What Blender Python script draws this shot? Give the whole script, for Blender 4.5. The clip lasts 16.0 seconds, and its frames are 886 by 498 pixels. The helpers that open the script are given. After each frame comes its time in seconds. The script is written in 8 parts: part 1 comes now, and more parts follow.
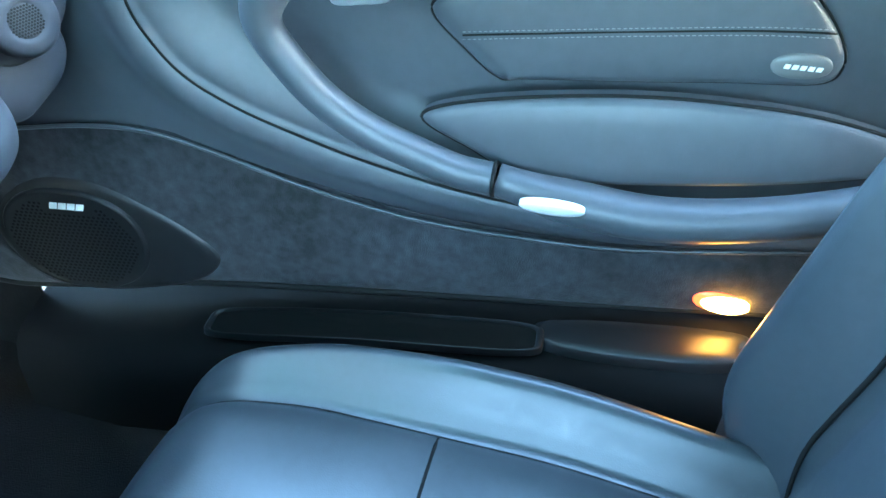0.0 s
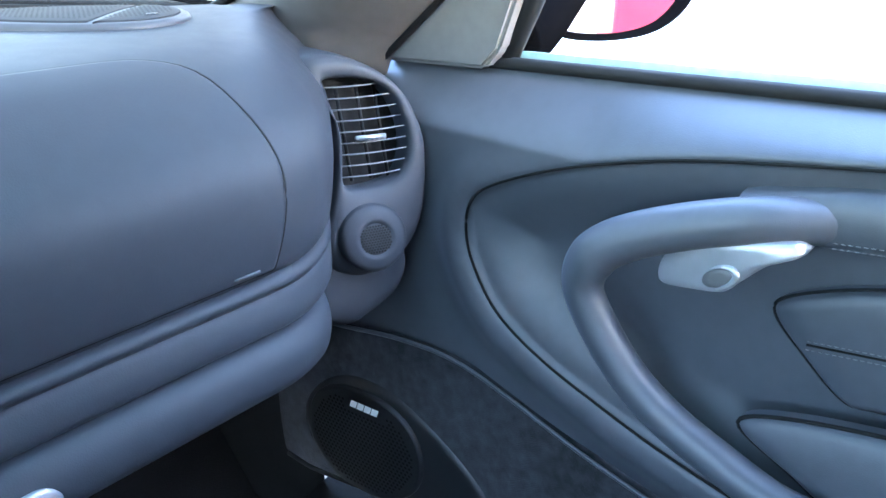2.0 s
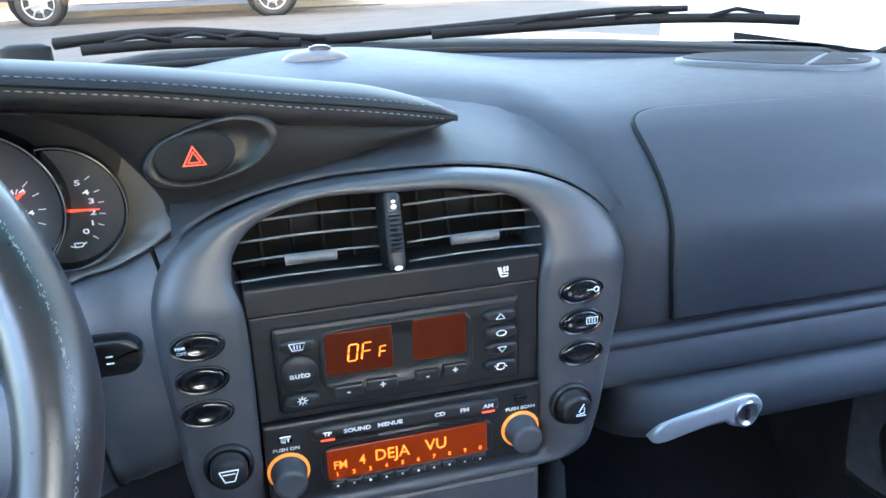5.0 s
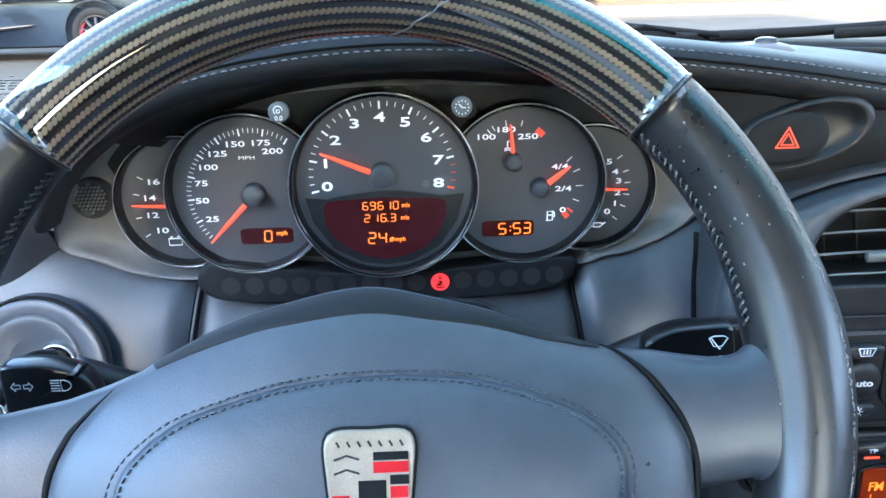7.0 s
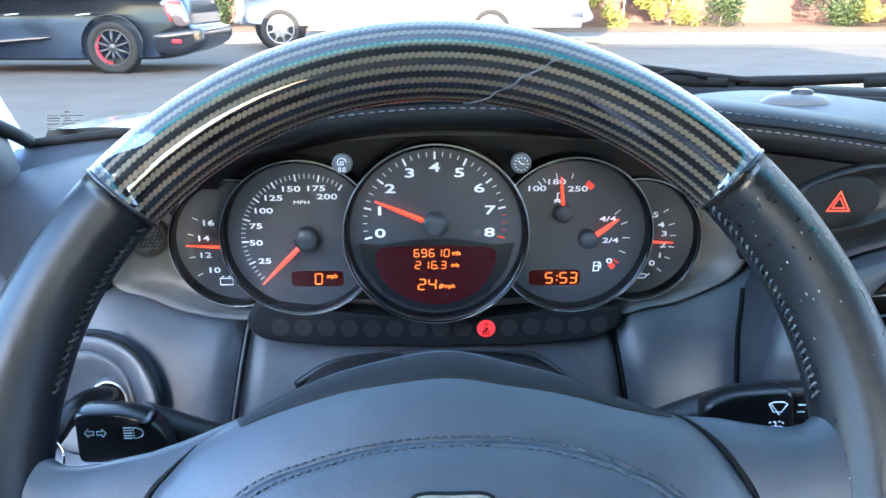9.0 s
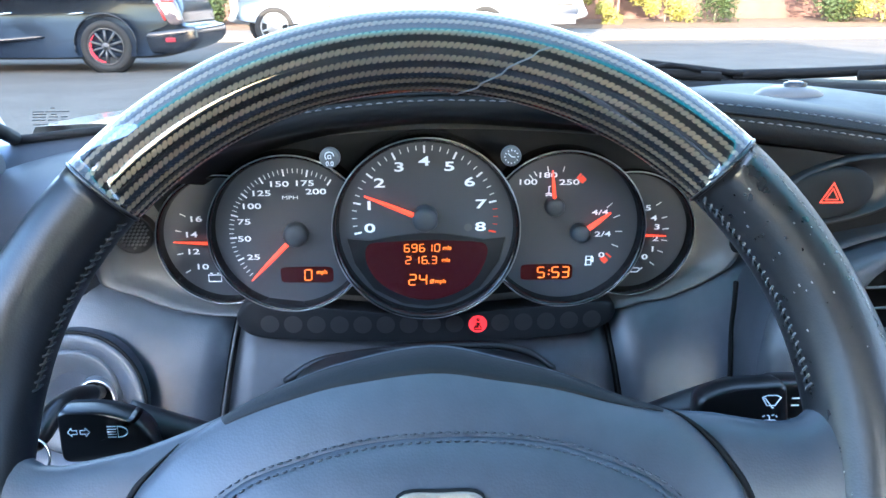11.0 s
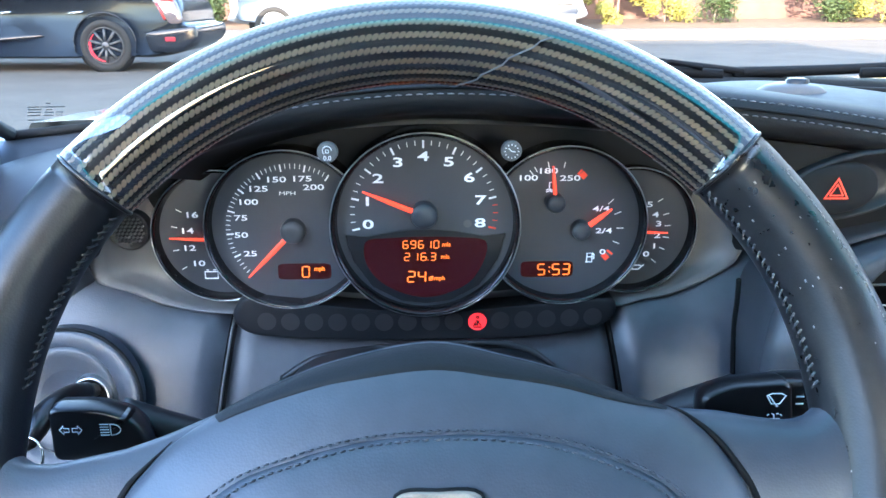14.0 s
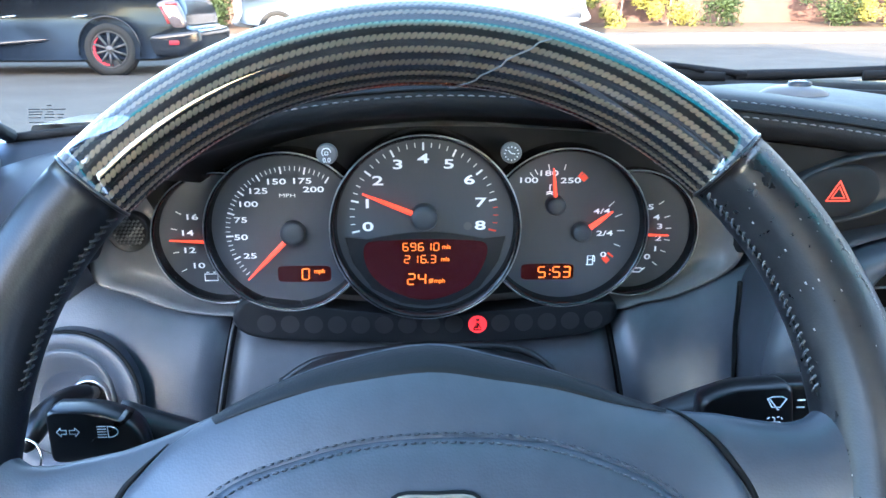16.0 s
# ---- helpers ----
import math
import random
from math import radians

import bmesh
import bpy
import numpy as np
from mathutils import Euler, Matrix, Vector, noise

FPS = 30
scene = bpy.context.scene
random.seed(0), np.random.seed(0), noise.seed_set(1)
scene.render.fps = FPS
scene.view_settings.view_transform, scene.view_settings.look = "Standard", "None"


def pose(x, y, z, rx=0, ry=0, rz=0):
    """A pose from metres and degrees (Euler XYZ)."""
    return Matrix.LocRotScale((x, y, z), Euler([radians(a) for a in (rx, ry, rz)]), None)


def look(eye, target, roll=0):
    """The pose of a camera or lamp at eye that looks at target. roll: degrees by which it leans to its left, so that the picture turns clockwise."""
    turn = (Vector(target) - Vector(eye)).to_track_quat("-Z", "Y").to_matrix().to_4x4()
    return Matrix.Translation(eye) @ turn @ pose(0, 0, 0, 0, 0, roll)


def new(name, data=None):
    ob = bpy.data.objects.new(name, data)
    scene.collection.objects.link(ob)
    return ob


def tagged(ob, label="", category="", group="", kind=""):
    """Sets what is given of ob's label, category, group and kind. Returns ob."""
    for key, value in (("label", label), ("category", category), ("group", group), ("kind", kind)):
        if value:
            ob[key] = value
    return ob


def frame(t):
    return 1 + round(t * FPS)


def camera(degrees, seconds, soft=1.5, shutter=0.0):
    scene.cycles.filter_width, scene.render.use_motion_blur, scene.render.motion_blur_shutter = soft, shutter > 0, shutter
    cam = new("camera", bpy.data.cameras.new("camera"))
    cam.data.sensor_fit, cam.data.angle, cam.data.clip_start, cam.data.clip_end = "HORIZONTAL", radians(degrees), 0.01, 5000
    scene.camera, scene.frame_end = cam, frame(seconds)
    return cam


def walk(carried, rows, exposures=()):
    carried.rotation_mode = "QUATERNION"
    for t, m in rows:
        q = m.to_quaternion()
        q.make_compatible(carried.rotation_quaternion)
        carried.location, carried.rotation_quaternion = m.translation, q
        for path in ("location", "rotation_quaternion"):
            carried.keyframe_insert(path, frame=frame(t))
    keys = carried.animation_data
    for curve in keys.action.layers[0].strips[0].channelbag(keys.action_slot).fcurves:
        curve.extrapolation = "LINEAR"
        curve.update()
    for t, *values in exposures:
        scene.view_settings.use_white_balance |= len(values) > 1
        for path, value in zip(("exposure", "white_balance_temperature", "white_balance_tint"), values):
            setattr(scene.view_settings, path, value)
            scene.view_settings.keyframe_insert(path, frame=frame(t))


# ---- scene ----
EXPOSURES = [(0.0, 6.9, 5550, -6), (0.5, 6.75, 5600, 4), (1.0, 6.45, 5550, 19), (2.0, 6.05, 5650, 14), (3.5, 6.05, 5850, 15), (6.0, 5.65, 5300, 13), (6.8, 5.65, 5400, 12), (7.5, 5.6, 5250, 10), (8.2, 5.5, 5150, 13), (16.0, 5.5, 5150, 13)]
cam = camera(58.5, 16.0)
PATH = [
    (0, 0.0760, -0.0173, 0.9942, 49.64, -1.19, -78.36),
    (0.5, 0.0880, -0.0098, 1.0079, 55.60, -0.82, -81.51),
    (1, 0.1240, -0.0040, 1.0027, 59.70, -0.38, -75.81),
    (1.5, 0.1450, -0.0094, 0.9899, 63.25, -0.80, -63.30),
    (2, 0.1410, -0.0185, 0.9882, 66.24, -1.09, -50.81),
    (2.5, 0.1230, -0.0346, 0.9858, 67.79, -0.54, -40.23),
    (3, 0.1120, -0.0533, 0.9934, 68.02, 0.11, -33.57),
    (3.5, 0.0790, -0.0750, 1.0042, 67.77, 0.64, -28.44),
    (3.7, 0.0580, -0.0838, 1.0105, 67.34, 0.80, -26.12),
    (5.8, -0.1840, -0.0829, 1.0055, 70.70, 1.85, -9.98),
    (6, -0.2070, -0.0690, 1.0040, 70.63, 1.90, -8.44),
    (6.5, -0.2660, -0.0471, 1.0012, 70.51, 1.92, -5.09),
    (7, -0.3200, -0.0314, 0.9927, 70.84, 1.36, -2.11),
    (7.5, -0.3660, -0.0192, 0.9972, 71.74, 0.94, -0.49),
    (8, -0.3640, -0.0198, 1.0083, 72.28, 0.26, -0.72),
    (8.5, -0.3520, -0.0316, 1.0147, 72.31, -0.04, -1.01),
    (9, -0.3490, -0.0327, 1.0127, 72.28, -0.05, -1.34),
    (11.5, -0.3450, -0.0268, 1.0085, 72.05, 0.23, -1.76),
    (12, -0.3450, -0.0258, 1.0075, 72.01, 0.22, -1.85),
    (12.5, -0.3440, -0.0248, 1.0084, 72.01, 0.22, -1.94),
    (13, -0.3440, -0.0238, 1.0084, 72.10, 0.13, -1.88),
    (13.5, -0.3440, -0.0219, 1.0063, 72.09, 0.22, -1.88),
    (14, -0.3450, -0.0229, 1.0054, 72.10, 0.13, -1.73),
    (14.5, -0.3440, -0.0239, 1.0054, 72.13, 0.14, -1.61),
    (15, -0.3440, -0.0239, 1.0064, 72.25, 0.14, -1.55),
    (15.5, -0.3440, -0.0229, 1.0064, 72.28, 0.04, -1.52),
    (16, -0.3430, -0.0219, 1.0043, 72.36, 0.14, -1.49),
]
walk(cam, [(t, pose(*p)) for t, *p in PATH], EXPOSURES)

# ---- daylight ----
SUN_DIR = Vector((-0.30, -0.92, 0.262)).normalized()      # towards the sun: behind the car, low
world = bpy.data.worlds.new("sky")
scene.world = world
world.use_nodes = True
wn = world.node_tree
sky = wn.nodes.new("ShaderNodeTexSky")
sky.sky_type = "NISHITA"
sky.sun_disc = False
sky.sun_elevation = math.asin(SUN_DIR.z)
sky.sun_rotation = math.atan2(SUN_DIR.x, SUN_DIR.y)
wn.nodes["Background"].inputs["Strength"].default_value = 0.15
wn.links.new(sky.outputs[0], wn.nodes["Background"].inputs["Color"])
sun = new("sun", bpy.data.lights.new("sun", "SUN"))
sun.data.energy, sun.data.angle, sun.data.color = 2.0, radians(0.6), (1.0, 0.86, 0.66)
sun.matrix_world = look((0, 0, 20), Vector((0, 0, 20)) - SUN_DIR)

# ---- materials ----
def shader(name, color, rough=0.5, metal=0.0, bump=None, vary=0.0, vary_scale=6.0, coat=0.0, sheen=0.0, spec=0.5, emit=None, rough_vary=0.0, grain="noise"):
    """A surface: two scales of colour and gloss variation, and fine relief (scale, strength)."""
    m = bpy.data.materials.new(name)
    m.use_nodes = True
    nt = m.node_tree
    b = nt.nodes["Principled BSDF"]
    b.inputs["Base Color"].default_value = (*color, 1)
    b.inputs["Roughness"].default_value = rough
    b.inputs["Metallic"].default_value = metal
    b.inputs["Coat Weight"].default_value = coat
    b.inputs["Coat Roughness"].default_value = 0.08
    b.inputs["Sheen Weight"].default_value = sheen
    b.inputs["Specular IOR Level"].default_value = spec
    if emit:
        b.inputs["Emission Color"].default_value = (*emit[:3], 1)
        b.inputs["Emission Strength"].default_value = emit[3]
    geo = nt.nodes.new("ShaderNodeNewGeometry")
    if vary:
        n1, n2 = nt.nodes.new("ShaderNodeTexNoise"), nt.nodes.new("ShaderNodeTexNoise")
        n1.inputs["Scale"].default_value, n1.inputs["Detail"].default_value = vary_scale, 6
        n2.inputs["Scale"].default_value, n2.inputs["Detail"].default_value = vary_scale * 14, 3
        add = nt.nodes.new("ShaderNodeMath")
        add.operation = "ADD"
        for n, i in ((n1, 0), (n2, 1)):
            nt.links.new(geo.outputs["Position"], n.inputs["Vector"])
            nt.links.new(n.outputs["Fac"], add.inputs[i])
        ramp = nt.nodes.new("ShaderNodeMapRange")
        ramp.inputs["From Min"].default_value, ramp.inputs["From Max"].default_value = 0.7, 1.3
        ramp.inputs["To Min"].default_value, ramp.inputs["To Max"].default_value = 1 - vary, 1 + vary
        nt.links.new(add.outputs[0], ramp.inputs["Value"])
        mul = nt.nodes.new("ShaderNodeVectorMath")
        mul.operation = "SCALE"
        mul.inputs[0].default_value = color
        nt.links.new(ramp.outputs[0], mul.inputs["Scale"])
        nt.links.new(mul.outputs[0], b.inputs["Base Color"])
        if rough_vary:
            rr = nt.nodes.new("ShaderNodeMapRange")
            rr.inputs["From Min"].default_value, rr.inputs["From Max"].default_value = 0.7, 1.3
            rr.inputs["To Min"].default_value, rr.inputs["To Max"].default_value = rough - rough_vary, rough + rough_vary
            nt.links.new(add.outputs[0], rr.inputs["Value"])
            nt.links.new(rr.outputs[0], b.inputs["Roughness"])
    if bump:
        tex = nt.nodes.new("ShaderNodeTexVoronoi" if grain == "cells" else "ShaderNodeTexNoise")
        tex.inputs["Scale"].default_value = bump[0]
        nt.links.new(geo.outputs["Position"], tex.inputs["Vector"])
        bn = nt.nodes.new("ShaderNodeBump")
        bn.inputs["Strength"].default_value, bn.inputs["Distance"].default_value = bump[1], 0.001
        nt.links.new(tex.outputs[0], bn.inputs["Height"])
        nt.links.new(bn.outputs["Normal"], b.inputs["Normal"])
    return m


LEATHER = shader("black_leather", (0.056, 0.061, 0.071), 0.43, spec=0.48, bump=(900, 0.06), vary=0.10, vary_scale=5, rough_vary=0.05, grain="cells")
LEATHER_PAD = shader("smooth_black_leather", (0.056, 0.062, 0.075), 0.42, spec=0.55, bump=(1000, 0.05), vary=0.12, vary_scale=8, rough_vary=0.06, grain="cells")
SEATSKIN = shader("creased_black_seat_leather", (0.028, 0.033, 0.038), 0.36, spec=0.8, bump=(700, 0.06), vary=0.14, vary_scale=7, rough_vary=0.06, grain="cells")
PADTHREAD = shader("grey_seam_thread", (0.055, 0.06, 0.07), 0.6)
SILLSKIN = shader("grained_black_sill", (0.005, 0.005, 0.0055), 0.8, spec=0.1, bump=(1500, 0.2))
DASHSKIN = shader("matt_black_leather", (0.036, 0.039, 0.046), 0.56, spec=0.24, bump=(1000, 0.08), vary=0.08, vary_scale=5, rough_vary=0.04, grain="cells")
LEATHER_WORN = shader("worn_black_leather", (0.019, 0.018, 0.018), 0.31, spec=0.75, bump=(1100, 0.04), vary=0.28, vary_scale=14, rough_vary=0.06, grain="cells")
RIMSKIN = shader("black_rim_leather", (0.006, 0.006, 0.007), 0.37, spec=0.45, bump=(1100, 0.04), vary=0.15, vary_scale=9, rough_vary=0.06, grain="cells")
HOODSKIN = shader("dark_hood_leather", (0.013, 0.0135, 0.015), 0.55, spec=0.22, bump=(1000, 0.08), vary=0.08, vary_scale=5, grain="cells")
SLAT = shader("grey_slat_plastic", (0.13, 0.13, 0.132), 0.45, bump=(1600, 0.08))
GOLD = shader("pale_gold_metal", (0.36, 0.30, 0.235), 0.42, metal=0.5, vary=0.12, vary_scale=80)
SOFT = shader("soft_touch_black_plastic", (0.046, 0.050, 0.057), 0.42, spec=0.5, bump=(1400, 0.12), vary=0.12, vary_scale=5, rough_vary=0.04)
PLASTIC = shader("black_plastic", (0.012, 0.0125, 0.014), 0.42, spec=0.4, bump=(1800, 0.10), vary=0.15)
DARK = shader("matt_black", (0.004, 0.004, 0.004), 0.75, spec=0.25)
GLOSS = shader("gloss_black", (0.008, 0.008, 0.009), 0.2, coat=0.2)
GREYTRIM = shader("satin_grey_plastic", (0.105, 0.103, 0.102), 0.42, bump=(1600, 0.08), vary=0.1)
TRAY = shader("satin_grey_tray", (0.115, 0.112, 0.110), 0.42, metal=0.1, bump=(1600, 0.08), vary=0.1)
PILLAR = shader("grey_vinyl", (0.11, 0.105, 0.10), 0.6, bump=(1500, 0.15), vary=0.1)
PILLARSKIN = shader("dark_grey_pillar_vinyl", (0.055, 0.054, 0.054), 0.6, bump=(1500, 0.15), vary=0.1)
SUEDE = shader("dark_grey_carpet", (0.024, 0.025, 0.030), 0.95, bump=(700, 0.9), vary=0.75, vary_scale=6, sheen=0.08)
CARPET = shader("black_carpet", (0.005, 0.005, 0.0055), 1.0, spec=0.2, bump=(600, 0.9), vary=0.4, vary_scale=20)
SILVER = shader("silver_paint", (0.42, 0.43, 0.45), 0.36, metal=0.6, vary=0.05)
CHROME = shader("chrome", (0.8, 0.8, 0.8), 0.12, metal=1.0)
STEEL = shader("brushed_steel", (0.45, 0.45, 0.46), 0.3, metal=1.0)
LIT_WHITE = shader("backlit_white_print", (0.8, 0.8, 0.8), 0.5, emit=(0.85, 0.93, 1.0, 0.012))
RIMTHREAD = shader("scuffed_grey_thread", (0.11, 0.11, 0.11), 0.7, vary=0.4, vary_scale=60)
WHITE = shader("white_print", (0.75, 0.75, 0.75), 0.5)
THREAD = shader("pale_grey_thread", (0.17, 0.17, 0.18), 0.8)
DARKTHREAD = shader("dark_thread", (0.020, 0.020, 0.022), 0.7)
REDMARK = shader("backlit_red_print", (0.7, 0.05, 0.02), 0.5, emit=(1.0, 0.08, 0.02, 0.012))
NEEDLE = shader("lit_red_needle", (0.8, 0.06, 0.03), 0.4, emit=(1.0, 0.07, 0.02, 0.038))
FACE = shader("black_dial_face", (0.060, 0.063, 0.071), 0.5, bump=(3000, 0.05))
LCD = shader("amber_display_ground", (0.014, 0.005, 0.009), 0.25, emit=(1.0, 0.06, 0.02, 0.0007))
LCD_RADIO = shader("lit_amber_display", (0.06, 0.010, 0.0), 0.3, spec=0.3, emit=(1.0, 0.085, 0.008, 0.0036))
KNOB_GLOW = shader("lit_orange_ring", (0.5, 0.15, 0.02), 0.3, emit=(1.0, 0.26, 0.02, 0.02))
LCD_DIM = shader("dim_amber_display", (0.016, 0.004, 0.001), 0.35, spec=0.2, emit=(1.0, 0.10, 0.010, 0.0013))
AMBER = shader("lit_amber_segments", (0.9, 0.22, 0.015), 0.4, emit=(1.0, 0.18, 0.010, 0.045))
WARN = shader("lit_red_warning_lamp", (0.8, 0.03, 0.03), 0.3, emit=(1.0, 0.03, 0.03, 0.036))
ORANGE_LAMP = shader("lit_orange_lens", (1.0, 0.4, 0.05), 0.3, emit=(1.0, 0.42, 0.06, 1.2))
RED_LENS = shader("red_lens", (0.6, 0.02, 0.01), 0.25, emit=(1.0, 0.05, 0.01, 0.1))
RUBBER = shader("black_rubber", (0.010, 0.010, 0.010), 0.8, spec=0.3)
MIRROR = shader("mirror_glass", (0.9, 0.9, 0.9), 0.01, metal=1.0)


def carbon():
    """Clear-coated carbon fibre: a 2 x 2 twill along the rim, from the mesh's UV map."""
    m = bpy.data.materials.new("carbon_fibre")
    m.use_nodes = True
    nt = m.node_tree
    b = nt.nodes["Principled BSDF"]
    uv = nt.nodes.new("ShaderNodeUVMap")
    sep = nt.nodes.new("ShaderNodeSeparateXYZ")
    nt.links.new(uv.outputs[0], sep.inputs[0])

    def op(kind, a, c):
        n = nt.nodes.new("ShaderNodeMath")
        n.operation = kind
        for i, v in enumerate((a, c)):
            if isinstance(v, float):
                n.inputs[i].default_value = v
            else:
                nt.links.new(v, n.inputs[i])
        return n.outputs[0]
    row = op("FLOOR", sep.outputs["Y"], 0.0)
    inrow = op("FRACT", sep.outputs["Y"], 0.0)
    warp = op("LESS_THAN", op("FRACT", op("MULTIPLY", row, 0.5), 0.0), 0.25)
    lean = op("SUBTRACT", op("MULTIPLY", warp, 1.1), 0.55)
    shifted = op("ADD", op("ADD", sep.outputs["X"], op("MULTIPLY", row, 0.25)), op("MULTIPLY", inrow, lean))
    along = op("FRACT", shifted, 0.0)
    side = op("ABSOLUTE", op("SUBTRACT", op("MULTIPLY", along, 2.0), 1.0), 0.0)
    edge = op("ABSOLUTE", op("SUBTRACT", op("MULTIPLY", inrow, 2.0), 1.0), 0.0)
    lozenge = op("SUBTRACT", 1.04, op("ADD", op("MULTIPLY", op("POWER", side, 1.5), 0.72), op("MULTIPLY", op("POWER", edge, 1.5), 0.66)))
    thread = op("MINIMUM", op("MAXIMUM", op("MULTIPLY", lozenge, 2.4), 0.0), 1.0)
    bright = op("MULTIPLY", thread, op("ADD", op("MULTIPLY", warp, 0.86), 0.07))
    tint = nt.nodes.new("ShaderNodeMix")
    tint.data_type = "RGBA"
    tint.inputs["A"].default_value = (0.006, 0.006, 0.0075, 1)
    tint.inputs["B"].default_value = (0.205, 0.155, 0.102, 1)
    nt.links.new(bright, tint.inputs["Factor"])
    nt.links.new(tint.outputs["Result"], b.inputs["Base Color"])
    b.inputs["Roughness"].default_value = 0.42
    b.inputs["Metallic"].default_value = 0.12
    b.inputs["Specular IOR Level"].default_value = 0.15
    b.inputs["Coat Weight"].default_value = 1.0
    b.inputs["Coat Roughness"].default_value = 0.015
    b.inputs["Coat IOR"].default_value = 1.8
    bn = nt.nodes.new("ShaderNodeBump")
    bn.inputs["Strength"].default_value, bn.inputs["Distance"].default_value = 0.35, 0.0006
    nt.links.new(thread, bn.inputs["Height"])
    nt.links.new(bn.outputs["Normal"], b.inputs["Normal"])
    return m


CARBON = carbon()

# ---- building helpers ----
PLACE = {}


def thing(name, at, label, category, group="", kind=""):
    """An empty at a thing's base, to hold its parts."""
    ob = new(name)
    ob.empty_display_size = 0.05
    ob.location = at
    PLACE[ob] = Vector(at)
    return tagged(ob, label, category, group, kind)


def mesh_object(name, verts, faces, material, parent=None, label="", smooth=True, uvs=None):
    """One mesh object, its origin at its middle, from vertices in world metres."""
    vs = [Vector(v) for v in verts]
    lo = Vector([min(v[i] for v in vs) for i in range(3)])
    hi = Vector([max(v[i] for v in vs) for i in range(3)])
    mid = (lo + hi) / 2
    me = bpy.data.meshes.new(name)
    me.from_pydata([v - mid for v in vs], [], faces)
    if uvs:
        layer = me.uv_layers.new()
        for loop in me.loops:
            layer.data[loop.index].uv = uvs[loop.vertex_index]
    me.polygons.foreach_set("use_smooth", [smooth] * len(me.polygons))
    me.materials.append(material)
    me.update()
    ob = new(name, me)
    ob.location = mid
    PLACE[ob] = mid
    if parent:
        ob.parent = parent
        ob.matrix_parent_inverse = Matrix.Translation(-PLACE[parent])
    return tagged(ob, label)


def part(name, bm, material, parent=None, label="", smooth=True):
    bm.verts.ensure_lookup_table()
    bm.verts.index_update()
    vs = [v.co.copy() for v in bm.verts]
    fs = [[v.index for v in f.verts] for f in bm.faces]
    bm.free()
    return mesh_object(name, vs, fs, material, parent, label, smooth)


def setting(ob, label, category):
    return tagged(ob, label, category, "", "structure")


def spline(pts, n=8, closed=False):
    """A smooth line through a few points (Catmull-Rom), n steps a span."""
    P = [Vector(p) for p in pts]
    m, out = len(P), []
    for i in range(m if closed else m - 1):
        if closed:
            a, b, c, d = (P[(i + k) % m] for k in (-1, 0, 1, 2))
        else:
            b, c = P[i], P[i + 1]
            a = P[i - 1] if i else b * 2 - c
            d = P[i + 2] if i + 2 < m else c * 2 - b
        for k in range(n):
            t = k / n
            out.append(0.5 * ((2 * b) + (c - a) * t + (2 * a - 5 * b + 4 * c - d) * t * t + (3 * b - a - 3 * c + d) * t ** 3))
    if not closed:
        out.append(P[-1])
    return out


def grid(rows, close_u=False, close_v=False):
    """Vertices and quads of a sheet given as rows of points."""
    nv, nu = len(rows), len(rows[0])
    vs = [p for r in rows for p in r]
    fs = []
    for j in range(nv if close_v else nv - 1):
        for i in range(nu if close_u else nu - 1):
            a, b = j * nu + i, j * nu + (i + 1) % nu
            c, d = ((j + 1) % nv) * nu + (i + 1) % nu, ((j + 1) % nv) * nu + i
            fs.append((a, b, c, d))
    return vs, fs


def sheet(name, rows, material, parent=None, label="", **k):
    vs, fs = grid(rows, **k)
    return mesh_object(name, vs, fs, material, parent, label)


def patch_geo(outline, place, prof, centre=None):
    """A cushion: rings of the outline drawn in to its middle; prof gives (share of size, height) from the rim inwards."""
    o = [Vector(p) for p in outline]
    c = Vector(centre) if centre else sum(o, Vector((0, 0))) / len(o)
    vs = []
    for s, h in prof:
        vs += [place(*(c + (p - c) * s), h) for p in o]
    n, fs = len(o), []
    for j in range(len(prof) - 1):
        for i in range(n):
            a, b = j * n + i, j * n + (i + 1) % n
            fs.append((a, b, b + n, a + n))
    vs.append(place(*c, prof[-1][1]))
    last = (len(prof) - 1) * n
    fs += [(last + i, last + (i + 1) % n, len(vs) - 1) for i in range(n)]
    return vs, fs


def patch(name, outline, place, prof, material, parent=None, label="", centre=None, smooth=True):
    vs, fs = patch_geo(outline, place, prof, centre)
    return mesh_object(name, vs, fs, material, parent, label, smooth)


def oval(cx, cy, rx, ry, n=40, power=2.0, turn=0.0):
    out = []
    ct, st = math.cos(turn), math.sin(turn)
    for k in range(n):
        a = 2 * math.pi * k / n
        x = rx * math.copysign(abs(math.cos(a)) ** (2 / power), math.cos(a))
        y = ry * math.copysign(abs(math.sin(a)) ** (2 / power), math.sin(a))
        out.append((cx + x * ct - y * st, cy + x * st + y * ct))
    return out


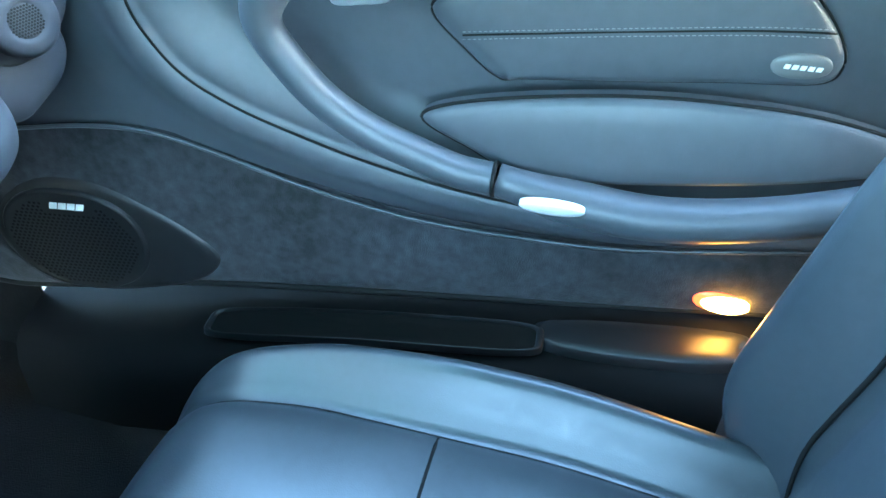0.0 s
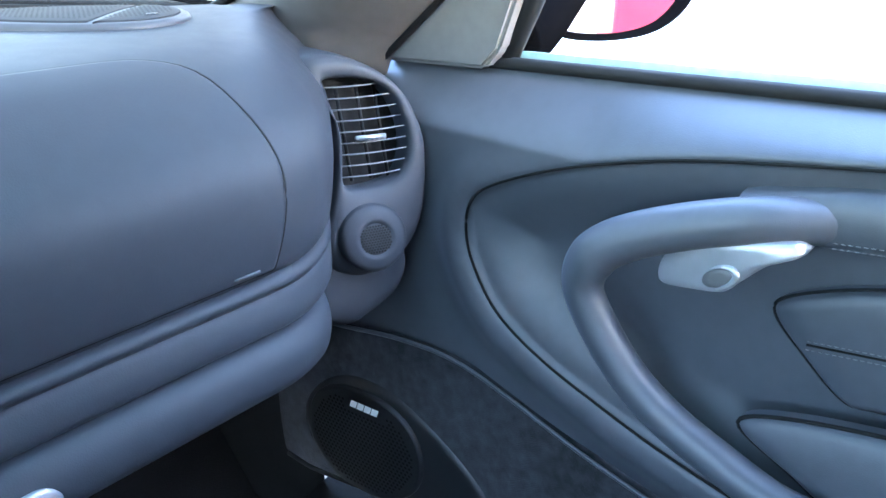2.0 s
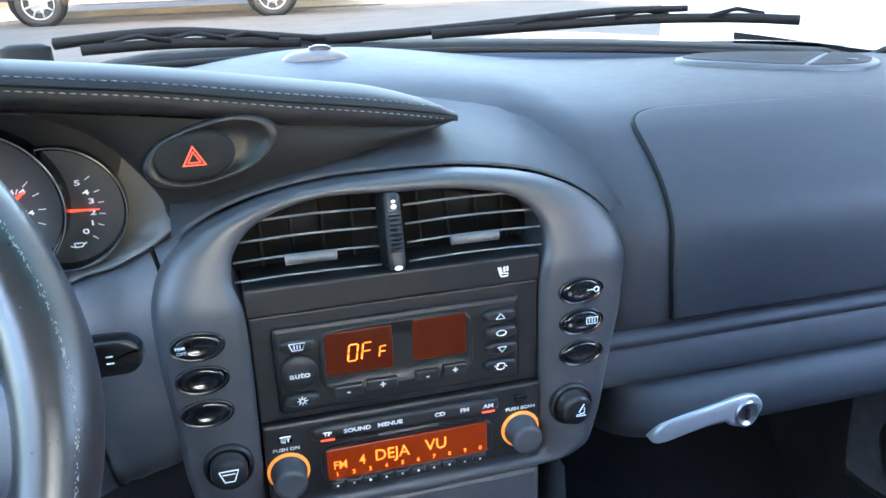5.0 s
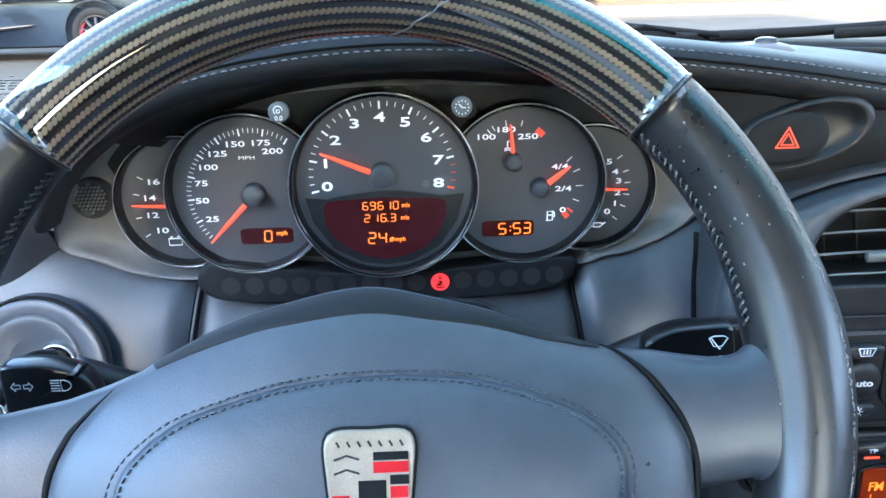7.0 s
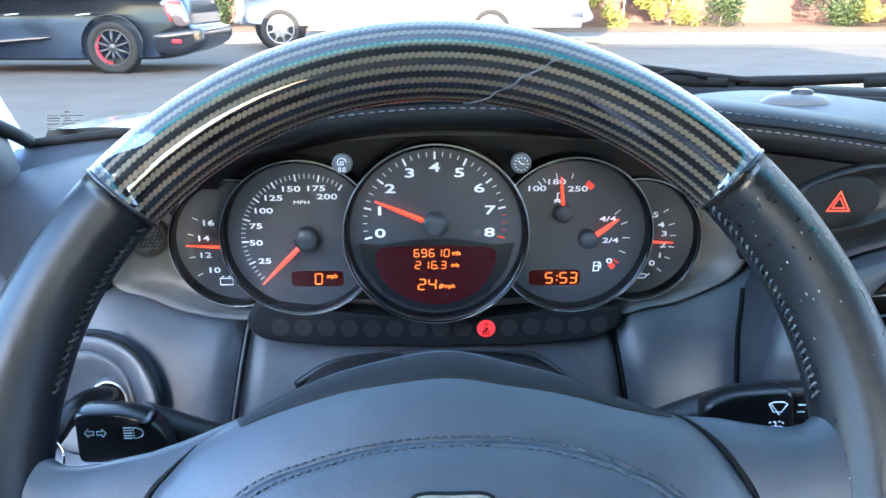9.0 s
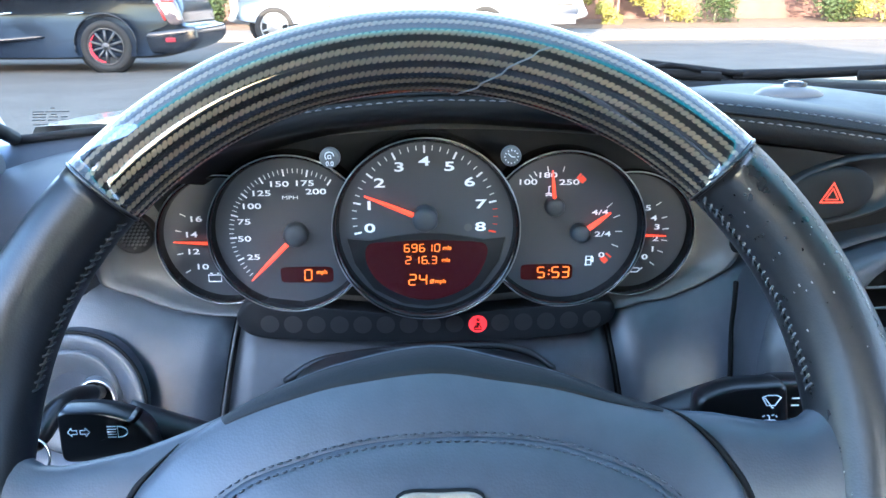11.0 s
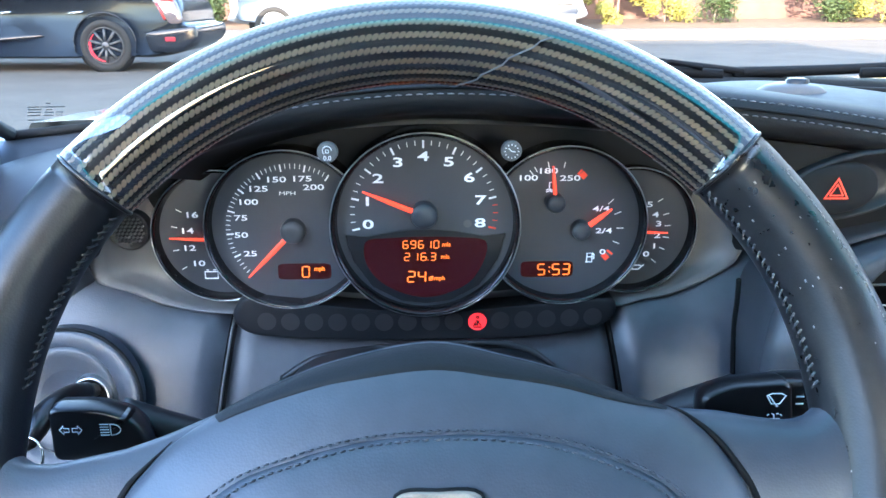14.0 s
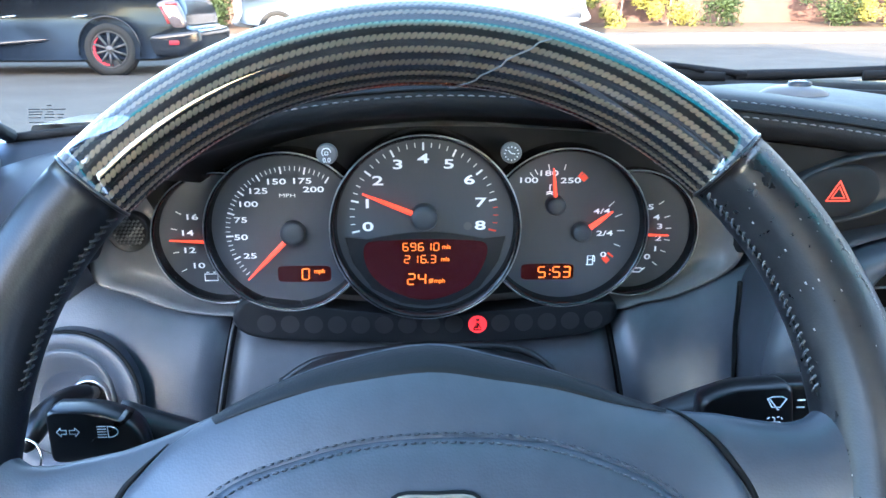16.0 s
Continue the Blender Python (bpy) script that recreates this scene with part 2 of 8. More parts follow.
def tube_geo(path, radius, n=12, flat=1.0, closed=False, up=(0, 0, 1), caps=True):
    """A pipe along a path; radius is a number or a function of the share of the way; flat squashes it along up."""
    P = [Vector(p) for p in path]
    m, vs, fs = len(P), [], []
    for i, p in enumerate(P):
        a = P[(i - 1) % m] if closed or i else P[i]
        b = P[(i + 1) % m] if closed or i < m - 1 else P[i]
        t = (b - a).normalized()
        side = t.cross(Vector(up))
        side = side.normalized() if side.length > 1e-6 else t.orthogonal().normalized()
        top = side.cross(t).normalized()
        r = radius(i / (m - 1)) if callable(radius) else radius
        for k in range(n):
            q = 2 * math.pi * k / n
            vs.append(p + side * (r * math.cos(q)) + top * (r * flat * math.sin(q)))
    for i in range(m if closed else m - 1):
        for k in range(n):
            a, b = i * n + k, i * n + (k + 1) % n
            c, d = ((i + 1) % m) * n + (k + 1) % n, ((i + 1) % m) * n + k
            fs.append((a, b, c, d))
    if caps and not closed:
        fs.append(tuple(range(n))[::-1])
        fs.append(tuple(range((m - 1) * n, m * n)))
    return vs, fs


def tube(name, path, radius, material, parent=None, label="", **k):
    vs, fs = tube_geo(path, radius, **k)
    return mesh_object(name, vs, fs, material, parent, label)


def box_geo(lo, hi, bevel=0.002, segments=2):
    bm = bmesh.new()
    bmesh.ops.create_cube(bm, size=1)
    for v in bm.verts:
        v.co = Vector([lo[i] + (hi[i] - lo[i]) * (v.co[i] + 0.5) for i in range(3)])
    if bevel:
        bmesh.ops.bevel(bm, geom=bm.edges[:], offset=bevel, segments=segments, profile=0.5, affect="EDGES")
    return bm


def box(name, lo, hi, material, parent=None, label="", bevel=0.002, m=None, segments=2):
    bm = box_geo(lo, hi, bevel, segments)
    if m is not None:
        bmesh.ops.transform(bm, matrix=m, verts=bm.verts[:])
    return part(name, bm, material, parent, label, smooth=False)


def joined(geos):
    """Several (verts, faces) as one."""
    vs, fs = [], []
    for v, f in geos:
        k = len(vs)
        vs += list(v)
        fs += [tuple(i + k for i in q) for q in f]
    return vs, fs


def stitches(name, path, material, parent, length=0.0042, gap=0.0018, r=0.00055, up=(0, 0, 1)):
    """A row of thread stitches along a line."""
    P = [Vector(p) for p in path]
    geos = []
    dist = [0.0]
    for a, b in zip(P, P[1:]):
        dist.append(dist[-1] + (b - a).length)

    def at(s):
        for i in range(len(P) - 1):
            if s <= dist[i + 1]:
                f = (s - dist[i]) / max(dist[i + 1] - dist[i], 1e-9)
                return P[i].lerp(P[i + 1], f)
        return P[-1]
    s = 0.0
    while s + length < dist[-1]:
        a, b = at(s), at(s + length)
        geos.append(tube_geo([a, a.lerp(b, 0.5) + Vector(up) * 0.0002, b], lambda f: r * (0.55 + 0.45 * math.sin(math.pi * f)), n=5, up=up))
        s += length + gap
    vs, fs = joined(geos)
    return tagged(mesh_object(name, vs, fs, material, parent), kind="stuff")


def text(name, words, size, material, m, parent=None, bold=0.0, stretch=1.0, align="CENTER", depth=0.0001):
    """Lettering as a thin mesh; m places its plane (x along the line, y up)."""
    cu = bpy.data.curves.new(name, "FONT")
    cu.body, cu.size, cu.align_x, cu.align_y = words, size, align, "CENTER"
    cu.offset, cu.extrude, cu.resolution_u = bold, depth, 3
    tmp = bpy.data.objects.new(name, cu)
    me = bpy.data.meshes.new_from_object(tmp)
    bpy.data.objects.remove(tmp)
    vs = [m @ Vector((v.co.x * stretch, v.co.y, v.co.z)) for v in me.vertices]
    fs = [tuple(p.vertices) for p in me.polygons]
    bpy.data.meshes.remove(me)
    bpy.data.curves.remove(cu)
    if not vs:
        return None
    return mesh_object(name, vs, fs, material, parent, smooth=False)


def facing(x, y, z, tilt=0.0, turn=0.0):
    """The plane of a thing that faces the rear of the car, leaning back by tilt degrees."""
    return pose(x, y, z, 90 - tilt, 0, turn)


def rounded(corners, step=0.006):
    """A closed outline with straight sides and rounded corners, from (x, y, radius)."""
    out, n = [], len(corners)
    for i in range(n):
        p, a, b = (Vector(corners[(i + k) % n][:2]) for k in (0, -1, 1))
        r = corners[i][2]
        u, v = (a - p).normalized(), (b - p).normalized()
        s, e = p + u * r, p + v * r
        if out:
            m = max(1, int((s - out[-1]).length / step))
            out += [out[-1].lerp(s, k / m) for k in range(1, m)]
        out += [s * (1 - t) ** 2 + p * (2 * t * (1 - t)) + e * t * t for t in [k / 8 for k in range(9)]]
    m = max(1, int((out[0] - out[-1]).length / step))
    return out + [out[-1].lerp(out[0], k / m) for k in range(1, m)]


def resample(loop, n):
    """n points at even steps round a closed outline."""
    P = [Vector(p) for p in loop]
    P.append(P[0])
    d = [0.0]
    for a, b in zip(P, P[1:]):
        d.append(d[-1] + (b - a).length)
    out, i = [], 0
    for k in range(n):
        s = d[-1] * k / n
        while d[i + 1] < s:
            i += 1
        out.append(P[i].lerp(P[i + 1], (s - d[i]) / max(d[i + 1] - d[i], 1e-9)))
    return out


def smooth01(a, b, x):
    t = min(max((x - a) / (b - a), 0.0), 1.0)
    return t * t * (3 - 2 * t)

# ---- dashboard ----
PROFILE = spline([(0.400, 0.741), (0.386, 0.748), (0.378, 0.772), (0.3745, 0.800), (0.3755, 0.820), (0.382, 0.836), (0.398, 0.854), (0.424, 0.872), (0.452, 0.8845), (0.50, 0.8925), (0.60, 0.8945), (0.80, 0.886)], 10)
ARC = [0.0]
for a, b in zip(PROFILE, PROFILE[1:]):
    ARC.append(ARC[-1] + (b - a).length)


def end_curve(x):
    """How far the dashboard bends forward towards the door."""
    return 5.0 * max(0.0, min(x, 0.545) - 0.455) ** 2 + 1.12 * max(0.0, x - 0.545)


def ledge_curve(x):
    """The same for the ledge, which turns back to follow the end pod."""
    k = smooth01(0.595, 0.615, x)
    side = 0.112 - 0.30 * (x - 0.613) + 0.05 * (1 - math.sqrt(max(0.0, 1 - max(0.0, (x - 0.655) / 0.035) ** 2))) if x < 0.69 else 0.14
    return end_curve(x) * (1 - k) + side * k


def crown(x):
    return 0.032 * math.exp(-((x / 0.2) ** 2)) + 0.012 * smooth01(0.1, 0.6, -x)


def dash_point(x, s):
    s = min(max(s, 0.0), ARC[-1] - 1e-6)
    i = next(k for k in range(len(ARC) - 1) if ARC[k + 1] >= s)
    p = PROFILE[i].lerp(PROFILE[i + 1], (s - ARC[i]) / (ARC[i + 1] - ARC[i]))
    top = smooth01(0.42, 0.62, p.x)
    y = p.x + (end_curve(x)) * (1 - top) + (0.01 - 0.41 * x * x + 0.10 * x) * smooth01(0.6, 0.8, p.x)
    y += 0.07 * (1 - smooth01(0.128, 0.158, x)) * (1 - top)
    return Vector((x, y, p.y + crown(x) * smooth01(0.40, 0.76, p.x)))


def dash(x, s, h=0.0):
    """A place on the dashboard's skin: x across, s metres up and over from the lower edge, h proud of it."""
    p = dash_point(x, s)
    du = dash_point(x + 0.002, s) - dash_point(x - 0.002, s)
    dv = dash_point(x, s + 0.002) - dash_point(x, max(s - 0.002, 0))
    return p + dv.cross(du).normalized() * -h


def arc_of(z):
    """How far up the skin the height z is reached."""
    for i, p in enumerate(PROFILE):
        if p.y >= z:
            return ARC[i]
    return ARC[-1]


dashboard = thing("dashboard", (0.2, 0.60, 0.66), "black leather-covered dashboard with passenger airbag panel", "dashboard")
cols = [0.03 + 0.015 * k for k in range(46)]
steps = [ARC[-1] * (k / 70) for k in range(71)]
sheet("upper_pad", [[dash(x, s) for x in cols] for s in steps], DASHSKIN, dashboard, "smooth black leather pad")
cols = [-0.54 + 0.02 * k for k in range(30)]
start = next(ARC[i] for i, p in enumerate(PROFILE) if p.x > 0.515)
steps = [start + (ARC[-1] - start) * (k / 40) for k in range(41)]
sheet("driver_pad", [[dash(x, s) for x in cols] for s in steps], DASHSKIN, dashboard)
# airbag panel with its groove
lid = rounded([(0.2035, arc_of(0.7525), 0.003), (0.1945, arc_of(0.80), 0.02), (0.200, arc_of(0.8885), 0.040), (0.445, arc_of(0.8875), 0.052), (0.463, arc_of(0.81), 0.03), (0.454, arc_of(0.7525), 0.003)], 0.005)
patch("airbag_panel", lid, dash, [(1.0, -0.003), (1.0, 0.0005), (0.996, 0.0022), (0.988, 0.003)] + [(0.97 - 0.05 * k, 0.0032) for k in range(19)], DASHSKIN, dashboard, "black leather airbag cover", centre=(0.325, arc_of(0.825)))
groove = [dash(p.x, p.y, 0.0008) for p in lid]
tube("panel_groove", groove, 0.0019, DARK, dashboard, "dark shut line", closed=True, n=6)
mark = [dash(0.418 + 0.0035 * k, arc_of(0.7575), 0.0036) for k in range(7)]
tube("embossed_mark", mark, 0.0011, SOFT, dashboard, n=6)
# rolled ledge under the pad, from the console to the door
ledge = spline([(0.402, 0.748), (0.387, 0.746), (0.381, 0.740), (0.384, 0.734), (0.387, 0.732), (0.384, 0.727), (0.381, 0.714), (0.384, 0.703), (0.398, 0.698)], 4)
xs = [0.145 + 0.0075 * k for k in range(73)]
sink = lambda x: -0.040 * smooth01(0.575, 0.64, x)
sheet("rolled_ledge", [[Vector((x, p.x + ledge_curve(x), p.y + sink(x) * (1.5 - 10 * (p.y - 0.698)))) for x in xs] for p in ledge], DASHSKIN, dashboard, "padded black ledge")
tube("ledge_groove", [Vector((x, 0.391 + end_curve(x), 0.7475)) for x in xs if x < 0.605], 0.0026, DARK, dashboard, n=6)
# glove box lid, a long roll with rounded ends
roll = spline([(0.400, 0.700), (0.385, 0.697), (0.376, 0.686), (0.374, 0.672), (0.380, 0.656), (0.398, 0.643), (0.43, 0.637)], 6)
RA = [0.0]
for a, b in zip(roll, roll[1:]):
    RA.append(RA[-1] + (b - a).length)


def roll_at(x, s, h=0.0):
    s = min(max(s, 0.0), RA[-1] - 1e-6)
    i = next(k for k in range(len(RA) - 1) if RA[k + 1] >= s)
    p = roll[i].lerp(roll[i + 1], (s - RA[i]) / (RA[i + 1] - RA[i]))
    end = max(0.0, x - 0.50) / 0.055
    start = max(0.0, 0.205 - x) / 0.04
    pull = 1 - math.sqrt(max(0.0, 1 - min(1, end) ** 2)) + (1 - math.sqrt(max(0.0, 1 - min(1, start) ** 2)))
    return Vector((x, p.x + 0.045 * pull + end_curve(x) - h, p.y - 0.004 * pull))


xs = [0.165 + 0.39 * k / 70 for k in range(71)]
sheet("glove_box_lid", [[roll_at(x, RA[-1] * k / 26) for x in xs] for k in range(27)], DASHSKIN, dashboard, "black glove box lid")
# behind the glove box lid: the dark knee panel
sheet("knee_panel", [[Vector((x, y + (ledge_curve(x) if y < 0.7 else 0), z)) for x in [0.14 + 0.02 * k for k in range(28)]] for y, z in ((0.415, 0.69), (0.435, 0.655), (0.47, 0.632), (0.62, 0.60), (0.95, 0.55))], CARPET, dashboard, "black carpeted underside")
# silver pull handle with its lock
handle = spline([(0.191, 0.659), (0.196, 0.668), (0.208, 0.673), (0.24, 0.6785), (0.266, 0.6825), (0.279, 0.680), (0.286, 0.670), (0.281, 0.659), (0.270, 0.654), (0.258, 0.657), (0.250, 0.662), (0.22, 0.658), (0.194, 0.653)], 5, True)
hl = patch("pull_handle", handle, lambda x, z, h: Vector((x, 0.379 - h, z)), [(1.0, -0.012), (1.0, 0.004), (0.97, 0.0065), (0.9, 0.0075), (0.5, 0.008)], SILVER, dashboard, "silver painted glove box handle", centre=(0.255, 0.668))
patch("lock", oval(0.270, 0.6665, 0.0105, 0.0115, 28), lambda x, z, h: Vector((x, 0.3708 - h, z)), [(1.0, -0.002), (1.0, 0.001), (0.9, 0.002), (0.8, 0.002), (0.76, 0.0005), (0.3, 0.0005)], STEEL, hl, "round steel lock")
box("key_slot", (0.2688, 0.3685, 0.662), (0.2714, 0.3700, 0.671), DARK, hl, bevel=0)
# speaker grille on the top by the windscreen
def top_at(x, y, h=0.0):
    return Vector((x, y, 0.8925 - 0.05 * max(0.0, y - 0.62) + crown(x) * smooth01(0.40, 0.76, y) + h))


GRILLE = shader("black_speaker_mesh", (0.030, 0.031, 0.034), 0.7, spec=0.3)
GC, GS = math.cos(radians(-50)), math.sin(radians(-50))
on_top = lambda u, v, h: top_at(0.462 + u * GC - v * GS, 0.638 + u * GS + v * GC, h)
spk = patch("speaker_cover", oval(0, 0, 0.100, 0.067, 56, 2.3), on_top, [(1.0, -0.006), (1.0, 0.0035), (0.985, 0.006), (0.96, 0.007), (0.6, 0.0075), (0.3, 0.008)], SOFT, dashboard, "raised oval speaker cover")
inner_ = oval(0, 0, 0.092, 0.059, 96, 2.3)
for lo_u, hi_u in ((-1, 0.0405), (0.0465, 1)):
    piece = [(min(max(u, lo_u), hi_u), v) for u, v in inner_]
    c0 = ((max(lo_u, -0.092) + min(hi_u, 0.092)) / 2, 0.0)
    ins = patch("speaker_grille", piece, on_top, [(1.0, 0.0070), (1.0, 0.0082), (0.97, 0.0086), (0.6, 0.0090), (0.3, 0.0092)], GRILLE, spk, "black perforated grille", centre=c0)
    holes = []
    for i in range(-24, 25):
        for j in range(-13, 14):
            u, v = i * 0.0040 + (0.0020 if j % 2 else 0), j * 0.0046
            if (u / 0.088) ** 2 + (v / 0.055) ** 2 < 1 and lo_u + 0.003 < u < hi_u - 0.003:
                holes.append(([on_top(u + 0.0012 * math.cos(q), v + 0.0017 * math.sin(q), 0.0098) for q in (0.5, 1.55, 2.6, 3.65, 4.7, 5.75)], [tuple(range(6))]))
    vs, fs = joined(holes)
    tagged(mesh_object("perforation", vs, fs, DARK, ins, smooth=False), kind="stuff")
patch("light_sensor", oval(0.500, 0.570, 0.006, 0.004, 14), top_at, [(1.0, 0.005), (0.9, 0.0095), (0.4, 0.010)], GLOSS, dashboard)
# alarm lamp dome in the middle of the top
patch("sensor_base", oval(-0.005, 0.70, 0.033, 0.022, 32), top_at, [(1.0, -0.012), (0.95, 0.003), (0.75, 0.007), (0.5, 0.009)], GREYTRIM, dashboard, "low grey dome with a black button")
patch("sensor_button", oval(0.0, 0.70, 0.011, 0.008, 20), top_at, [(1.0, 0.006), (0.95, 0.012), (0.5, 0.0135)], GLOSS, dashboard)


# ---- end pods with vent and tweeter ----
def end_pod(parent, mirror=1, shift=0.0):
    def face(x, z, h):
        y = 0.472 - 0.42 * (x - 0.63) + 0.18 * (z - 0.79)
        p = Vector((x + shift, y, z)) + Vector((-0.37, -0.91, 0.16)) * h
        return Vector((p.x * mirror, p.y, p.z))
    rim = resample(spline([(0.585, 0.859), (0.602, 0.837), (0.609, 0.810), (0.6086, 0.783), (0.602, 0.750), (0.5905, 0.717), (0.586, 0.698), (0.590, 0.677), (0.604, 0.666), (0.620, 0.663), (0.642, 0.670), (0.664, 0.684), (0.678, 0.707), (0.686, 0.735), (0.6905, 0.774), (0.688, 0.799), (0.676, 0.829), (0.652, 0.852), (0.616, 0.8676)], 5, True), 90)
    hole = resample(spline([(0.604, 0.843), (0.607, 0.831), (0.612, 0.815), (0.614, 0.788), (0.610, 0.758), (0.614, 0.749), (0.631, 0.747), (0.657, 0.752), (0.668, 0.764), (0.6736, 0.780), (0.6734, 0.802), (0.665, 0.8266), (0.6486, 0.8405), (0.623, 0.8455)], 5, True), 90)
    mid = Vector((0.640, 0.765))
    # line both outlines up by direction from the middle
    def about(loop, n=90):
        ang = [math.atan2(q.y - mid.y, q.x - mid.x) for q in loop]
        out = []
        for k in range(n):
            a = -math.pi + 2 * math.pi * k / n
            out.append(min(zip(loop, ang), key=lambda t: abs((t[1] - a + math.pi) % (2 * math.pi) - math.pi))[0])
        return out
    rows = []
    ro, ho = about(resample(rim, 720), 120), about(resample(hole, 720), 120)
    for inner, h, g in ((0.0, -0.08, 1.06), (0.0, -0.03, 1.02), (0.0, -0.010, 1.0), (0.06, -0.003, 1), (0.2, 0.002, 1), (0.5, 0.004, 1), (0.82, 0.003, 1), (0.95, 0.0005, 1), (1.0, -0.004, 1), (1.0, -0.03, 1)):
        rows.append([face(*(mid + (a.lerp(b, inner) - mid) * g), h) for a, b in zip(ro, ho)])
    body = sheet("vent_pod", rows, DASHSKIN, parent, "rounded black vent housing", close_u=True)
    patch("vent_back", hole, face, [(1.0, -0.026), (0.5, -0.028)], DARK, body)
    for k in range(9):
        z = 0.8380 - 0.00995 * k
        xs_ = [q.x for q in resample(hole, 400) if abs(q.y - z) < 0.002]
        if len(xs_) < 2:
            continue
        a, b = min(xs_), max(xs_)
        tube("slat", [face(a + (b - a) * f, z - 0.0008 * math.sin(f * 3.14), -0.005 + 0.003 * math.sin(f * 3.14)) for f in (0, 0.25, 0.5, 0.75, 1)], 0.00085, SLAT, body, n=8, flat=0.8)
    tube("slat_tab", [face(0.6266, 0.792, 0.0015), face(0.6528, 0.7915, 0.0015)], 0.0026, SILVER, body, "grey sliding tab", n=8)
    for x in (0.622, 0.640, 0.656):
        tube("vertical_vane", [face(x, 0.838, -0.018), face(x + 0.002, 0.752, -0.018)], 0.0018, DARK, body, n=6)
    disc = patch("tweeter", oval(0.6275, 0.701, 0.031, 0.0325, 44), face, [(1.0, -0.004), (0.99, 0.005), (0.93, 0.009), (0.8, 0.0115), (0.62, 0.013), (0.52, 0.0128), (0.47, 0.0112), (0.3, 0.0112)], DASHSKIN, parent, "round tweeter with a perforated centre")
    patch("tweeter_mesh", oval(0.6275, 0.701, 0.0143, 0.0150, 36), face, [(1.0, 0.0110), (0.97, 0.01145), (0.5, 0.0115)], GRILLE, disc, "dark mesh centre")
    dots = []
    for i in range(-6, 7):
        for j in range(-6, 7):
            u, v = i * 0.0026 + (0.0013 if j % 2 else 0), j * 0.0024
            if u * u + v * v < 0.0142 ** 2:
                dots.append(([face(0.6275 + u + 0.00112 * math.cos(q), 0.701 + v + 0.00112 * math.sin(q), 0.0117) for q in (0.5, 1.55, 2.6, 3.65, 4.7, 5.75)], [tuple(range(6))]))
    v, f = joined(dots)
    tagged(mesh_object("perforation", v, f, DARK, disc, smooth=False), kind="stuff")
    cheek = rounded([(0.583, 0.694, 0.006), (0.630, 0.668, 0.01), (0.664, 0.690, 0.008), (0.6645, 0.660, 0.012), (0.648, 0.636, 0.014), (0.60, 0.612, 0.012), (0.560, 0.630, 0.01)], 0.006)
    patch("pod_cheek", cheek, face, [(1.02, -0.07), (1.01, -0.045), (1.0, -0.026), (0.95, -0.016), (0.85, -0.011), (0.5, -0.008), (0.2, -0.008)], DASHSKIN, parent, "black plastic cheek", centre=(0.625, 0.655))
    tube("vent_wheel", [face(0.673, 0.822, -0.002), face(0.6815, 0.806, -0.001), face(0.6850, 0.785, -0.002)], 0.0032, GLOSS, body, "ribbed black thumbwheel", n=8)


end_pod(dashboard)
end_pod(dashboard, -1, 0.055)
# the driver's end of the dashboard, from the windscreen down to the side vent
ends = [spline(c, 8) for c in (
    [(-0.50, 0.70, 0.890), (-0.520, 0.56, 0.902), (-0.535, 0.46, 0.897), (-0.545, 0.420, 0.868), (-0.553, 0.452, 0.842), (-0.560, 0.480, 0.815)],
    [(-0.58, 0.665, 0.893), (-0.588, 0.56, 0.899), (-0.592, 0.49, 0.892), (-0.597, 0.450, 0.868), (-0.600, 0.448, 0.82), (-0.600, 0.470, 0.75)],
    [(-0.655, 0.60, 0.888), (-0.655, 0.545, 0.886), (-0.650, 0.512, 0.880), (-0.647, 0.490, 0.864), (-0.650, 0.484, 0.82), (-0.648, 0.492, 0.75)],
    [(-0.73, 0.56, 0.862), (-0.725, 0.54, 0.862), (-0.72, 0.532, 0.855), (-0.715, 0.528, 0.84), (-0.715, 0.528, 0.80), (-0.715, 0.53, 0.75)])]
sheet("driver_end_pad", [spline([c[i] for c in ends], 8) for i in range(len(ends[0]))], DASHSKIN, dashboard, "smooth black leather dashboard end")

# ---- instrument hood and the driver's side ----
LIP = spline([(-0.545, 0.415, 0.868), (-0.525, 0.405, 0.898), (-0.485, 0.397, 0.928), (-0.43, 0.392, 0.949), (-0.345, 0.39, 0.9595), (-0.25, 0.39, 0.9555), (-0.165, 0.392, 0.9465), (-0.115, 0.396, 0.9395), (-0.06, 0.402, 0.930), (0.0, 0.418, 0.919), (0.045, 0.436, 0.9085), (0.064, 0.450, 0.902)], 8)
hood = thing("instrument_hood", (-0.3, 0.5, 0.87), "black leather instrument hood with pale stitched edge", "instrument hood")
rows = []
for dy, dz in ((0.035, -0.017), (0.012, -0.016), (0.003, -0.013), (0.0, -0.006), (0.002, 0.0), (0.006, 0.004), (0.014, 0.0065), (0.03, 0.0082), (0.06, 0.0065), (0.10, 0.000), (0.16, -0.015), (0.24, -0.04)):
    r = []
    for i, p in enumerate(LIP):
        f = smooth01(1.0, 0.80, i / (len(LIP) - 1))
        g = 0.25 + 0.75 * f
        r.append(Vector((p.x, p.y + dy * g, p.z + (dz * g if dz > -0.03 else (0.893 - p.z) * 1.0))))
    rows.append(r)
sheet("hood_cover", rows, HOODSKIN, hood, "black leather cover")
stitches("stitching", [p + Vector((0, 0.0050, 0.0036)) for p in LIP[8:-6]], THREAD, hood, 0.0034, 0.002, 0.0004)
stitches("stitching", [p + Vector((0, 0.0002, -0.0036)) for p in LIP[8:-6]], THREAD, hood, 0.0034, 0.002, 0.0004)
tube("piping", [p + Vector((0, 0.0012, -0.0004)) for p in LIP], 0.0009, DARK, hood, n=6)
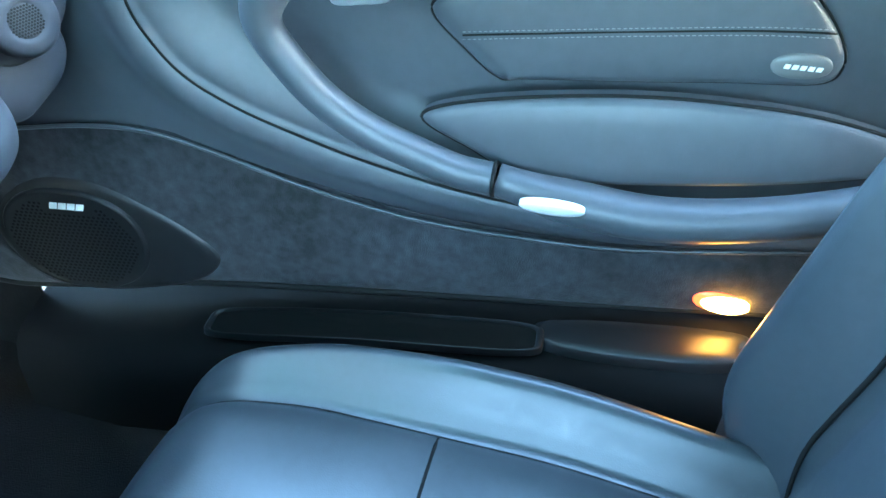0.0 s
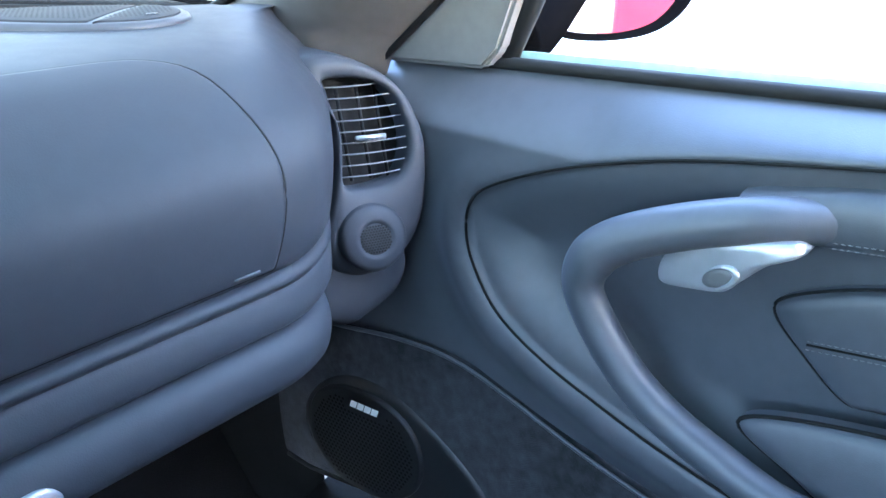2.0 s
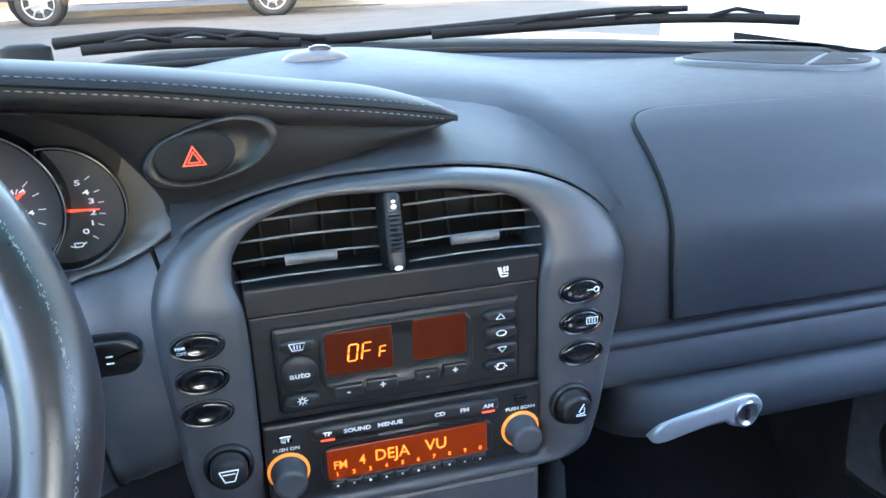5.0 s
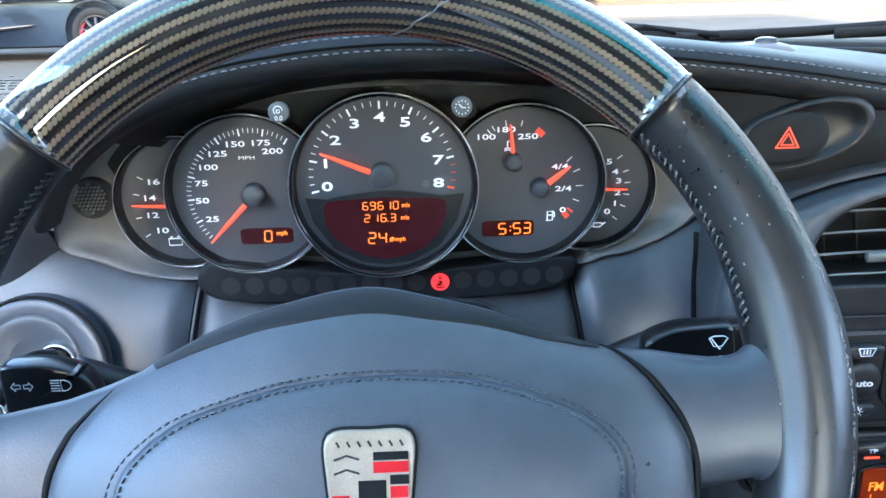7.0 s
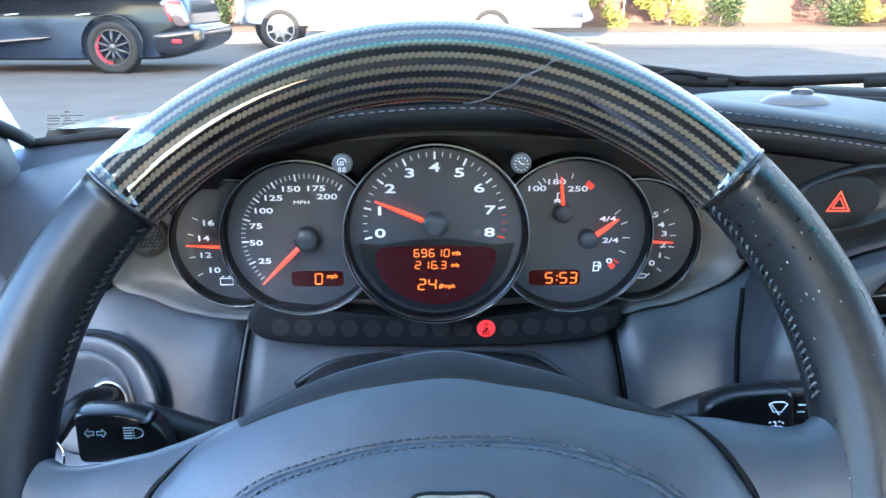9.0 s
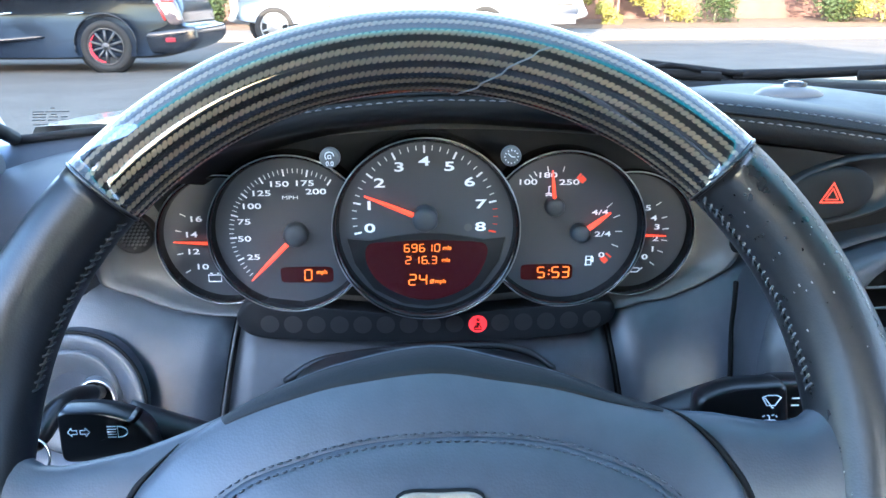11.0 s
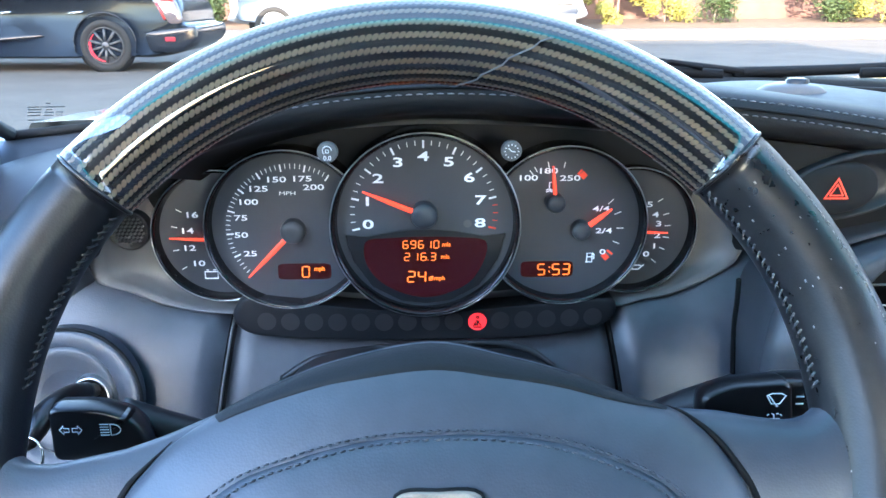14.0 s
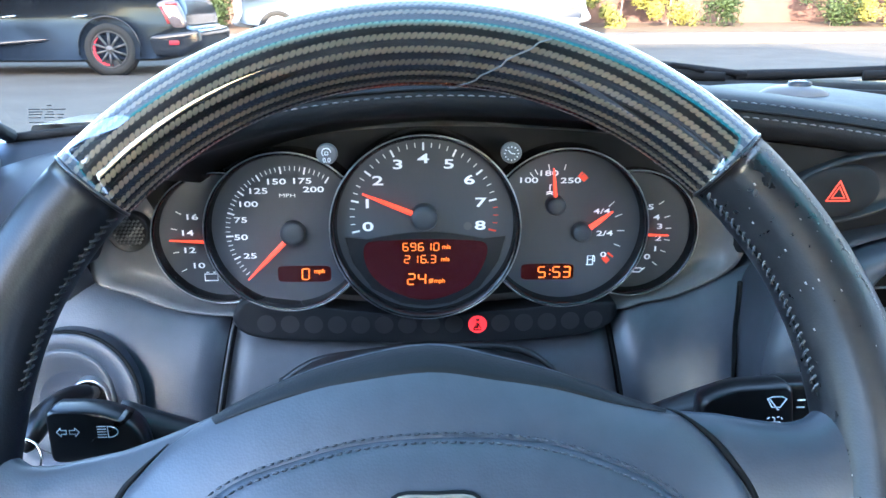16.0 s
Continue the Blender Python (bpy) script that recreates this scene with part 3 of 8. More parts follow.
# fascia under the right wing of the hood
low = spline([(-0.146, 0.482, 0.842), (-0.130, 0.446, 0.850), (-0.1078, 0.424, 0.862), (-0.0525, 0.418, 0.880), (-0.0125, 0.425, 0.888), (0.036, 0.440, 0.895), (0.062, 0.452, 0.900)], 8)
hi_ = spline([(-0.206, 0.415, 0.932), (-0.170, 0.404, 0.930), (-0.12, 0.404, 0.924), (-0.075, 0.408, 0.916), (0.0, 0.424, 0.907), (0.035, 0.438, 0.902), (0.062, 0.452, 0.9015)], 8)
rows = []
for f in [k / 10 for k in range(11)]:
    r = []
    for i, (a, b) in enumerate(zip(low, hi_)):
        bow = (Vector((-0.150, 0.456, 0.889)) - low[0].lerp(hi_[0], 0.5)) * max(0.0, 1 - i / 12) ** 2
        r.append(a.lerp(b, f) + bow * (4 * f * (1 - f)) + Vector((0, -0.006 * math.sin(f * 3.14), 0)))
    rows.append(r)
sheet("wing_fascia", rows, RUBBER, hood, "dark panel under the hood")
patch("hazard_surround", oval(-0.104, 0.903, 0.041, 0.0185, 40, 2.2, radians(14)), lambda x, z, h: Vector((x, 0.404 - h, z)), [(1.0, -0.01), (1.0, 0.003), (0.95, 0.0055), (0.84, 0.0055), (0.8, 0.002), (0.4, 0.002)], PLASTIC, hood, "oval black surround")
hb = patch("hazard_switch", oval(-0.114, 0.9015, 0.024, 0.0145, 36, 2.3, radians(8)), lambda x, z, h: Vector((x, 0.400 - h, z)), [(1.0, -0.004), (0.97, 0.002), (0.9, 0.0035), (0.5, 0.003)], RUBBER, hood, "black hazard warning button with red triangle")


def triangle_ring(r1, r2, place):
    vs = []
    for r in (r1, r2):
        vs += [place(r * math.cos(radians(90 + 120 * k)), r * math.sin(radians(90 + 120 * k))) for k in range(3)]
    return vs, [(k, (k + 1) % 3, 3 + (k + 1) % 3, 3 + k) for k in range(3)]


HZ = lambda x, z: Vector((-0.1145 + x, 0.3964, 0.9005 + z))
vs, fs = joined([triangle_ring(0.0082, 0.0066, HZ), triangle_ring(0.0048, 0.0036, HZ)])
mesh_object("warning_triangle", vs, fs, NEEDLE, hb, "red triangle", smooth=False)

# lower panels round the steering column
EDGE_X = [-0.62, -0.5565, -0.5343, -0.51, -0.474, -0.464, -0.4514, -0.4183, -0.3062, -0.2349, -0.2202, -0.2156, -0.197, -0.1748, -0.139, -0.11]
EDGE_Z = [0.838, 0.8306, 0.8205, 0.8103, 0.8046, 0.798, 0.7927, 0.790, 0.7873, 0.7936, 0.800, 0.8062, 0.812, 0.8158, 0.835, 0.850]
FALL = spline([(0.480, 0.006), (0.470, 0.000), (0.462, -0.006), (0.450, -0.024), (0.440, -0.048), (0.432, -0.078), (0.428, -0.11), (0.442, -0.15), (0.55, -0.19)], 5)


def lower_panel(name, x0, x1, back, label, mat=LEATHER_PAD):
    n = 20
    rows = []
    for p in FALL:
        r = []
        for k in range(n + 1):
            x = x0 + (x1 - x0) * (0.5 - 0.5 * math.cos(math.pi * k / n))
            e = min(x - x0, x1 - x)
            r.append(Vector((x - 1.2 * (x + 0.344) * p.y * (1 - smooth01(0.13, 0.22, abs(x + 0.344))), p.x + back + 0.008 * (1 - smooth01(-0.004, 0.010, e)), float(np.interp(x, EDGE_X, EDGE_Z)) + p.y)))
        rows.append(r)
    return sheet(name, rows, mat, dashboard, label)


lower_panel("knee_panel_left", -0.64, -0.4715, 0.0, "black leather lower panel")
lower_panel("column_panel", -0.468, -0.2215, 0.008, "black leather panel behind the column")
lower_panel("knee_panel_right", -0.219, -0.11, 0.0, "black leather lower panel")
for x, m in ((-0.4697, GREYTRIM), (-0.2202, DARK)):
    tube("panel_seam", [Vector((x - 1.2 * (x + 0.344) * p.y, p.x + 0.006, float(np.interp(x, EDGE_X, EDGE_Z)) + p.y)) for p in FALL[4:]], 0.0010, m, dashboard, n=6)

# ---- centre console ----
console = thing("center_console", (0, 0.42, 0.62), "black arched centre console with vents and oval switches", "console")


def con(x, z, h=0.0):
    return Vector((x, 0.372 + 0.30 * max(0.0, z - 0.815) - h, z))


OUT = spline([(0.0, 0.880), (0.055, 0.878), (0.107, 0.868), (0.145, 0.847), (0.163, 0.816), (0.162, 0.780), (0.154, 0.73), (0.147, 0.685), (0.135, 0.662), (0.09, 0.655), (0.0, 0.652), (-0.09, 0.655), (-0.135, 0.662), (-0.145, 0.685), (-0.148, 0.73), (-0.151, 0.780), (-0.150, 0.818), (-0.137, 0.845), (-0.105, 0.865), (-0.055, 0.877)], 6, True)
INN = spline([(0.0, 0.870), (0.045, 0.868), (0.080, 0.860), (0.098, 0.845), (0.102, 0.826), (0.097, 0.805), (0.0965, 0.75), (0.0975, 0.70), (0.0975, 0.668), (0.07, 0.6655), (0.0, 0.6655), (-0.07, 0.6655), (-0.0975, 0.668), (-0.0975, 0.70), (-0.0965, 0.75), (-0.097, 0.805), (-0.102, 0.826), (-0.098, 0.846), (-0.080, 0.862), (-0.045, 0.871)], 6, True)
rows = []
MID = Vector((0, 0.77))
for f, h, g in ((0, -0.085, 0.93), (0, -0.04, 0.955), (0, -0.016, 0.985), (0, -0.010, 1.0), (0.12, -0.002, 1), (0.3, 0.003, 1), (0.6, 0.003, 1), (0.88, 0.002, 1), (1, 0.0, 1), (1, -0.008, 1), (1, -0.05, 1)):
    rows.append([con(*(MID + (a.lerp(b, f) - MID) * (g if a.x < 0 or a.y > 0.83 else 2 - g if g < 1 else 1.0)), h) for a, b in zip(OUT, INN)])
sheet("surround", rows, SOFT, console, "arched soft black surround", close_u=True)
tube("flank_seam", spline([(-0.150, 0.428, 0.838), (-0.1478, 0.432, 0.822), (-0.1462, 0.436, 0.805), (-0.1450, 0.436, 0.788), (-0.1440, 0.434, 0.768), (-0.143, 0.432, 0.745)], 5), 0.0016, DARK, console, "dark shut line", n=6)
# dashboard leather that closes on the arch with a narrow dark joint
arch_line = [p for p in OUT if p.x <= -0.001 and p.y > 0.846] + [p for p in OUT if p.x > -0.001 and p.y > 0.812]
rows = [[con(p.x, p.y, -0.024) for p in arch_line]]
for f in (0.0, 0.04, 0.12, 0.25, 0.42, 0.6, 0.8, 1.0):
    r = []
    for p in arch_line:
        edge = con(p.x * 1.010, 0.77 + (p.y - 0.77) * 1.010, -0.013)
        far = dash(p.x * 1.04, arc_of(min(p.y + 0.012, 0.8925) if p.x > 0 else 0.8925) + 0.045 * smooth01(0.83, 0.865, p.y), -0.0006)
        r.append(edge.lerp(far, f) + Vector((0, 0, 0.016 * f * (1 - f) ** 3)))
    rows.append(r)
sheet("console_collar", rows, DASHSKIN, dashboard, "black leather closing round the console arch")
patch("recess", INN, con, [(1.0, -0.048), (0.5, -0.048)], DARK, console)
# vents
for sx in (-1, 1):
    vent = part("air_vent", box_geo((min(sx * 0.008, sx * 0.104), 0.4165, 0.820), (max(sx * 0.008, sx * 0.104), 0.4185, 0.868), 0), DARK, console, "black slatted centre vent")
    for k in range(4):
        z = 0.860 - 0.0115 * k
        a, b = sx * 0.009, sx * (0.090 + 0.010 * smooth01(0, 2, k))
        xs = [a + (b - a) * i / 8 for i in range(9)]
        tube("slat", [con(x, z + 0.001 * math.sin(i * 0.39), -0.005) for i, x in enumerate(xs)], 0.00095, SLAT, vent, n=8, flat=0.8)
    tube("slat_tab", [con(sx * 0.053 - 0.016, 0.8365, -0.001), con(sx * 0.053 + 0.016, 0.8365, -0.001)], 0.0032, GREYTRIM, vent, "grey sliding tab", n=8, flat=1.1)
    for k in range(4):
        x = sx * (0.022 + 0.02 * k)
        tube("vane", [con(x, 0.866, -0.027), con(x, 0.826, -0.027)], 0.0014, DARK, vent, n=6)
dv = box("vent_divider", (-0.0062, 0.366, 0.821), (0.0052, 0.40, 0.871), PLASTIC, console, "black divider with thumbwheel", bevel=0.0042, segments=4, m=Matrix.Translation((0, 0.383, 0.846)) @ Matrix.Rotation(radians(-12), 4, "X") @ Matrix.Translation((0, -0.376, -0.846)))
wheel_geo = []
for k in range(11):
    a = radians(-50 + 10 * k)
    wheel_geo.append(tube_geo([Vector((-0.0040, 0.384 - 0.0145 * math.cos(a), 0.846 + 0.018 * math.sin(a))), Vector((0.0030, 0.384 - 0.0145 * math.cos(a), 0.846 + 0.018 * math.sin(a)))], 0.0013, n=6))
vs, fs = joined(wheel_geo)
mesh_object("thumbwheel", vs, fs, PLASTIC, dv, "ribbed thumbwheel")
patch("vent_mark", oval(-0.0005, 0.8265, 0.0026, 0.0017, 12), lambda x, z, h: Vector((x, 0.3678 - h, z)), [(1, 0), (0.5, 0)], WHITE, dv)
patch("vent_mark", oval(-0.0005, 0.8645, 0.0019, 0.0016, 12), lambda x, z, h: Vector((x, 0.3750 - h, z)), [(1, 0), (0.5, 0)], WHITE, dv)
patch("vent_mark", oval(-0.0005, 0.8677, 0.0014, 0.0011, 12), lambda x, z, h: Vector((x, 0.3757 - h, z)), [(1, 0), (0.5, 0)], WHITE, dv)
# seat heating strip below the vents
box("switch_strip", (-0.0965, 0.374, 0.803), (0.0965, 0.42, 0.8215), PLASTIC, console, bevel=0.0015)


def icon_lines(lines, place, r, parent, name="symbol", mat=None):
    """A small printed symbol drawn with thin strokes."""
    geos = [tube_geo([place(*p) for p in l], r, n=4, up=(0.3, 1, 0.2)) for l in lines]
    vs, fs = joined(geos)
    return mesh_object(name, vs, fs, mat or WHITE, parent, smooth=False)


icon_lines([[(-0.0034, 0.0036), (-0.0022, -0.0010), (-0.0014, -0.0030), (0.0030, -0.0030), (0.0034, -0.0012), (-0.0010, -0.0008), (-0.0020, 0.0036)], [(0.0004, 0.0004), (0.0012, 0.0016), (0.0004, 0.0026), (0.0012, 0.0038)], [(0.0024, 0.0004), (0.0032, 0.0016), (0.0024, 0.0026), (0.0032, 0.0038)]], lambda a, b: Vector((0.0705 + a, 0.3738, 0.8118 + b)), 0.0006, console, "seat_symbol")


# oval switches in the two cheeks
def oval_switch(x, z, light, icon=None):
    s = patch("rocker_switch", oval(x, z, 0.0165, 0.0098, 40, 2.0, radians(2)), con, [(1.0, -0.004), (1.0, 0.0035), (0.97, 0.0048), (0.92, 0.0048), (0.89, 0.002), (0.86, 0.0035), (0.7, 0.0055), (0.45, 0.004), (0.2, 0.0032)], GLOSS, console, "oval gloss black switch")
    if light:
        patch("pilot_lamp", oval(x - 0.009, z - 0.001, 0.0016, 0.0016, 12), con, [(1, 0.004), (0.6, 0.0062)], GREYTRIM, s)
    if icon:
        icon_lines(icon, lambda a, b: con(x + 0.0072 + a, z + 0.0008 + b, 0.0062), 0.00045, s)


KEY = [[(-0.004, 0), (0.001, 0)], [(0.001 + 0.0018 * math.cos(q) + 0.0018, 0.0018 * math.sin(q)) for q in [i * 0.63 for i in range(11)]]]
SCREEN = [[(-0.0045, -0.002), (0.0035, -0.002), (0.0035, 0.0026), (-0.0045, 0.0026), (-0.0045, -0.002)]] + [[(a, -0.001), (a, 0.0018)] for a in (-0.0025, -0.0005, 0.0015)]
oval_switch(0.1245, 0.793, True, KEY)
oval_switch(0.1255, 0.7695, True, SCREEN)
oval_switch(0.126, 0.7455, False)
oval_switch(-0.1265, 0.792, False)
oval_switch(-0.1265, 0.769, False)
oval_switch(-0.1265, 0.7455, False)
text("switch_lettering", "PSM", 0.0028, WHITE, facing(-0.1365, 0.3655, 0.7935), console, 0.00006, 1.2)
text("switch_lettering", "OFF", 0.0028, WHITE, facing(-0.136, 0.3655, 0.7902), console, 0.00006, 1.2)


def round_switch(x, z, socket, label):
    ring = patch("round_switch", oval(x, z, 0.0165, 0.0165, 36), con, [(1.0, -0.004), (1.0, 0.004), (0.94, 0.0062), (0.82, 0.0066), (0.78, 0.003), (0.72, 0.003), (0.70, 0.012), (0.64, 0.0145), (0.4, 0.0148)], PLASTIC, console, label)
    patch("ring", oval(x, z, 0.0128, 0.0128, 36), con, [(1.0, 0.002), (1.0, 0.0045), (0.95, 0.005), (0.92, 0.003)], GREYTRIM if socket else GLOSS, ring)
    if socket:
        icon_lines([[(-0.003, -0.004), (0.004, -0.004)], [(-0.003, -0.003), (0.003, -0.002), (0.003, 0.002)], [(-0.001, -0.001), (0.0025, 0.005)]], lambda a, b: con(x + 0.002 + a, z + b, 0.0152), 0.0005, ring)
    else:
        icon_lines([[(-0.006, 0.004), (0.006, 0.004), (0.003, -0.004), (-0.003, -0.004), (-0.006, 0.004)], [(-0.004, 0.0015), (0.004, 0.0015)]], lambda a, b: con(x + a, z + b, 0.0152), 0.0005, ring)


round_switch(0.1195, 0.706, True, "cigarette lighter with grey ring")
round_switch(-0.1185, 0.705, False, "round black rear wiper switch")

# ---- climate control ----
climate = thing("climate_control", (0, 0.39, 0.728), "black climate control unit with amber displays", "climate control")
box("housing", (-0.0955, 0.3745, 0.728), (0.0955, 0.42, 0.8028), PLASTIC, climate, bevel=0.0012)
box("front_plate", (-0.083, 0.3715, 0.7335), (0.081, 0.376, 0.7945), PLASTIC, climate, bevel=0.003)
patch("display_frame", oval(-0.0035, 0.7675, 0.051, 0.0225, 40, 7), lambda x, z, h: Vector((x, 0.3712 - h, z)), [(1.0, -0.002), (1.0, 0.0006), (0.98, 0.0016), (0.95, 0.0016), (0.92, 0.0004), (0.5, 0.0004)], PLASTIC, climate, "raised display frame")
d1 = box("display", (-0.0505, 0.3695, 0.757), (-0.007, 0.372, 0.7875), LCD_DIM, climate, "amber display showing off", bevel=0.0008)
box("display", (0.0065, 0.3695, 0.759), (0.043, 0.372, 0.789), LCD_DIM, climate, "dim amber display", bevel=0.0008)


def segments(parent, place, codes, w, h, slant=0.15, r=0.0006, mat=None):
    """Seven-segment figures: each code lists the lit bars."""
    bars = {"a": ((0, 1), (1, 1)), "b": ((1, 1), (1, 0.5)), "c": ((1, 0.5), (1, 0)), "d": ((0, 0), (1, 0)), "e": ((0, 0), (0, 0.5)), "f": ((0, 0.5), (0, 1)), "g": ((0, 0.5), (1, 0.5)), ".": ((1.25, -0.03), (1.25, 0.10)), ":": ((0.5, 0.24), (0.5, 0.36)), ";": ((0.5, 0.64), (0.5, 0.76))}
    geos = []
    for ox, code in codes:
        for ch in code:
            (a, b), (c, d) = bars[ch]
            p, q = Vector((a, b)), Vector((c, d))
            e = (q - p) * 0.10
            p, q = p + e, q - e
            geos.append(tube_geo([place(ox + p.x * w + slant * p.y * h, p.y * h), place(ox + q.x * w + slant * q.y * h, q.y * h)], r, n=4, up=(0.2, 1, 0.3)))
    vs, fs = joined(geos)
    return mesh_object("lit_reading", vs, fs, mat or AMBER, parent, "glowing amber figures", smooth=False)


SEG = {"0": "abcdef", "1": "bc", "2": "abged", "3": "abgcd", "4": "fgbc", "5": "afgcd", "6": "afgcde", "7": "abc", "8": "abcdefg", "9": "abcdfg", "F": "aefg"}
segments(d1, lambda a, b: Vector((-0.037 + a, 0.3688, 0.7665 + b)), [(0, "abcdef"), (0.0090, "aefg")], 0.0058, 0.0115, r=0.0006)
segments(d1, lambda a, b: Vector((-0.0165 + a, 0.3688, 0.7665 + b)), [(0, "aefg")], 0.0042, 0.0075, r=0.0005)
for x, z, w, s in ((-0.038, 0.7455, 0.019, "-"), (-0.0155, 0.7465, 0.021, "+"), (0.015, 0.7475, 0.0165, "-"), (0.034, 0.7485, 0.0165, "+")):
    b = box("button", (x - w / 2, 0.3675, z - 0.004), (x + w / 2, 0.373, z + 0.004), PLASTIC, climate, bevel=0.0012)
    text("sign", s, 0.0072, WHITE, facing(x, 0.3668, z + 0.0002), b, 0.0002)
TRI = [[(-0.003, -0.0018), (0.003, -0.0018), (0, 0.0022), (-0.003, -0.0018)]]
DOWN = [[(-0.003, 0.0018), (0.003, 0.0018), (0, -0.0022), (-0.003, 0.0018)]]
RING = [[(0.0034 * math.cos(q), 0.002 * math.sin(q)) for q in [i * 0.6 for i in range(12)]]]
SUNNY = [[(0.0015 * math.cos(q), 0.0015 * math.sin(q)) for q in [i * 0.6 for i in range(12)]]] + [[(0.002 * math.cos(q), 0.002 * math.sin(q)), (0.0033 * math.cos(q), 0.0033 * math.sin(q))] for q in [i * 0.785 for i in range(8)]]
TURNING = [[(0.0034 * math.cos(q), 0.0024 * math.sin(q)) for q in [0.5 + i * 0.35 for i in range(7)]], [(0.0034 * math.cos(q), 0.0024 * math.sin(q)) for q in [3.6 + i * 0.35 for i in range(7)]], [(-0.0044, 0.0008), (-0.0030, -0.0004), (-0.0018, 0.0010)], [(0.0018, -0.0010), (0.0030, 0.0004), (0.0044, -0.0008)]]
DEFROST = [[(-0.005, 0.0025), (0.005, 0.0025), (0.0032, -0.0022), (-0.0032, -0.0022), (-0.005, 0.0025)]] + [[(a, -0.0012), (a, 0.0015)] for a in (-0.0018, 0, 0.0018)]
for x, z, ic in ((0.066, 0.7835, TRI), (0.0665, 0.7712, RING), (0.067, 0.759, DOWN), (0.066, 0.7462, TURNING), (-0.068, 0.783, DEFROST), (-0.068, 0.7445, SUNNY)):
    b = patch("button", oval(x, z, 0.0115, 0.0046, 32, 2.8), lambda a, c, h: Vector((a, 0.3715 - h, c)), [(1.0, -0.001), (0.97, 0.003), (0.9, 0.004), (0.5, 0.0045)], PLASTIC, climate)
    icon_lines(ic, lambda a, c, x=x, z=z: Vector((x + a, 0.3665, z + c)), 0.0004, b)
b = patch("auto_button", oval(-0.068, 0.7635, 0.0125, 0.0125, 36), lambda a, c, h: Vector((a, 0.3715 - h, c)), [(1.0, -0.001), (0.97, 0.003), (0.9, 0.004), (0.5, 0.0045)], PLASTIC, climate, "round black button")
text("lettering", "auto", 0.0058, WHITE, facing(-0.068, 0.3664, 0.763), b, 0.00018, 1.25)

# ---- radio ----
radio = thing("car_radio", (0, 0.39, 0.668), "black car radio with lit amber display and two knobs", "radio")
box("front", (-0.0955, 0.3705, 0.669), (0.0965, 0.42, 0.727), PLASTIC, radio, bevel=0.002)
rp = lambda a, c, h: Vector((a, 0.3705 - h, c))
patch("key_bar", oval(0.0, 0.7168, 0.0655, 0.0062, 44, 5), rp, [(1.0, -0.001), (0.985, 0.0025), (0.95, 0.004), (0.5, 0.0042)], PLASTIC, radio)
for x, w in ((-0.0545, "TP"), (-0.0345, "SOUND"), (-0.0125, "MENUE"), (0.022, "CD"), (0.0395, "FM"), (0.0565, "AM")):
    text("key_lettering", w, 0.0040, WHITE, facing(x, 0.3659, 0.7172), radio, 0.00015, 1.3)
for x in (-0.0545, 0.0565):
    box("key_lamp", (x - 0.0045, 0.3656, 0.7122), (x + 0.0045, 0.3666, 0.7132), NEEDLE, radio, bevel=0)
box("maker_mark", (-0.020, 0.3692, 0.7068), (0.0215, 0.3704, 0.7088), GREYTRIM, radio, "plain pale bar of lettering", bevel=0)
patch("display_bezel", oval(0.0, 0.6915, 0.0605, 0.0148, 44, 6), rp, [(1.0, -0.001), (0.99, 0.002), (0.97, 0.0025), (0.95, 0.0012), (0.5, 0.0012)], PLASTIC, radio)
disp = box("display", (-0.056, 0.3683, 0.6795), (0.056, 0.3700, 0.7030), LCD_RADIO, radio, "glowing orange display", bevel=0.0005)
text("display_text", "FM", 0.0086, AMBER, facing(-0.0475, 0.3678, 0.6905), disp, 0.00004, 0.9)
text("display_text", "4", 0.0105, AMBER, facing(-0.0325, 0.3678, 0.6915), disp, 0.00004, 0.85)
text("display_text", "DEJA", 0.0122, AMBER, facing(-0.0120, 0.3678, 0.6925), disp, 0.00004, 0.92)
text("display_text", "VU", 0.0122, AMBER, facing(0.0190, 0.3678, 0.6930), disp, 0.00004, 0.98)
for k in range(10):
    text("preset_figure", str((k + 1) % 10), 0.0042, AMBER, facing(-0.050 + 0.0112 * k, 0.3678, 0.6835), disp, 0.00008)
    bx = -0.0505 + 0.0112 * k
    kb = box("preset_key", (bx - 0.0048, 0.3672, 0.6722), (bx + 0.0048, 0.3712, 0.6778), PLASTIC, radio, bevel=0.0012)
    patch("dot", oval(bx, 0.675, 0.0009, 0.0009, 10), lambda a, c, h: Vector((a, 0.3670 - h, c)), [(1, 0), (0.5, 0)], WHITE, kb)
for x, w in ((-0.0815, "PUSH ON"), (0.0815, "PUSH SCAN")):
    gl = patch("knob_glow", oval(x, 0.6915, 0.0141, 0.0141, 36), rp, [(1.0, 0.0), (0.98, 0.0012), (0.86, 0.0014)], KNOB_GLOW, radio, "lit orange ring")
    patch("knob", oval(x, 0.6915, 0.0122, 0.0122, 36), rp, [(1.0, -0.001), (1.0, 0.003), (0.93, 0.004), (0.90, 0.014), (0.84, 0.0165), (0.6, 0.017), (0.3, 0.0165)], SOFT, radio, "dark grey round knob")
    text("knob_lettering", w, 0.0033, WHITE, facing(x, 0.3702, 0.7085), radio, 0.0001, 1.25)
    box("small_key", (x - 0.0045, 0.3685, 0.714), (x + 0.0045, 0.3715, 0.7195), GLOSS, radio, bevel=0.001)
text("key_lettering", "EJT", 0.0036, WHITE, facing(-0.0815, 0.3682, 0.7165), radio, 0.0001, 1.3)

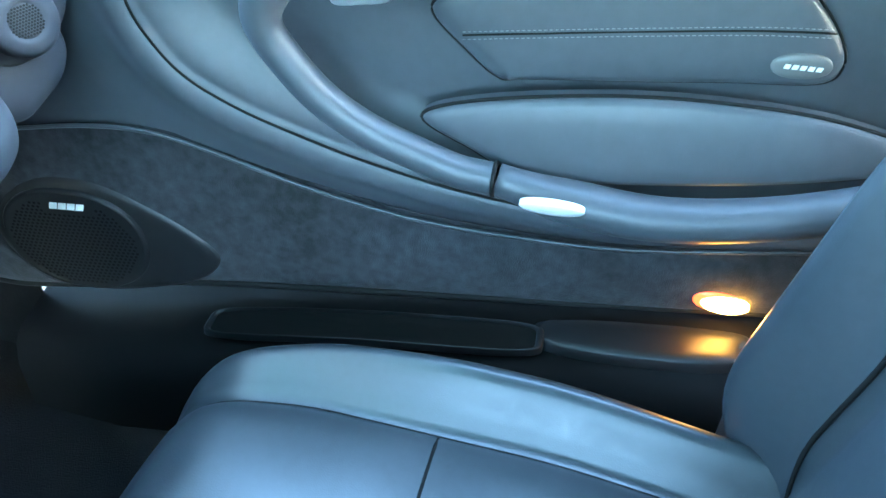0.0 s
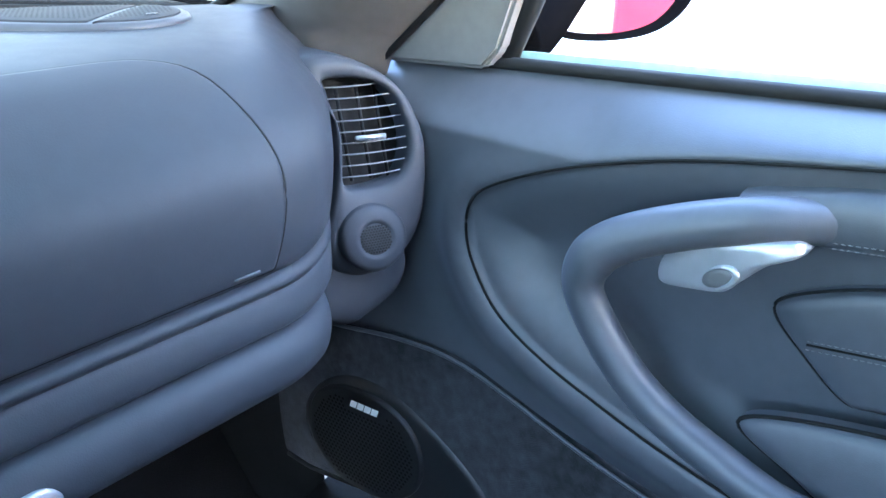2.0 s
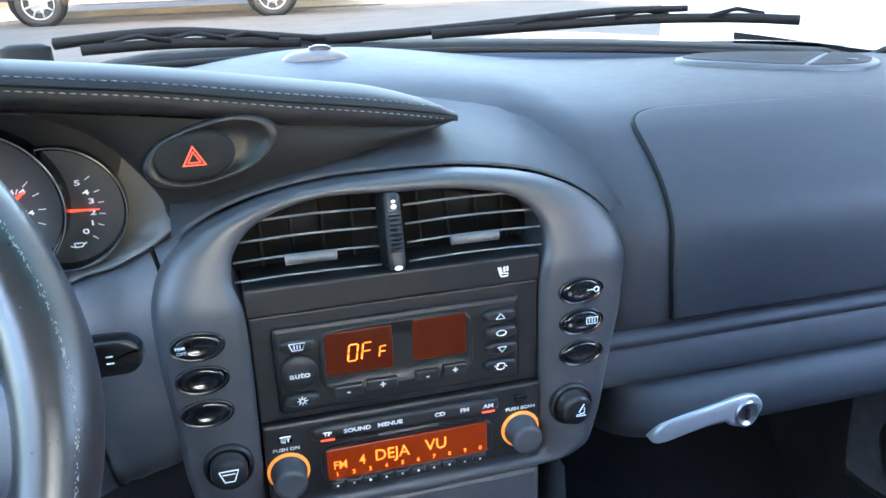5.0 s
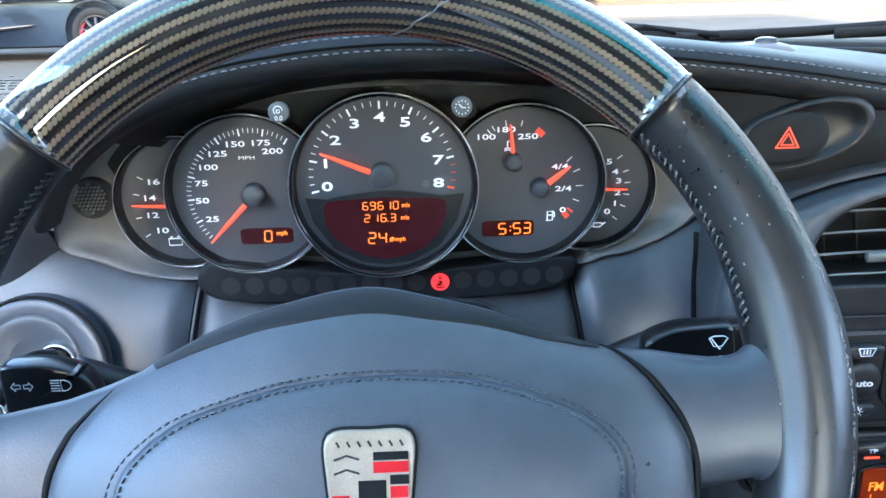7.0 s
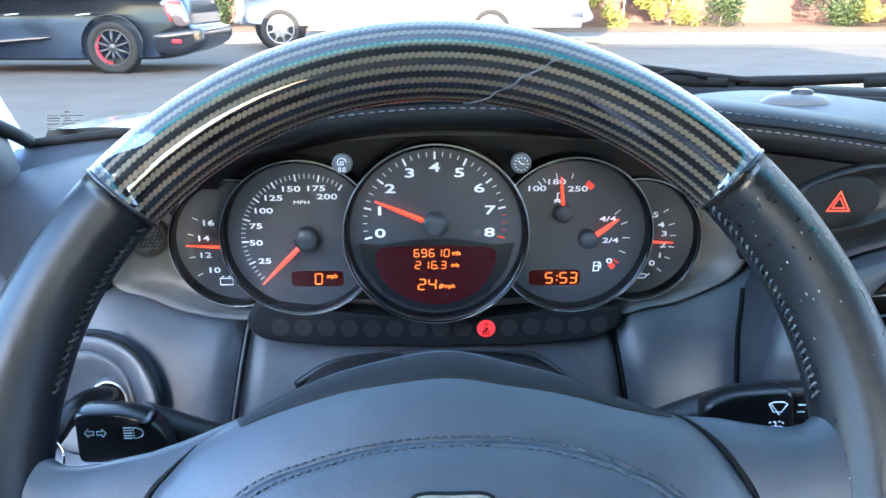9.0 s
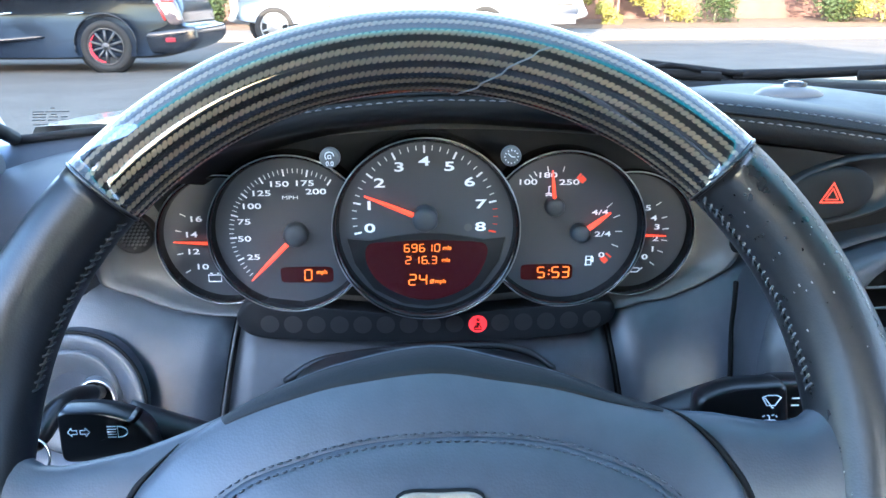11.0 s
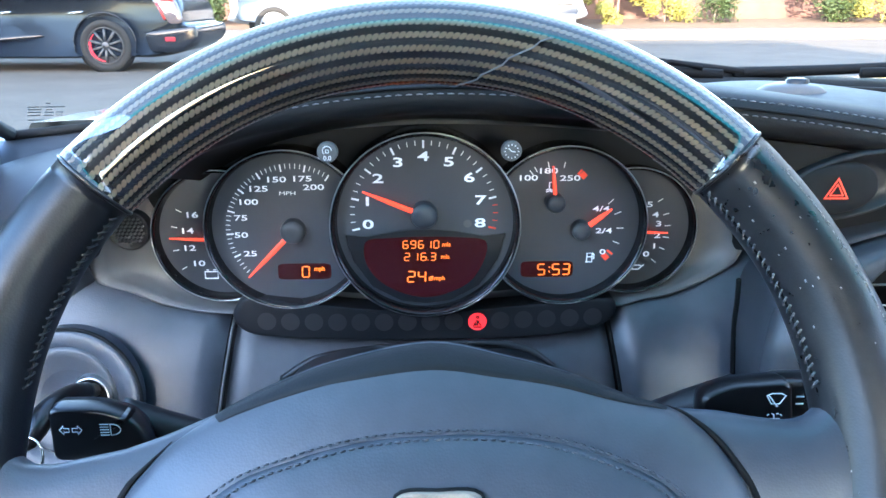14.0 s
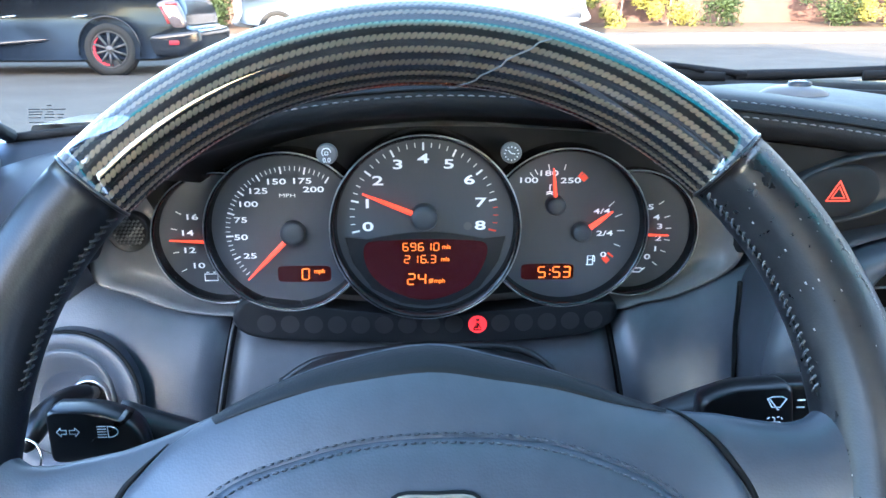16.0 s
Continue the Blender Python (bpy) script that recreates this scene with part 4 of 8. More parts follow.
# lower console and tunnel
tunnel = thing("lower_console", (0, 0.2, 0.2), "black lower console on the transmission tunnel", "console")
for sx in (-1, 1):
    sheet("cheek", [[Vector((sx * (0.112 + 0.02 * (0.66 - z)), y, z)) for y in (0.36 + 0.10 * (0.66 - z) * -1, 0.45, 0.62)] for z in (0.66, 0.6, 0.5, 0.4, 0.3, 0.2)], SOFT, tunnel, "dark side panel")
box("storage_box", (-0.098, 0.372, 0.44), (0.098, 0.60, 0.655), SOFT, tunnel, "dark storage tray front", bevel=0.004)
box("tray_slot", (-0.075, 0.3705, 0.60), (0.075, 0.376, 0.632), GLOSS, tunnel, bevel=0.003)
box("tunnel_body", (-0.10, -0.75, 0.18), (0.10, 0.45, 0.37), CARPET, tunnel, "black carpeted tunnel", bevel=0.03, segments=4)

# ---- instrument cluster ----
cluster = thing("instrument_cluster", (-0.345, 0.47, 0.785), "five overlapping black dials with white figures and red needles", "instrument cluster")
U = 0.00036


def G(a, b):
    """The cluster's drawing units (0.36 mm, from the rev counter's middle) in metres."""
    return -0.342 + a * U, 0.8685 + b * U * 1.02


def flat(y):
    return lambda x, z, h: Vector((x, y - h, z))


# the satin tray under and beside the dials, and the dark wall behind
tray = spline([(-0.5565, 0.8306), (-0.5343, 0.8205), (-0.510, 0.8103), (-0.474, 0.8046), (-0.40, 0.805), (-0.342, 0.806), (-0.28, 0.805), (-0.2156, 0.8062), (-0.197, 0.811), (-0.1748, 0.8158), (-0.139, 0.835), (-0.134, 0.86), (-0.142, 0.90), (-0.18, 0.925), (-0.342, 0.935), (-0.49, 0.92), (-0.535, 0.895), (-0.553, 0.86)], 6, True)
patch("bezel_tray", tray, flat(0.476), [(1.01, -0.004), (1.004, 0.009), (0.995, 0.0125), (0.98, 0.0125), (0.955, 0.008), (0.92, 0.002), (0.86, 0.0), (0.6, 0.0), (0.3, 0.0)], TRAY, cluster, "satin grey tray round the dials", centre=(-0.345, 0.868))
patch("dial_backing", spline([(-0.514, 0.87), (-0.522, 0.914), (-0.45, 0.947), (-0.342, 0.957), (-0.24, 0.949), (-0.168, 0.916), (-0.171, 0.87), (-0.20, 0.83), (-0.342, 0.812), (-0.48, 0.83)], 6, True), flat(0.4752), [(1.0, 0.0), (0.6, 0.0), (0.3, 0.0)], HOODSKIN, cluster, "matt black backing", smooth=False)
inner = [p for p in LIP if -0.500 < p.x < -0.150]
rows = []
for f in (0.0, 0.3, 0.6, 0.85, 1.0):
    rows.append([p + Vector((0, 0.030, -0.0165)) + Vector((-(p.x + 0.345) * 0.10 * f, (0.488 - p.y - 0.030) * f, -0.016 * f)) for p in inner])
rows.append([Vector((p.x * 0.9 - 0.0345, 0.4884, 0.80)) for p in inner])
sheet("dark_wall", rows, HOODSKIN, cluster, "matt black wall behind the dials")


def dial_body(name, cx, cz, r, y, label):
    """A dial: turned bezel ring and flat face."""
    ob = patch(name, oval(cx, cz, r, r, 72), flat(y), [(1.0, -0.020), (1.0, 0.003), (0.994, 0.0055), (0.98, 0.0066), (0.965, 0.0064), (0.95, 0.0050), (0.94, 0.0025), (0.935, -0.002), (0.93, -0.0035)], GLOSS, cluster, label)
    patch("dial_face", oval(cx, cz, r * 0.945, r * 0.945, 72), flat(y), [(1.0, -0.0028), (0.5, -0.0028)], FACE, ob, "black dial face", smooth=False)
    # steel line drawn for the light caught along the gloss bezel's edge
    tube("bezel_glint", [Vector((px, y - 0.0060, pz)) for px, pz in oval(cx, cz, r * 0.992, r * 0.992, 72)], 0.00045, STEEL, ob, "thin steel ring drawn as the bezel edge highlight", closed=True, n=6, up=(0, 1, 0))
    return ob


def tick(c, ang, r1, r2, w, y):
    d = Vector((math.cos(radians(ang)), 0, math.sin(radians(ang))))
    s = Vector((-d.z, 0, d.x)) * (w / 2)
    p = Vector((c[0], y, c[1]))
    return [p + d * r1 - s, p + d * r1 + s, p + d * r2 + s, p + d * r2 - s], [(0, 1, 2, 3)]


def marks(parent, geos, mat=None, name="dial_scale"):
    vs, fs = joined(geos)
    return mesh_object(name, vs, fs, mat or LIT_WHITE, parent, smooth=False)


def needle(parent, c, ang, length, w, y, hub=0.009, tail=0.0):
    d = Vector((math.cos(radians(ang)), 0, math.sin(radians(ang))))
    s = Vector((-d.z, 0, d.x))
    p = Vector((c[0], y - 0.004, c[1]))
    vs, fs = [], []
    for f, ww in ((tail, w), (length * 0.6, w * 0.8), (length, w * 0.35)):
        q = p + d * f
        vs += [q - s * ww / 2, q + Vector((0, -0.0012, 0)), q + s * ww / 2]
    for k in (0, 3):
        fs += [(k, k + 1, k + 4, k + 3), (k + 1, k + 2, k + 5, k + 4)]
    n = mesh_object("needle", vs, fs, NEEDLE, parent, "red pointer", smooth=False)
    if hub:
        patch("needle_hub", oval(c[0], c[1], hub, hub, 32), flat(y), [(1.0, -0.003), (1.0, 0.004), (0.9, 0.006), (0.5, 0.0068)], SOFT, parent, "dark grey needle hub")
    return n


def figure(parent, s, a, b, size, y, stretch=1.62, bold=0.00006, mat=None):
    x, z = G(a, b)
    return text("numeral", s, size * 0.90, mat or LIT_WHITE, facing(x, y - 0.0006, z), parent, bold, stretch * 1.10)


# voltmeter and oil pressure, behind
YB = 0.472
volt = dial_body("voltmeter", -0.4735, 0.8570, 0.0440, YB, "voltmeter dial")
for s, a, b in (("16", -419, 3), ("14", -430, -26), ("12", -429, -58), ("10", -415, -87)):
    figure(volt, s, a, b, 0.0058, YB + 0.0028)
hub = G(-339, -42)
marks(volt, [tick(hub, ang, 0.0395, 0.0435, 0.0006, YB + 0.0022) for ang in (152, 168, 190, 208)])
needle(volt, hub, 177, 0.043, 0.0028, YB + 0.002, hub=0)
icon_lines([[(-0.0042, -0.0026), (0.0042, -0.0026), (0.0042, 0.002), (-0.0042, 0.002), (-0.0042, -0.0026)], [(-0.003, 0.0032), (-0.0015, 0.0032)], [(0.0015, 0.0032), (0.003, 0.0032)]], lambda a, c: Vector((G(-393, -108)[0] + a, YB + 0.0022, G(0, -108)[1] + c)), 0.0004, volt, mat=LIT_WHITE)
oil = dial_body("oil_gauge", -0.2075, 0.8580, 0.0425, YB, "oil pressure dial")
for s, a, b in (("5", 409, 14), ("4", 421, -5), ("3", 428, -22), ("2", 427, -44), ("1", 423, -64), ("0", 409, -79)):
    figure(oil, s, a, b, 0.0056, YB + 0.0028)
hub = G(346, -32)
marks(oil, [tick(hub, ang, 0.0335, 0.0375, 0.0006, YB + 0.0022) for ang in (34, 17, 4, -9, -22, -38)])
needle(oil, hub, -2, 0.0345, 0.0026, YB + 0.002, hub=0)
icon_lines([[(-0.005, -0.001), (-0.002, -0.002), (0.002, -0.002), (0.004, 0.0), (0.0055, 0.001)], [(-0.002, -0.002), (-0.0025, 0.0008), (0.0025, 0.0008), (0.004, 0.0)]], lambda a, c: Vector((G(391, -102)[0] + a, YB + 0.0022, G(0, -102)[1] + c)), 0.0004, oil, mat=LIT_WHITE)

# speedometer
YS = 0.461
speed = dial_body("speedometer", -0.4290, 0.8635, 0.0520, YS, "speedometer dial")
hub = G(-233, -17)
geos = []
for v in range(0, 201, 5):
    ang = 226 - 0.85 * v
    big = v % 25 == 0
    geos.append(tick(hub, ang, 0.0382 if big else 0.0398, 0.0428, 0.0010 if big else 0.00045, YS + 0.0022))
marks(speed, geos)
for s, a, b in (("25", -312, -60), ("50", -326, -26), ("75", -324, 5), ("100", -310, 33), ("125", -291, 56), ("150", -259, 72), ("175", -214, 73), ("200", -194, 58)):
    figure(speed, s, a, b, 0.0056, YS + 0.0028)
figure(speed, "MPH", -240, 48, 0.0036, YS + 0.0028, 1.5, 0.0)
needle(speed, hub, 225.5, 0.042, 0.0034, YS + 0.001, hub=0.0078)
x, z = G(-218, -94)
ds = patch("display", oval(x, z, 0.0172, 0.0055, 28, 7), flat(YS + 0.0026), [(1.0, 0.0), (0.5, 0.0)], LCD, speed, "dark red display", smooth=False)
segments(ds, lambda a, b: Vector((x - 0.0015 + a, YS + 0.0018, z - 0.0036 + b)), [(0, "abcdef")], 0.0044, 0.0072, 0.05, 0.00045)
text("unit", "mph", 0.0040, AMBER, facing(x + 0.0098, YS + 0.002, z + 0.0018), ds, 0.00008)

# coolant and fuel
comb = dial_body("coolant_and_fuel_gauge", -0.2530, 0.8645, 0.0522, YS, "coolant temperature and fuel dial")
hub = G(229, 29)
marks(comb, [tick(hub, ang, 0.0225, 0.0262, 0.0006, YS + 0.0022) for ang in (129, 121, 101, 77)])
marks(comb, [tick(hub, 51, 0.0225, 0.0265, 0.0013, YS + 0.0022), tick(hub, 44, 0.0225, 0.0265, 0.0042, YS + 0.0022)], REDMARK, "red_zone")
for s, a, b in (("100", 180, 71), ("180", 215, 83), ("250", 255, 70)):
    figure(comb, s, a, b, 0.0055, YS + 0.0028)
needle(comb, hub, 96, 0.0245, 0.0028, YS + 0.001, hub=0.0062)
icon_lines([[(-0.002, -0.002), (0.0, -0.0012), (0.002, -0.002)], [(-0.002, -0.0032), (0.0, -0.0024), (0.002, -0.0032)], [(0, -0.0005), (0, 0.003), (0.0012, 0.003)]], lambda a, c: Vector((G(219, 55)[0] + a, YS + 0.0022, G(0, 55)[1] + c)), 0.0004, comb, mat=LIT_WHITE)
hub = G(277, -20)
marks(comb, [tick(hub, ang, 0.0235, 0.0282, 0.0006, YS + 0.0022) for ang in (43, 23, 0, -22)])
marks(comb, [tick(hub, -39, 0.0235, 0.0282, 0.0013, YS + 0.0022), tick(hub, -48, 0.0235, 0.0282, 0.0036, YS + 0.0022)], REDMARK, "red_zone")
for s, a, b in (("4/4", 313, 15), ("2/4", 320, -25), ("0", 320, -64)):
    figure(comb, s, a, b, 0.0053, YS + 0.0028)
needle(comb, hub, 37, 0.0235, 0.0042, YS + 0.001, hub=0.0062)
icon_lines([[(-0.0022, -0.003), (-0.0022, 0.003), (0.0012, 0.003), (0.0012, -0.003), (-0.003, -0.003)], [(-0.0022, 0.0005), (0.0012, 0.0005)], [(0.0012, 0.0), (0.0024, -0.001), (0.0024, 0.002), (0.0014, 0.0032)]], lambda a, c: Vector((G(298, -74)[0] + a, YS + 0.0022, G(0, -74)[1] + c)), 0.0004, comb, mat=LIT_WHITE)
x2, z2 = G(220, -95)
dc = patch("display", oval(x2, z2, 0.0172, 0.0055, 28, 7), flat(YS + 0.0026), [(1.0, 0.0), (0.5, 0.0)], LCD, comb, "dark red clock display", smooth=False)
segments(dc, lambda a, b: Vector((x2 - 0.0062 + a, YS + 0.0018, z2 - 0.0036 + b)), [(0, SEG["5"]), (0.0054, ":;"), (0.0096, SEG["5"]), (0.0162, SEG["3"])], 0.0045, 0.0072, 0.05, 0.00045)

# rev counter, in front
YT = 0.448
rev = dial_body("rev_counter", -0.342, 0.8690, 0.0588, YT, "large rev counter dial")
hub = G(-2, 19.5)
geos, reds = [], []
for v in range(0, 33):
    ang = 193 - 25.7 * v / 4
    big = v % 4 == 0
    g = tick(hub, ang, 0.0410 if big else 0.0428, 0.0458, 0.0012 if big else 0.0005, YT + 0.0022)
    (reds if v > 28 else geos).append(g)
marks(rev, geos)
marks(rev, reds, REDMARK, "red_zone")
for v in range(9):
    ang = radians(193 - 25.7 * v)
    r = 0.0357
    x, z = hub[0] + r * math.cos(ang) * 1.0, hub[1] + r * math.sin(ang) + (0.0012 if v in (0, 8) else 0)
    text("numeral", str(v), 0.0080, LIT_WHITE, facing(x, YT + 0.0022, z), rev, 0.00014, 1.8)
needle(rev, hub, 157.5, 0.0405, 0.0036, YT + 0.001, hub=0.0082)
patch("light_sensor", oval(*G(73, 1), 0.0026, 0.0026, 16), flat(YT + 0.0024), [(1, 0), (0.5, 0)], GREYTRIM, rev)
low = [G(-140, -16)] + [G(-100 + 25 * k, -20 + 12 * math.sin(math.pi * k / 8)) for k in range(9)] + [G(140, -16), G(128, -62), G(95, -110), G(45, -137), G(0, -143), G(-45, -137), G(-95, -110), G(-128, -62)]
patch("lower_mask", low, flat(YT + 0.0021), [(1.0, 0.0), (0.99, 0.0008), (0.5, 0.0008)], PLASTIC, rev, "black lower mask", smooth=False)
glass_shape = spline([G(-103, -28), G(-60, -22), G(0, -20), G(60, -22), G(103, -28), G(104, -58), G(80, -100), G(40, -122), G(0, -130), G(-40, -122), G(-80, -100), G(-104, -66)], 5, True)
dt = patch("display", glass_shape, flat(YT + 0.0010), [(1.0, 0.0), (0.5, 0.0)], LCD, rev, "dark red trip display", smooth=False)


def row_of(parent, words, a, b, w, h, gap, r):
    codes = []
    o = 0.0
    for ch in words:
        if ch == ".":
            codes.append((o - gap * 0.45 - 1.25 * w, "."))
            o += gap * 0.35
        else:
            codes.append((o, SEG[ch]))
            o += w + gap
    bx, bz = G(a, b)
    segments(parent, lambda p, q: Vector((bx + p, YT + 0.0004, bz + q)), codes, w, h, 0.03, r)


row_of(dt, "69610", -39, -40, 0.0030, 0.0048, 0.0018, 0.00030)
row_of(dt, "216.3", -37, -62, 0.0031, 0.0048, 0.0021, 0.00030)
row_of(dt, "24", -32, -101, 0.0044, 0.0070, 0.0024, 0.00045)
for wd, a, b in (("mls", 36, -34), ("mls", 34, -56), ("mph", 24, -95)):
    x, z = G(a, b)
    text("unit", wd, 0.0040, AMBER, facing(x, YT + 0.0004, z), dt, 0.00003)
icon_lines([[(0.0011 * math.cos(q), 0.0012 * math.sin(q)) for q in [i * 0.63 for i in range(11)]], [(-0.0013, -0.0015), (0.0013, 0.0015)]], lambda a, c: Vector((G(9, 0)[0] + a, YT + 0.0004, G(0, -95)[1] + c)), 0.00028, dt, mat=AMBER)

# push buttons between the dials
for sx, cx in ((-1, -0.3945), (1, -0.2955)):
    b = patch("reset_button", oval(cx, 0.9245, 0.0056, 0.0056, 28), flat(0.398), [(1.0, -0.003), (1.0, 0.0), (0.96, 0.001), (0.9, 0.0012), (0.5, 0.0012)], GREYTRIM, cluster, "small grey push button")
    tube("button_stem", [Vector((cx, 0.401, 0.9245)), Vector((cx + sx * 0.0085, 0.47, 0.911))], 0.0052, DARK, b, n=16)
    P = lambda a, c, cx=cx: Vector((cx + a, 0.3964, 0.9245 + c))
    if sx > 0:
        icon_lines([[(0.0040 * math.cos(q), 0.0040 * math.sin(q)), (0.0032 * math.cos(q), 0.0032 * math.sin(q))] for q in [i * math.pi / 6 for i in range(12)]] + [[(0, 0), (-0.0018, 0.0018)], [(0, 0), (0.002, -0.0002)]], P, 0.0003, b)
    else:
        icon_lines([[(0.0024 * math.cos(q), 0.0012 + 0.0024 * math.sin(q)) for q in [i * 0.5 for i in range(9)]], [(-0.0008, 0.0), (0.0008, 0.0), (0.0008, 0.0016), (-0.0008, 0.0016), (-0.0008, 0.0)]], P, 0.0003, b)
        text("figure", "0.0", 0.0036, WHITE, facing(cx, 0.3966, 0.9245 - 0.0030), b, 0.00006)
# row of telltales
bar = spline([(-0.4675, 0.806), (-0.4645, 0.814), (-0.4567, 0.8195), (-0.43, 0.816), (-0.342, 0.808), (-0.25, 0.814), (-0.222, 0.815), (-0.217, 0.8085), (-0.2202, 0.8003), (-0.2349, 0.7936), (-0.2686, 0.7895), (-0.3062, 0.788), (-0.3624, 0.788), (-0.4183, 0.790), (-0.4514, 0.7927), (-0.4639, 0.798)], 6, True)
TELL = shader("unlit_lamp_window", (0.027, 0.025, 0.026), 0.28)
tb = patch("telltale_bar", bar, flat(0.461), [(1.0, -0.012), (1.0, 0.003), (0.99, 0.005), (0.96, 0.0058), (0.9, 0.006), (0.5, 0.006)], HOODSKIN, cluster, "black strip with round warning lamps", centre=(-0.342, 0.803))
for k in range(15):
    x = -0.4455 + 0.0152 * k
    lit = k == 9
    z = 0.8010 + 0.18 * (x + 0.342) ** 2
    if lit:
        x, z = -0.3085, 0.8008
    patch("telltale", oval(x, z, 0.0061, 0.0061, 28), flat(0.4546), [(1.0, -0.0003), (0.5, -0.0003)], WARN if lit else TELL, tb, "lit red seat belt lamp" if lit else "", smooth=False)
icon_lines([[(-0.0028, -0.0036), (0.0028, -0.0036)], [(-0.0026, -0.0028), (-0.0004, 0.0014), (0.0022, -0.0024)], [(0.0, 0.001), (0.0, -0.0026)], [(0.0012, 0.001), (-0.0014, -0.0024)], [(-0.0006, 0.0028), (0.0008, 0.0028), (0.0008, 0.0040), (-0.0006, 0.0040), (-0.0006, 0.0028)]], lambda a, c: Vector((-0.3085 + a, 0.4540, 0.8008 + c)), 0.0005, tb, mat=DARK)
# interior sensor grille at the left of the tray
gr = patch("sensor_grille", oval(-0.5320, 0.8615, 0.0135, 0.0135, 32), flat(0.470), [(1.0, -0.01), (1.0, 0.001), (0.93, 0.002), (0.85, 0.0005), (0.5, 0.001)], PLASTIC, cluster, "round black grille")
holes = []
for i in range(-4, 5):
    for j in range(-4, 5):
        u, v = i * 0.0026 + (0.0013 if j % 2 else 0), j * 0.0024
        if u * u + v * v < 0.0098 ** 2:
            holes.append(tube_geo([Vector((-0.5320 + u - 0.0007, 0.4690, 0.8615 + v - 0.0005)), Vector((-0.5320 + u + 0.0007, 0.4690, 0.8615 + v + 0.0005))], 0.00085, n=5))
vs, fs = joined(holes)
tagged(mesh_object("perforation", vs, fs, GREYTRIM, gr, smooth=False), kind="stuff")

# ---- steering wheel ----
WC, PHI = Vector((-0.344, 0.234, 0.8366)), radians(27.5)
WUP, WN = Vector((0, math.sin(PHI), math.cos(PHI))), Vector((0, -math.cos(PHI), math.sin(PHI)))


def W(u, v, w=0.0):
    """A place on the steering wheel: u to the right, v up in its plane, w towards the driver."""
    return WC + Vector((1, 0, 0)) * u + WUP * v + WN * w


steering = thing("steering_wheel", W(0, -0.18), "black leather steering wheel with carbon fibre top", "steering wheel")


def rim_piece(name, a0, a1, r, mat, label, extra=None, uv=False):
    n, m = int(abs(a1 - a0) / 1.5) + 2, 28
    vs, fs, uvs = [], [], []
    for i in range(n):
        deg = a0 + (a1 - a0) * i / (n - 1)
        a = radians(deg)
        rr = r + (extra(deg) if extra else 0.0)
        e = min(i, n - 1 - i) * 1.5
        rr *= 0.994 + 0.006 * smooth01(0, 1.5, e)
        for k in range(m + 1 if uv else m):
            q = 2 * math.pi * k / m
            R = 0.169 + rr * math.cos(q)
            vs.append(W(R * math.sin(a), R * math.cos(a), rr * 1.12 * math.sin(q)))
            uvs.append((a * 0.169 / 0.0027, q * 42 / (2 * math.pi)))
    mm = m + 1 if uv else m
    for i in range(n - 1):
        for k in range(m):
            fs.append((i * mm + k, i * mm + (k + 1) % mm, (i + 1) * mm + (k + 1) % mm, (i + 1) * mm + k))
    fs.append(tuple(range(m)))
    fs.append(tuple(range((n - 1) * mm, (n - 1) * mm + m))[::-1])
    return mesh_object(name, vs, fs, mat, steering, label, uvs=uvs if uv else None)


A_L, A_R = -49.5, 46.5
bulge = lambda d: 0.0022 * math.exp(-(((abs(d) - 86) / 16) ** 2))
rim_piece("carbon_rim", A_L + 0.35, A_R - 0.35, 0.0168, CARBON, "glossy carbon fibre rim section with a hairline crack", uv=True)
for a, b, m, lb in ((A_R + 0.35, 180, LEATHER_WORN, "worn greyed leather rim section"), (180.2, 360 + A_L - 0.35, RIMSKIN, "black leather rim section")):
    rim_piece("leather_rim", a, b, 0.0162, m, lb, extra=lambda d: bulge(d if d < 180 else d - 360))
for a in (A_L, A_R):
    pts = []
    for k in range(28):
        q = 2 * math.pi * k / 28
        R = 0.169 + 0.0163 * math.cos(q)
        pts.append(W(R * math.sin(radians(a)), R * math.cos(radians(a)), 0.0163 * 1.12 * math.sin(q)))
    tube("seam_ring", pts, 0.0009, LEATHER_WORN, steering, closed=True, n=6)
# baseball stitch along the inner side of the leather
for a0, a1, mt, lb in ((A_R + 1, 80, RIMTHREAD, "scuffed grey cross stitching"), (108, 252, DARKTHREAD, "dark cross stitching"), (282, 360 + A_L - 1, DARKTHREAD, "dark cross stitching")):
    geos, groove_line = [], []
    d = a0
    while d < a1:
        g = 0.0162 + bulge(d if d < 180 else d - 360)
        for lean in (1,):
            p = []
            for f in (0, 0.5, 1):
                q = radians(170 + (f - 0.5) * 13 * lean)
                rr = g + 0.0002 + 0.0004 * math.sin(math.pi * f)
                R = 0.169 + rr * math.cos(q)
                a = radians(d + f * 1.0)
                p.append(W(R * math.sin(a), R * math.cos(a), rr * 1.12 * math.sin(q)))
            geos.append(tube_geo(p, 0.00055, n=5))
        q, R = radians(170), 0.169 + g * math.cos(radians(170))
        groove_line.append(W(R * math.sin(radians(d)), R * math.cos(radians(d)), g * 1.12 * math.sin(q)))
        d += 1.25
    tube("sewn_groove", groove_line, 0.0007, DARK, steering, n=5)
    vs, fs = joined(geos)
    tagged(mesh_object("stitching", vs, fs, mt, steering), lb, kind="stuff")
# hairline crack in the lacquer
crack = []
for f in range(13):
    d = 4.5 + 13 * (f / 12) ** 1.15 + 0.3 * math.sin(f * 2.1)
    q = radians(205 - 118 * f / 12)
    R = 0.169 + 0.01705 * math.cos(q)
    crack.append(W(R * math.sin(radians(d)), R * math.cos(radians(d)), 0.01705 * 1.12 * math.sin(q)))
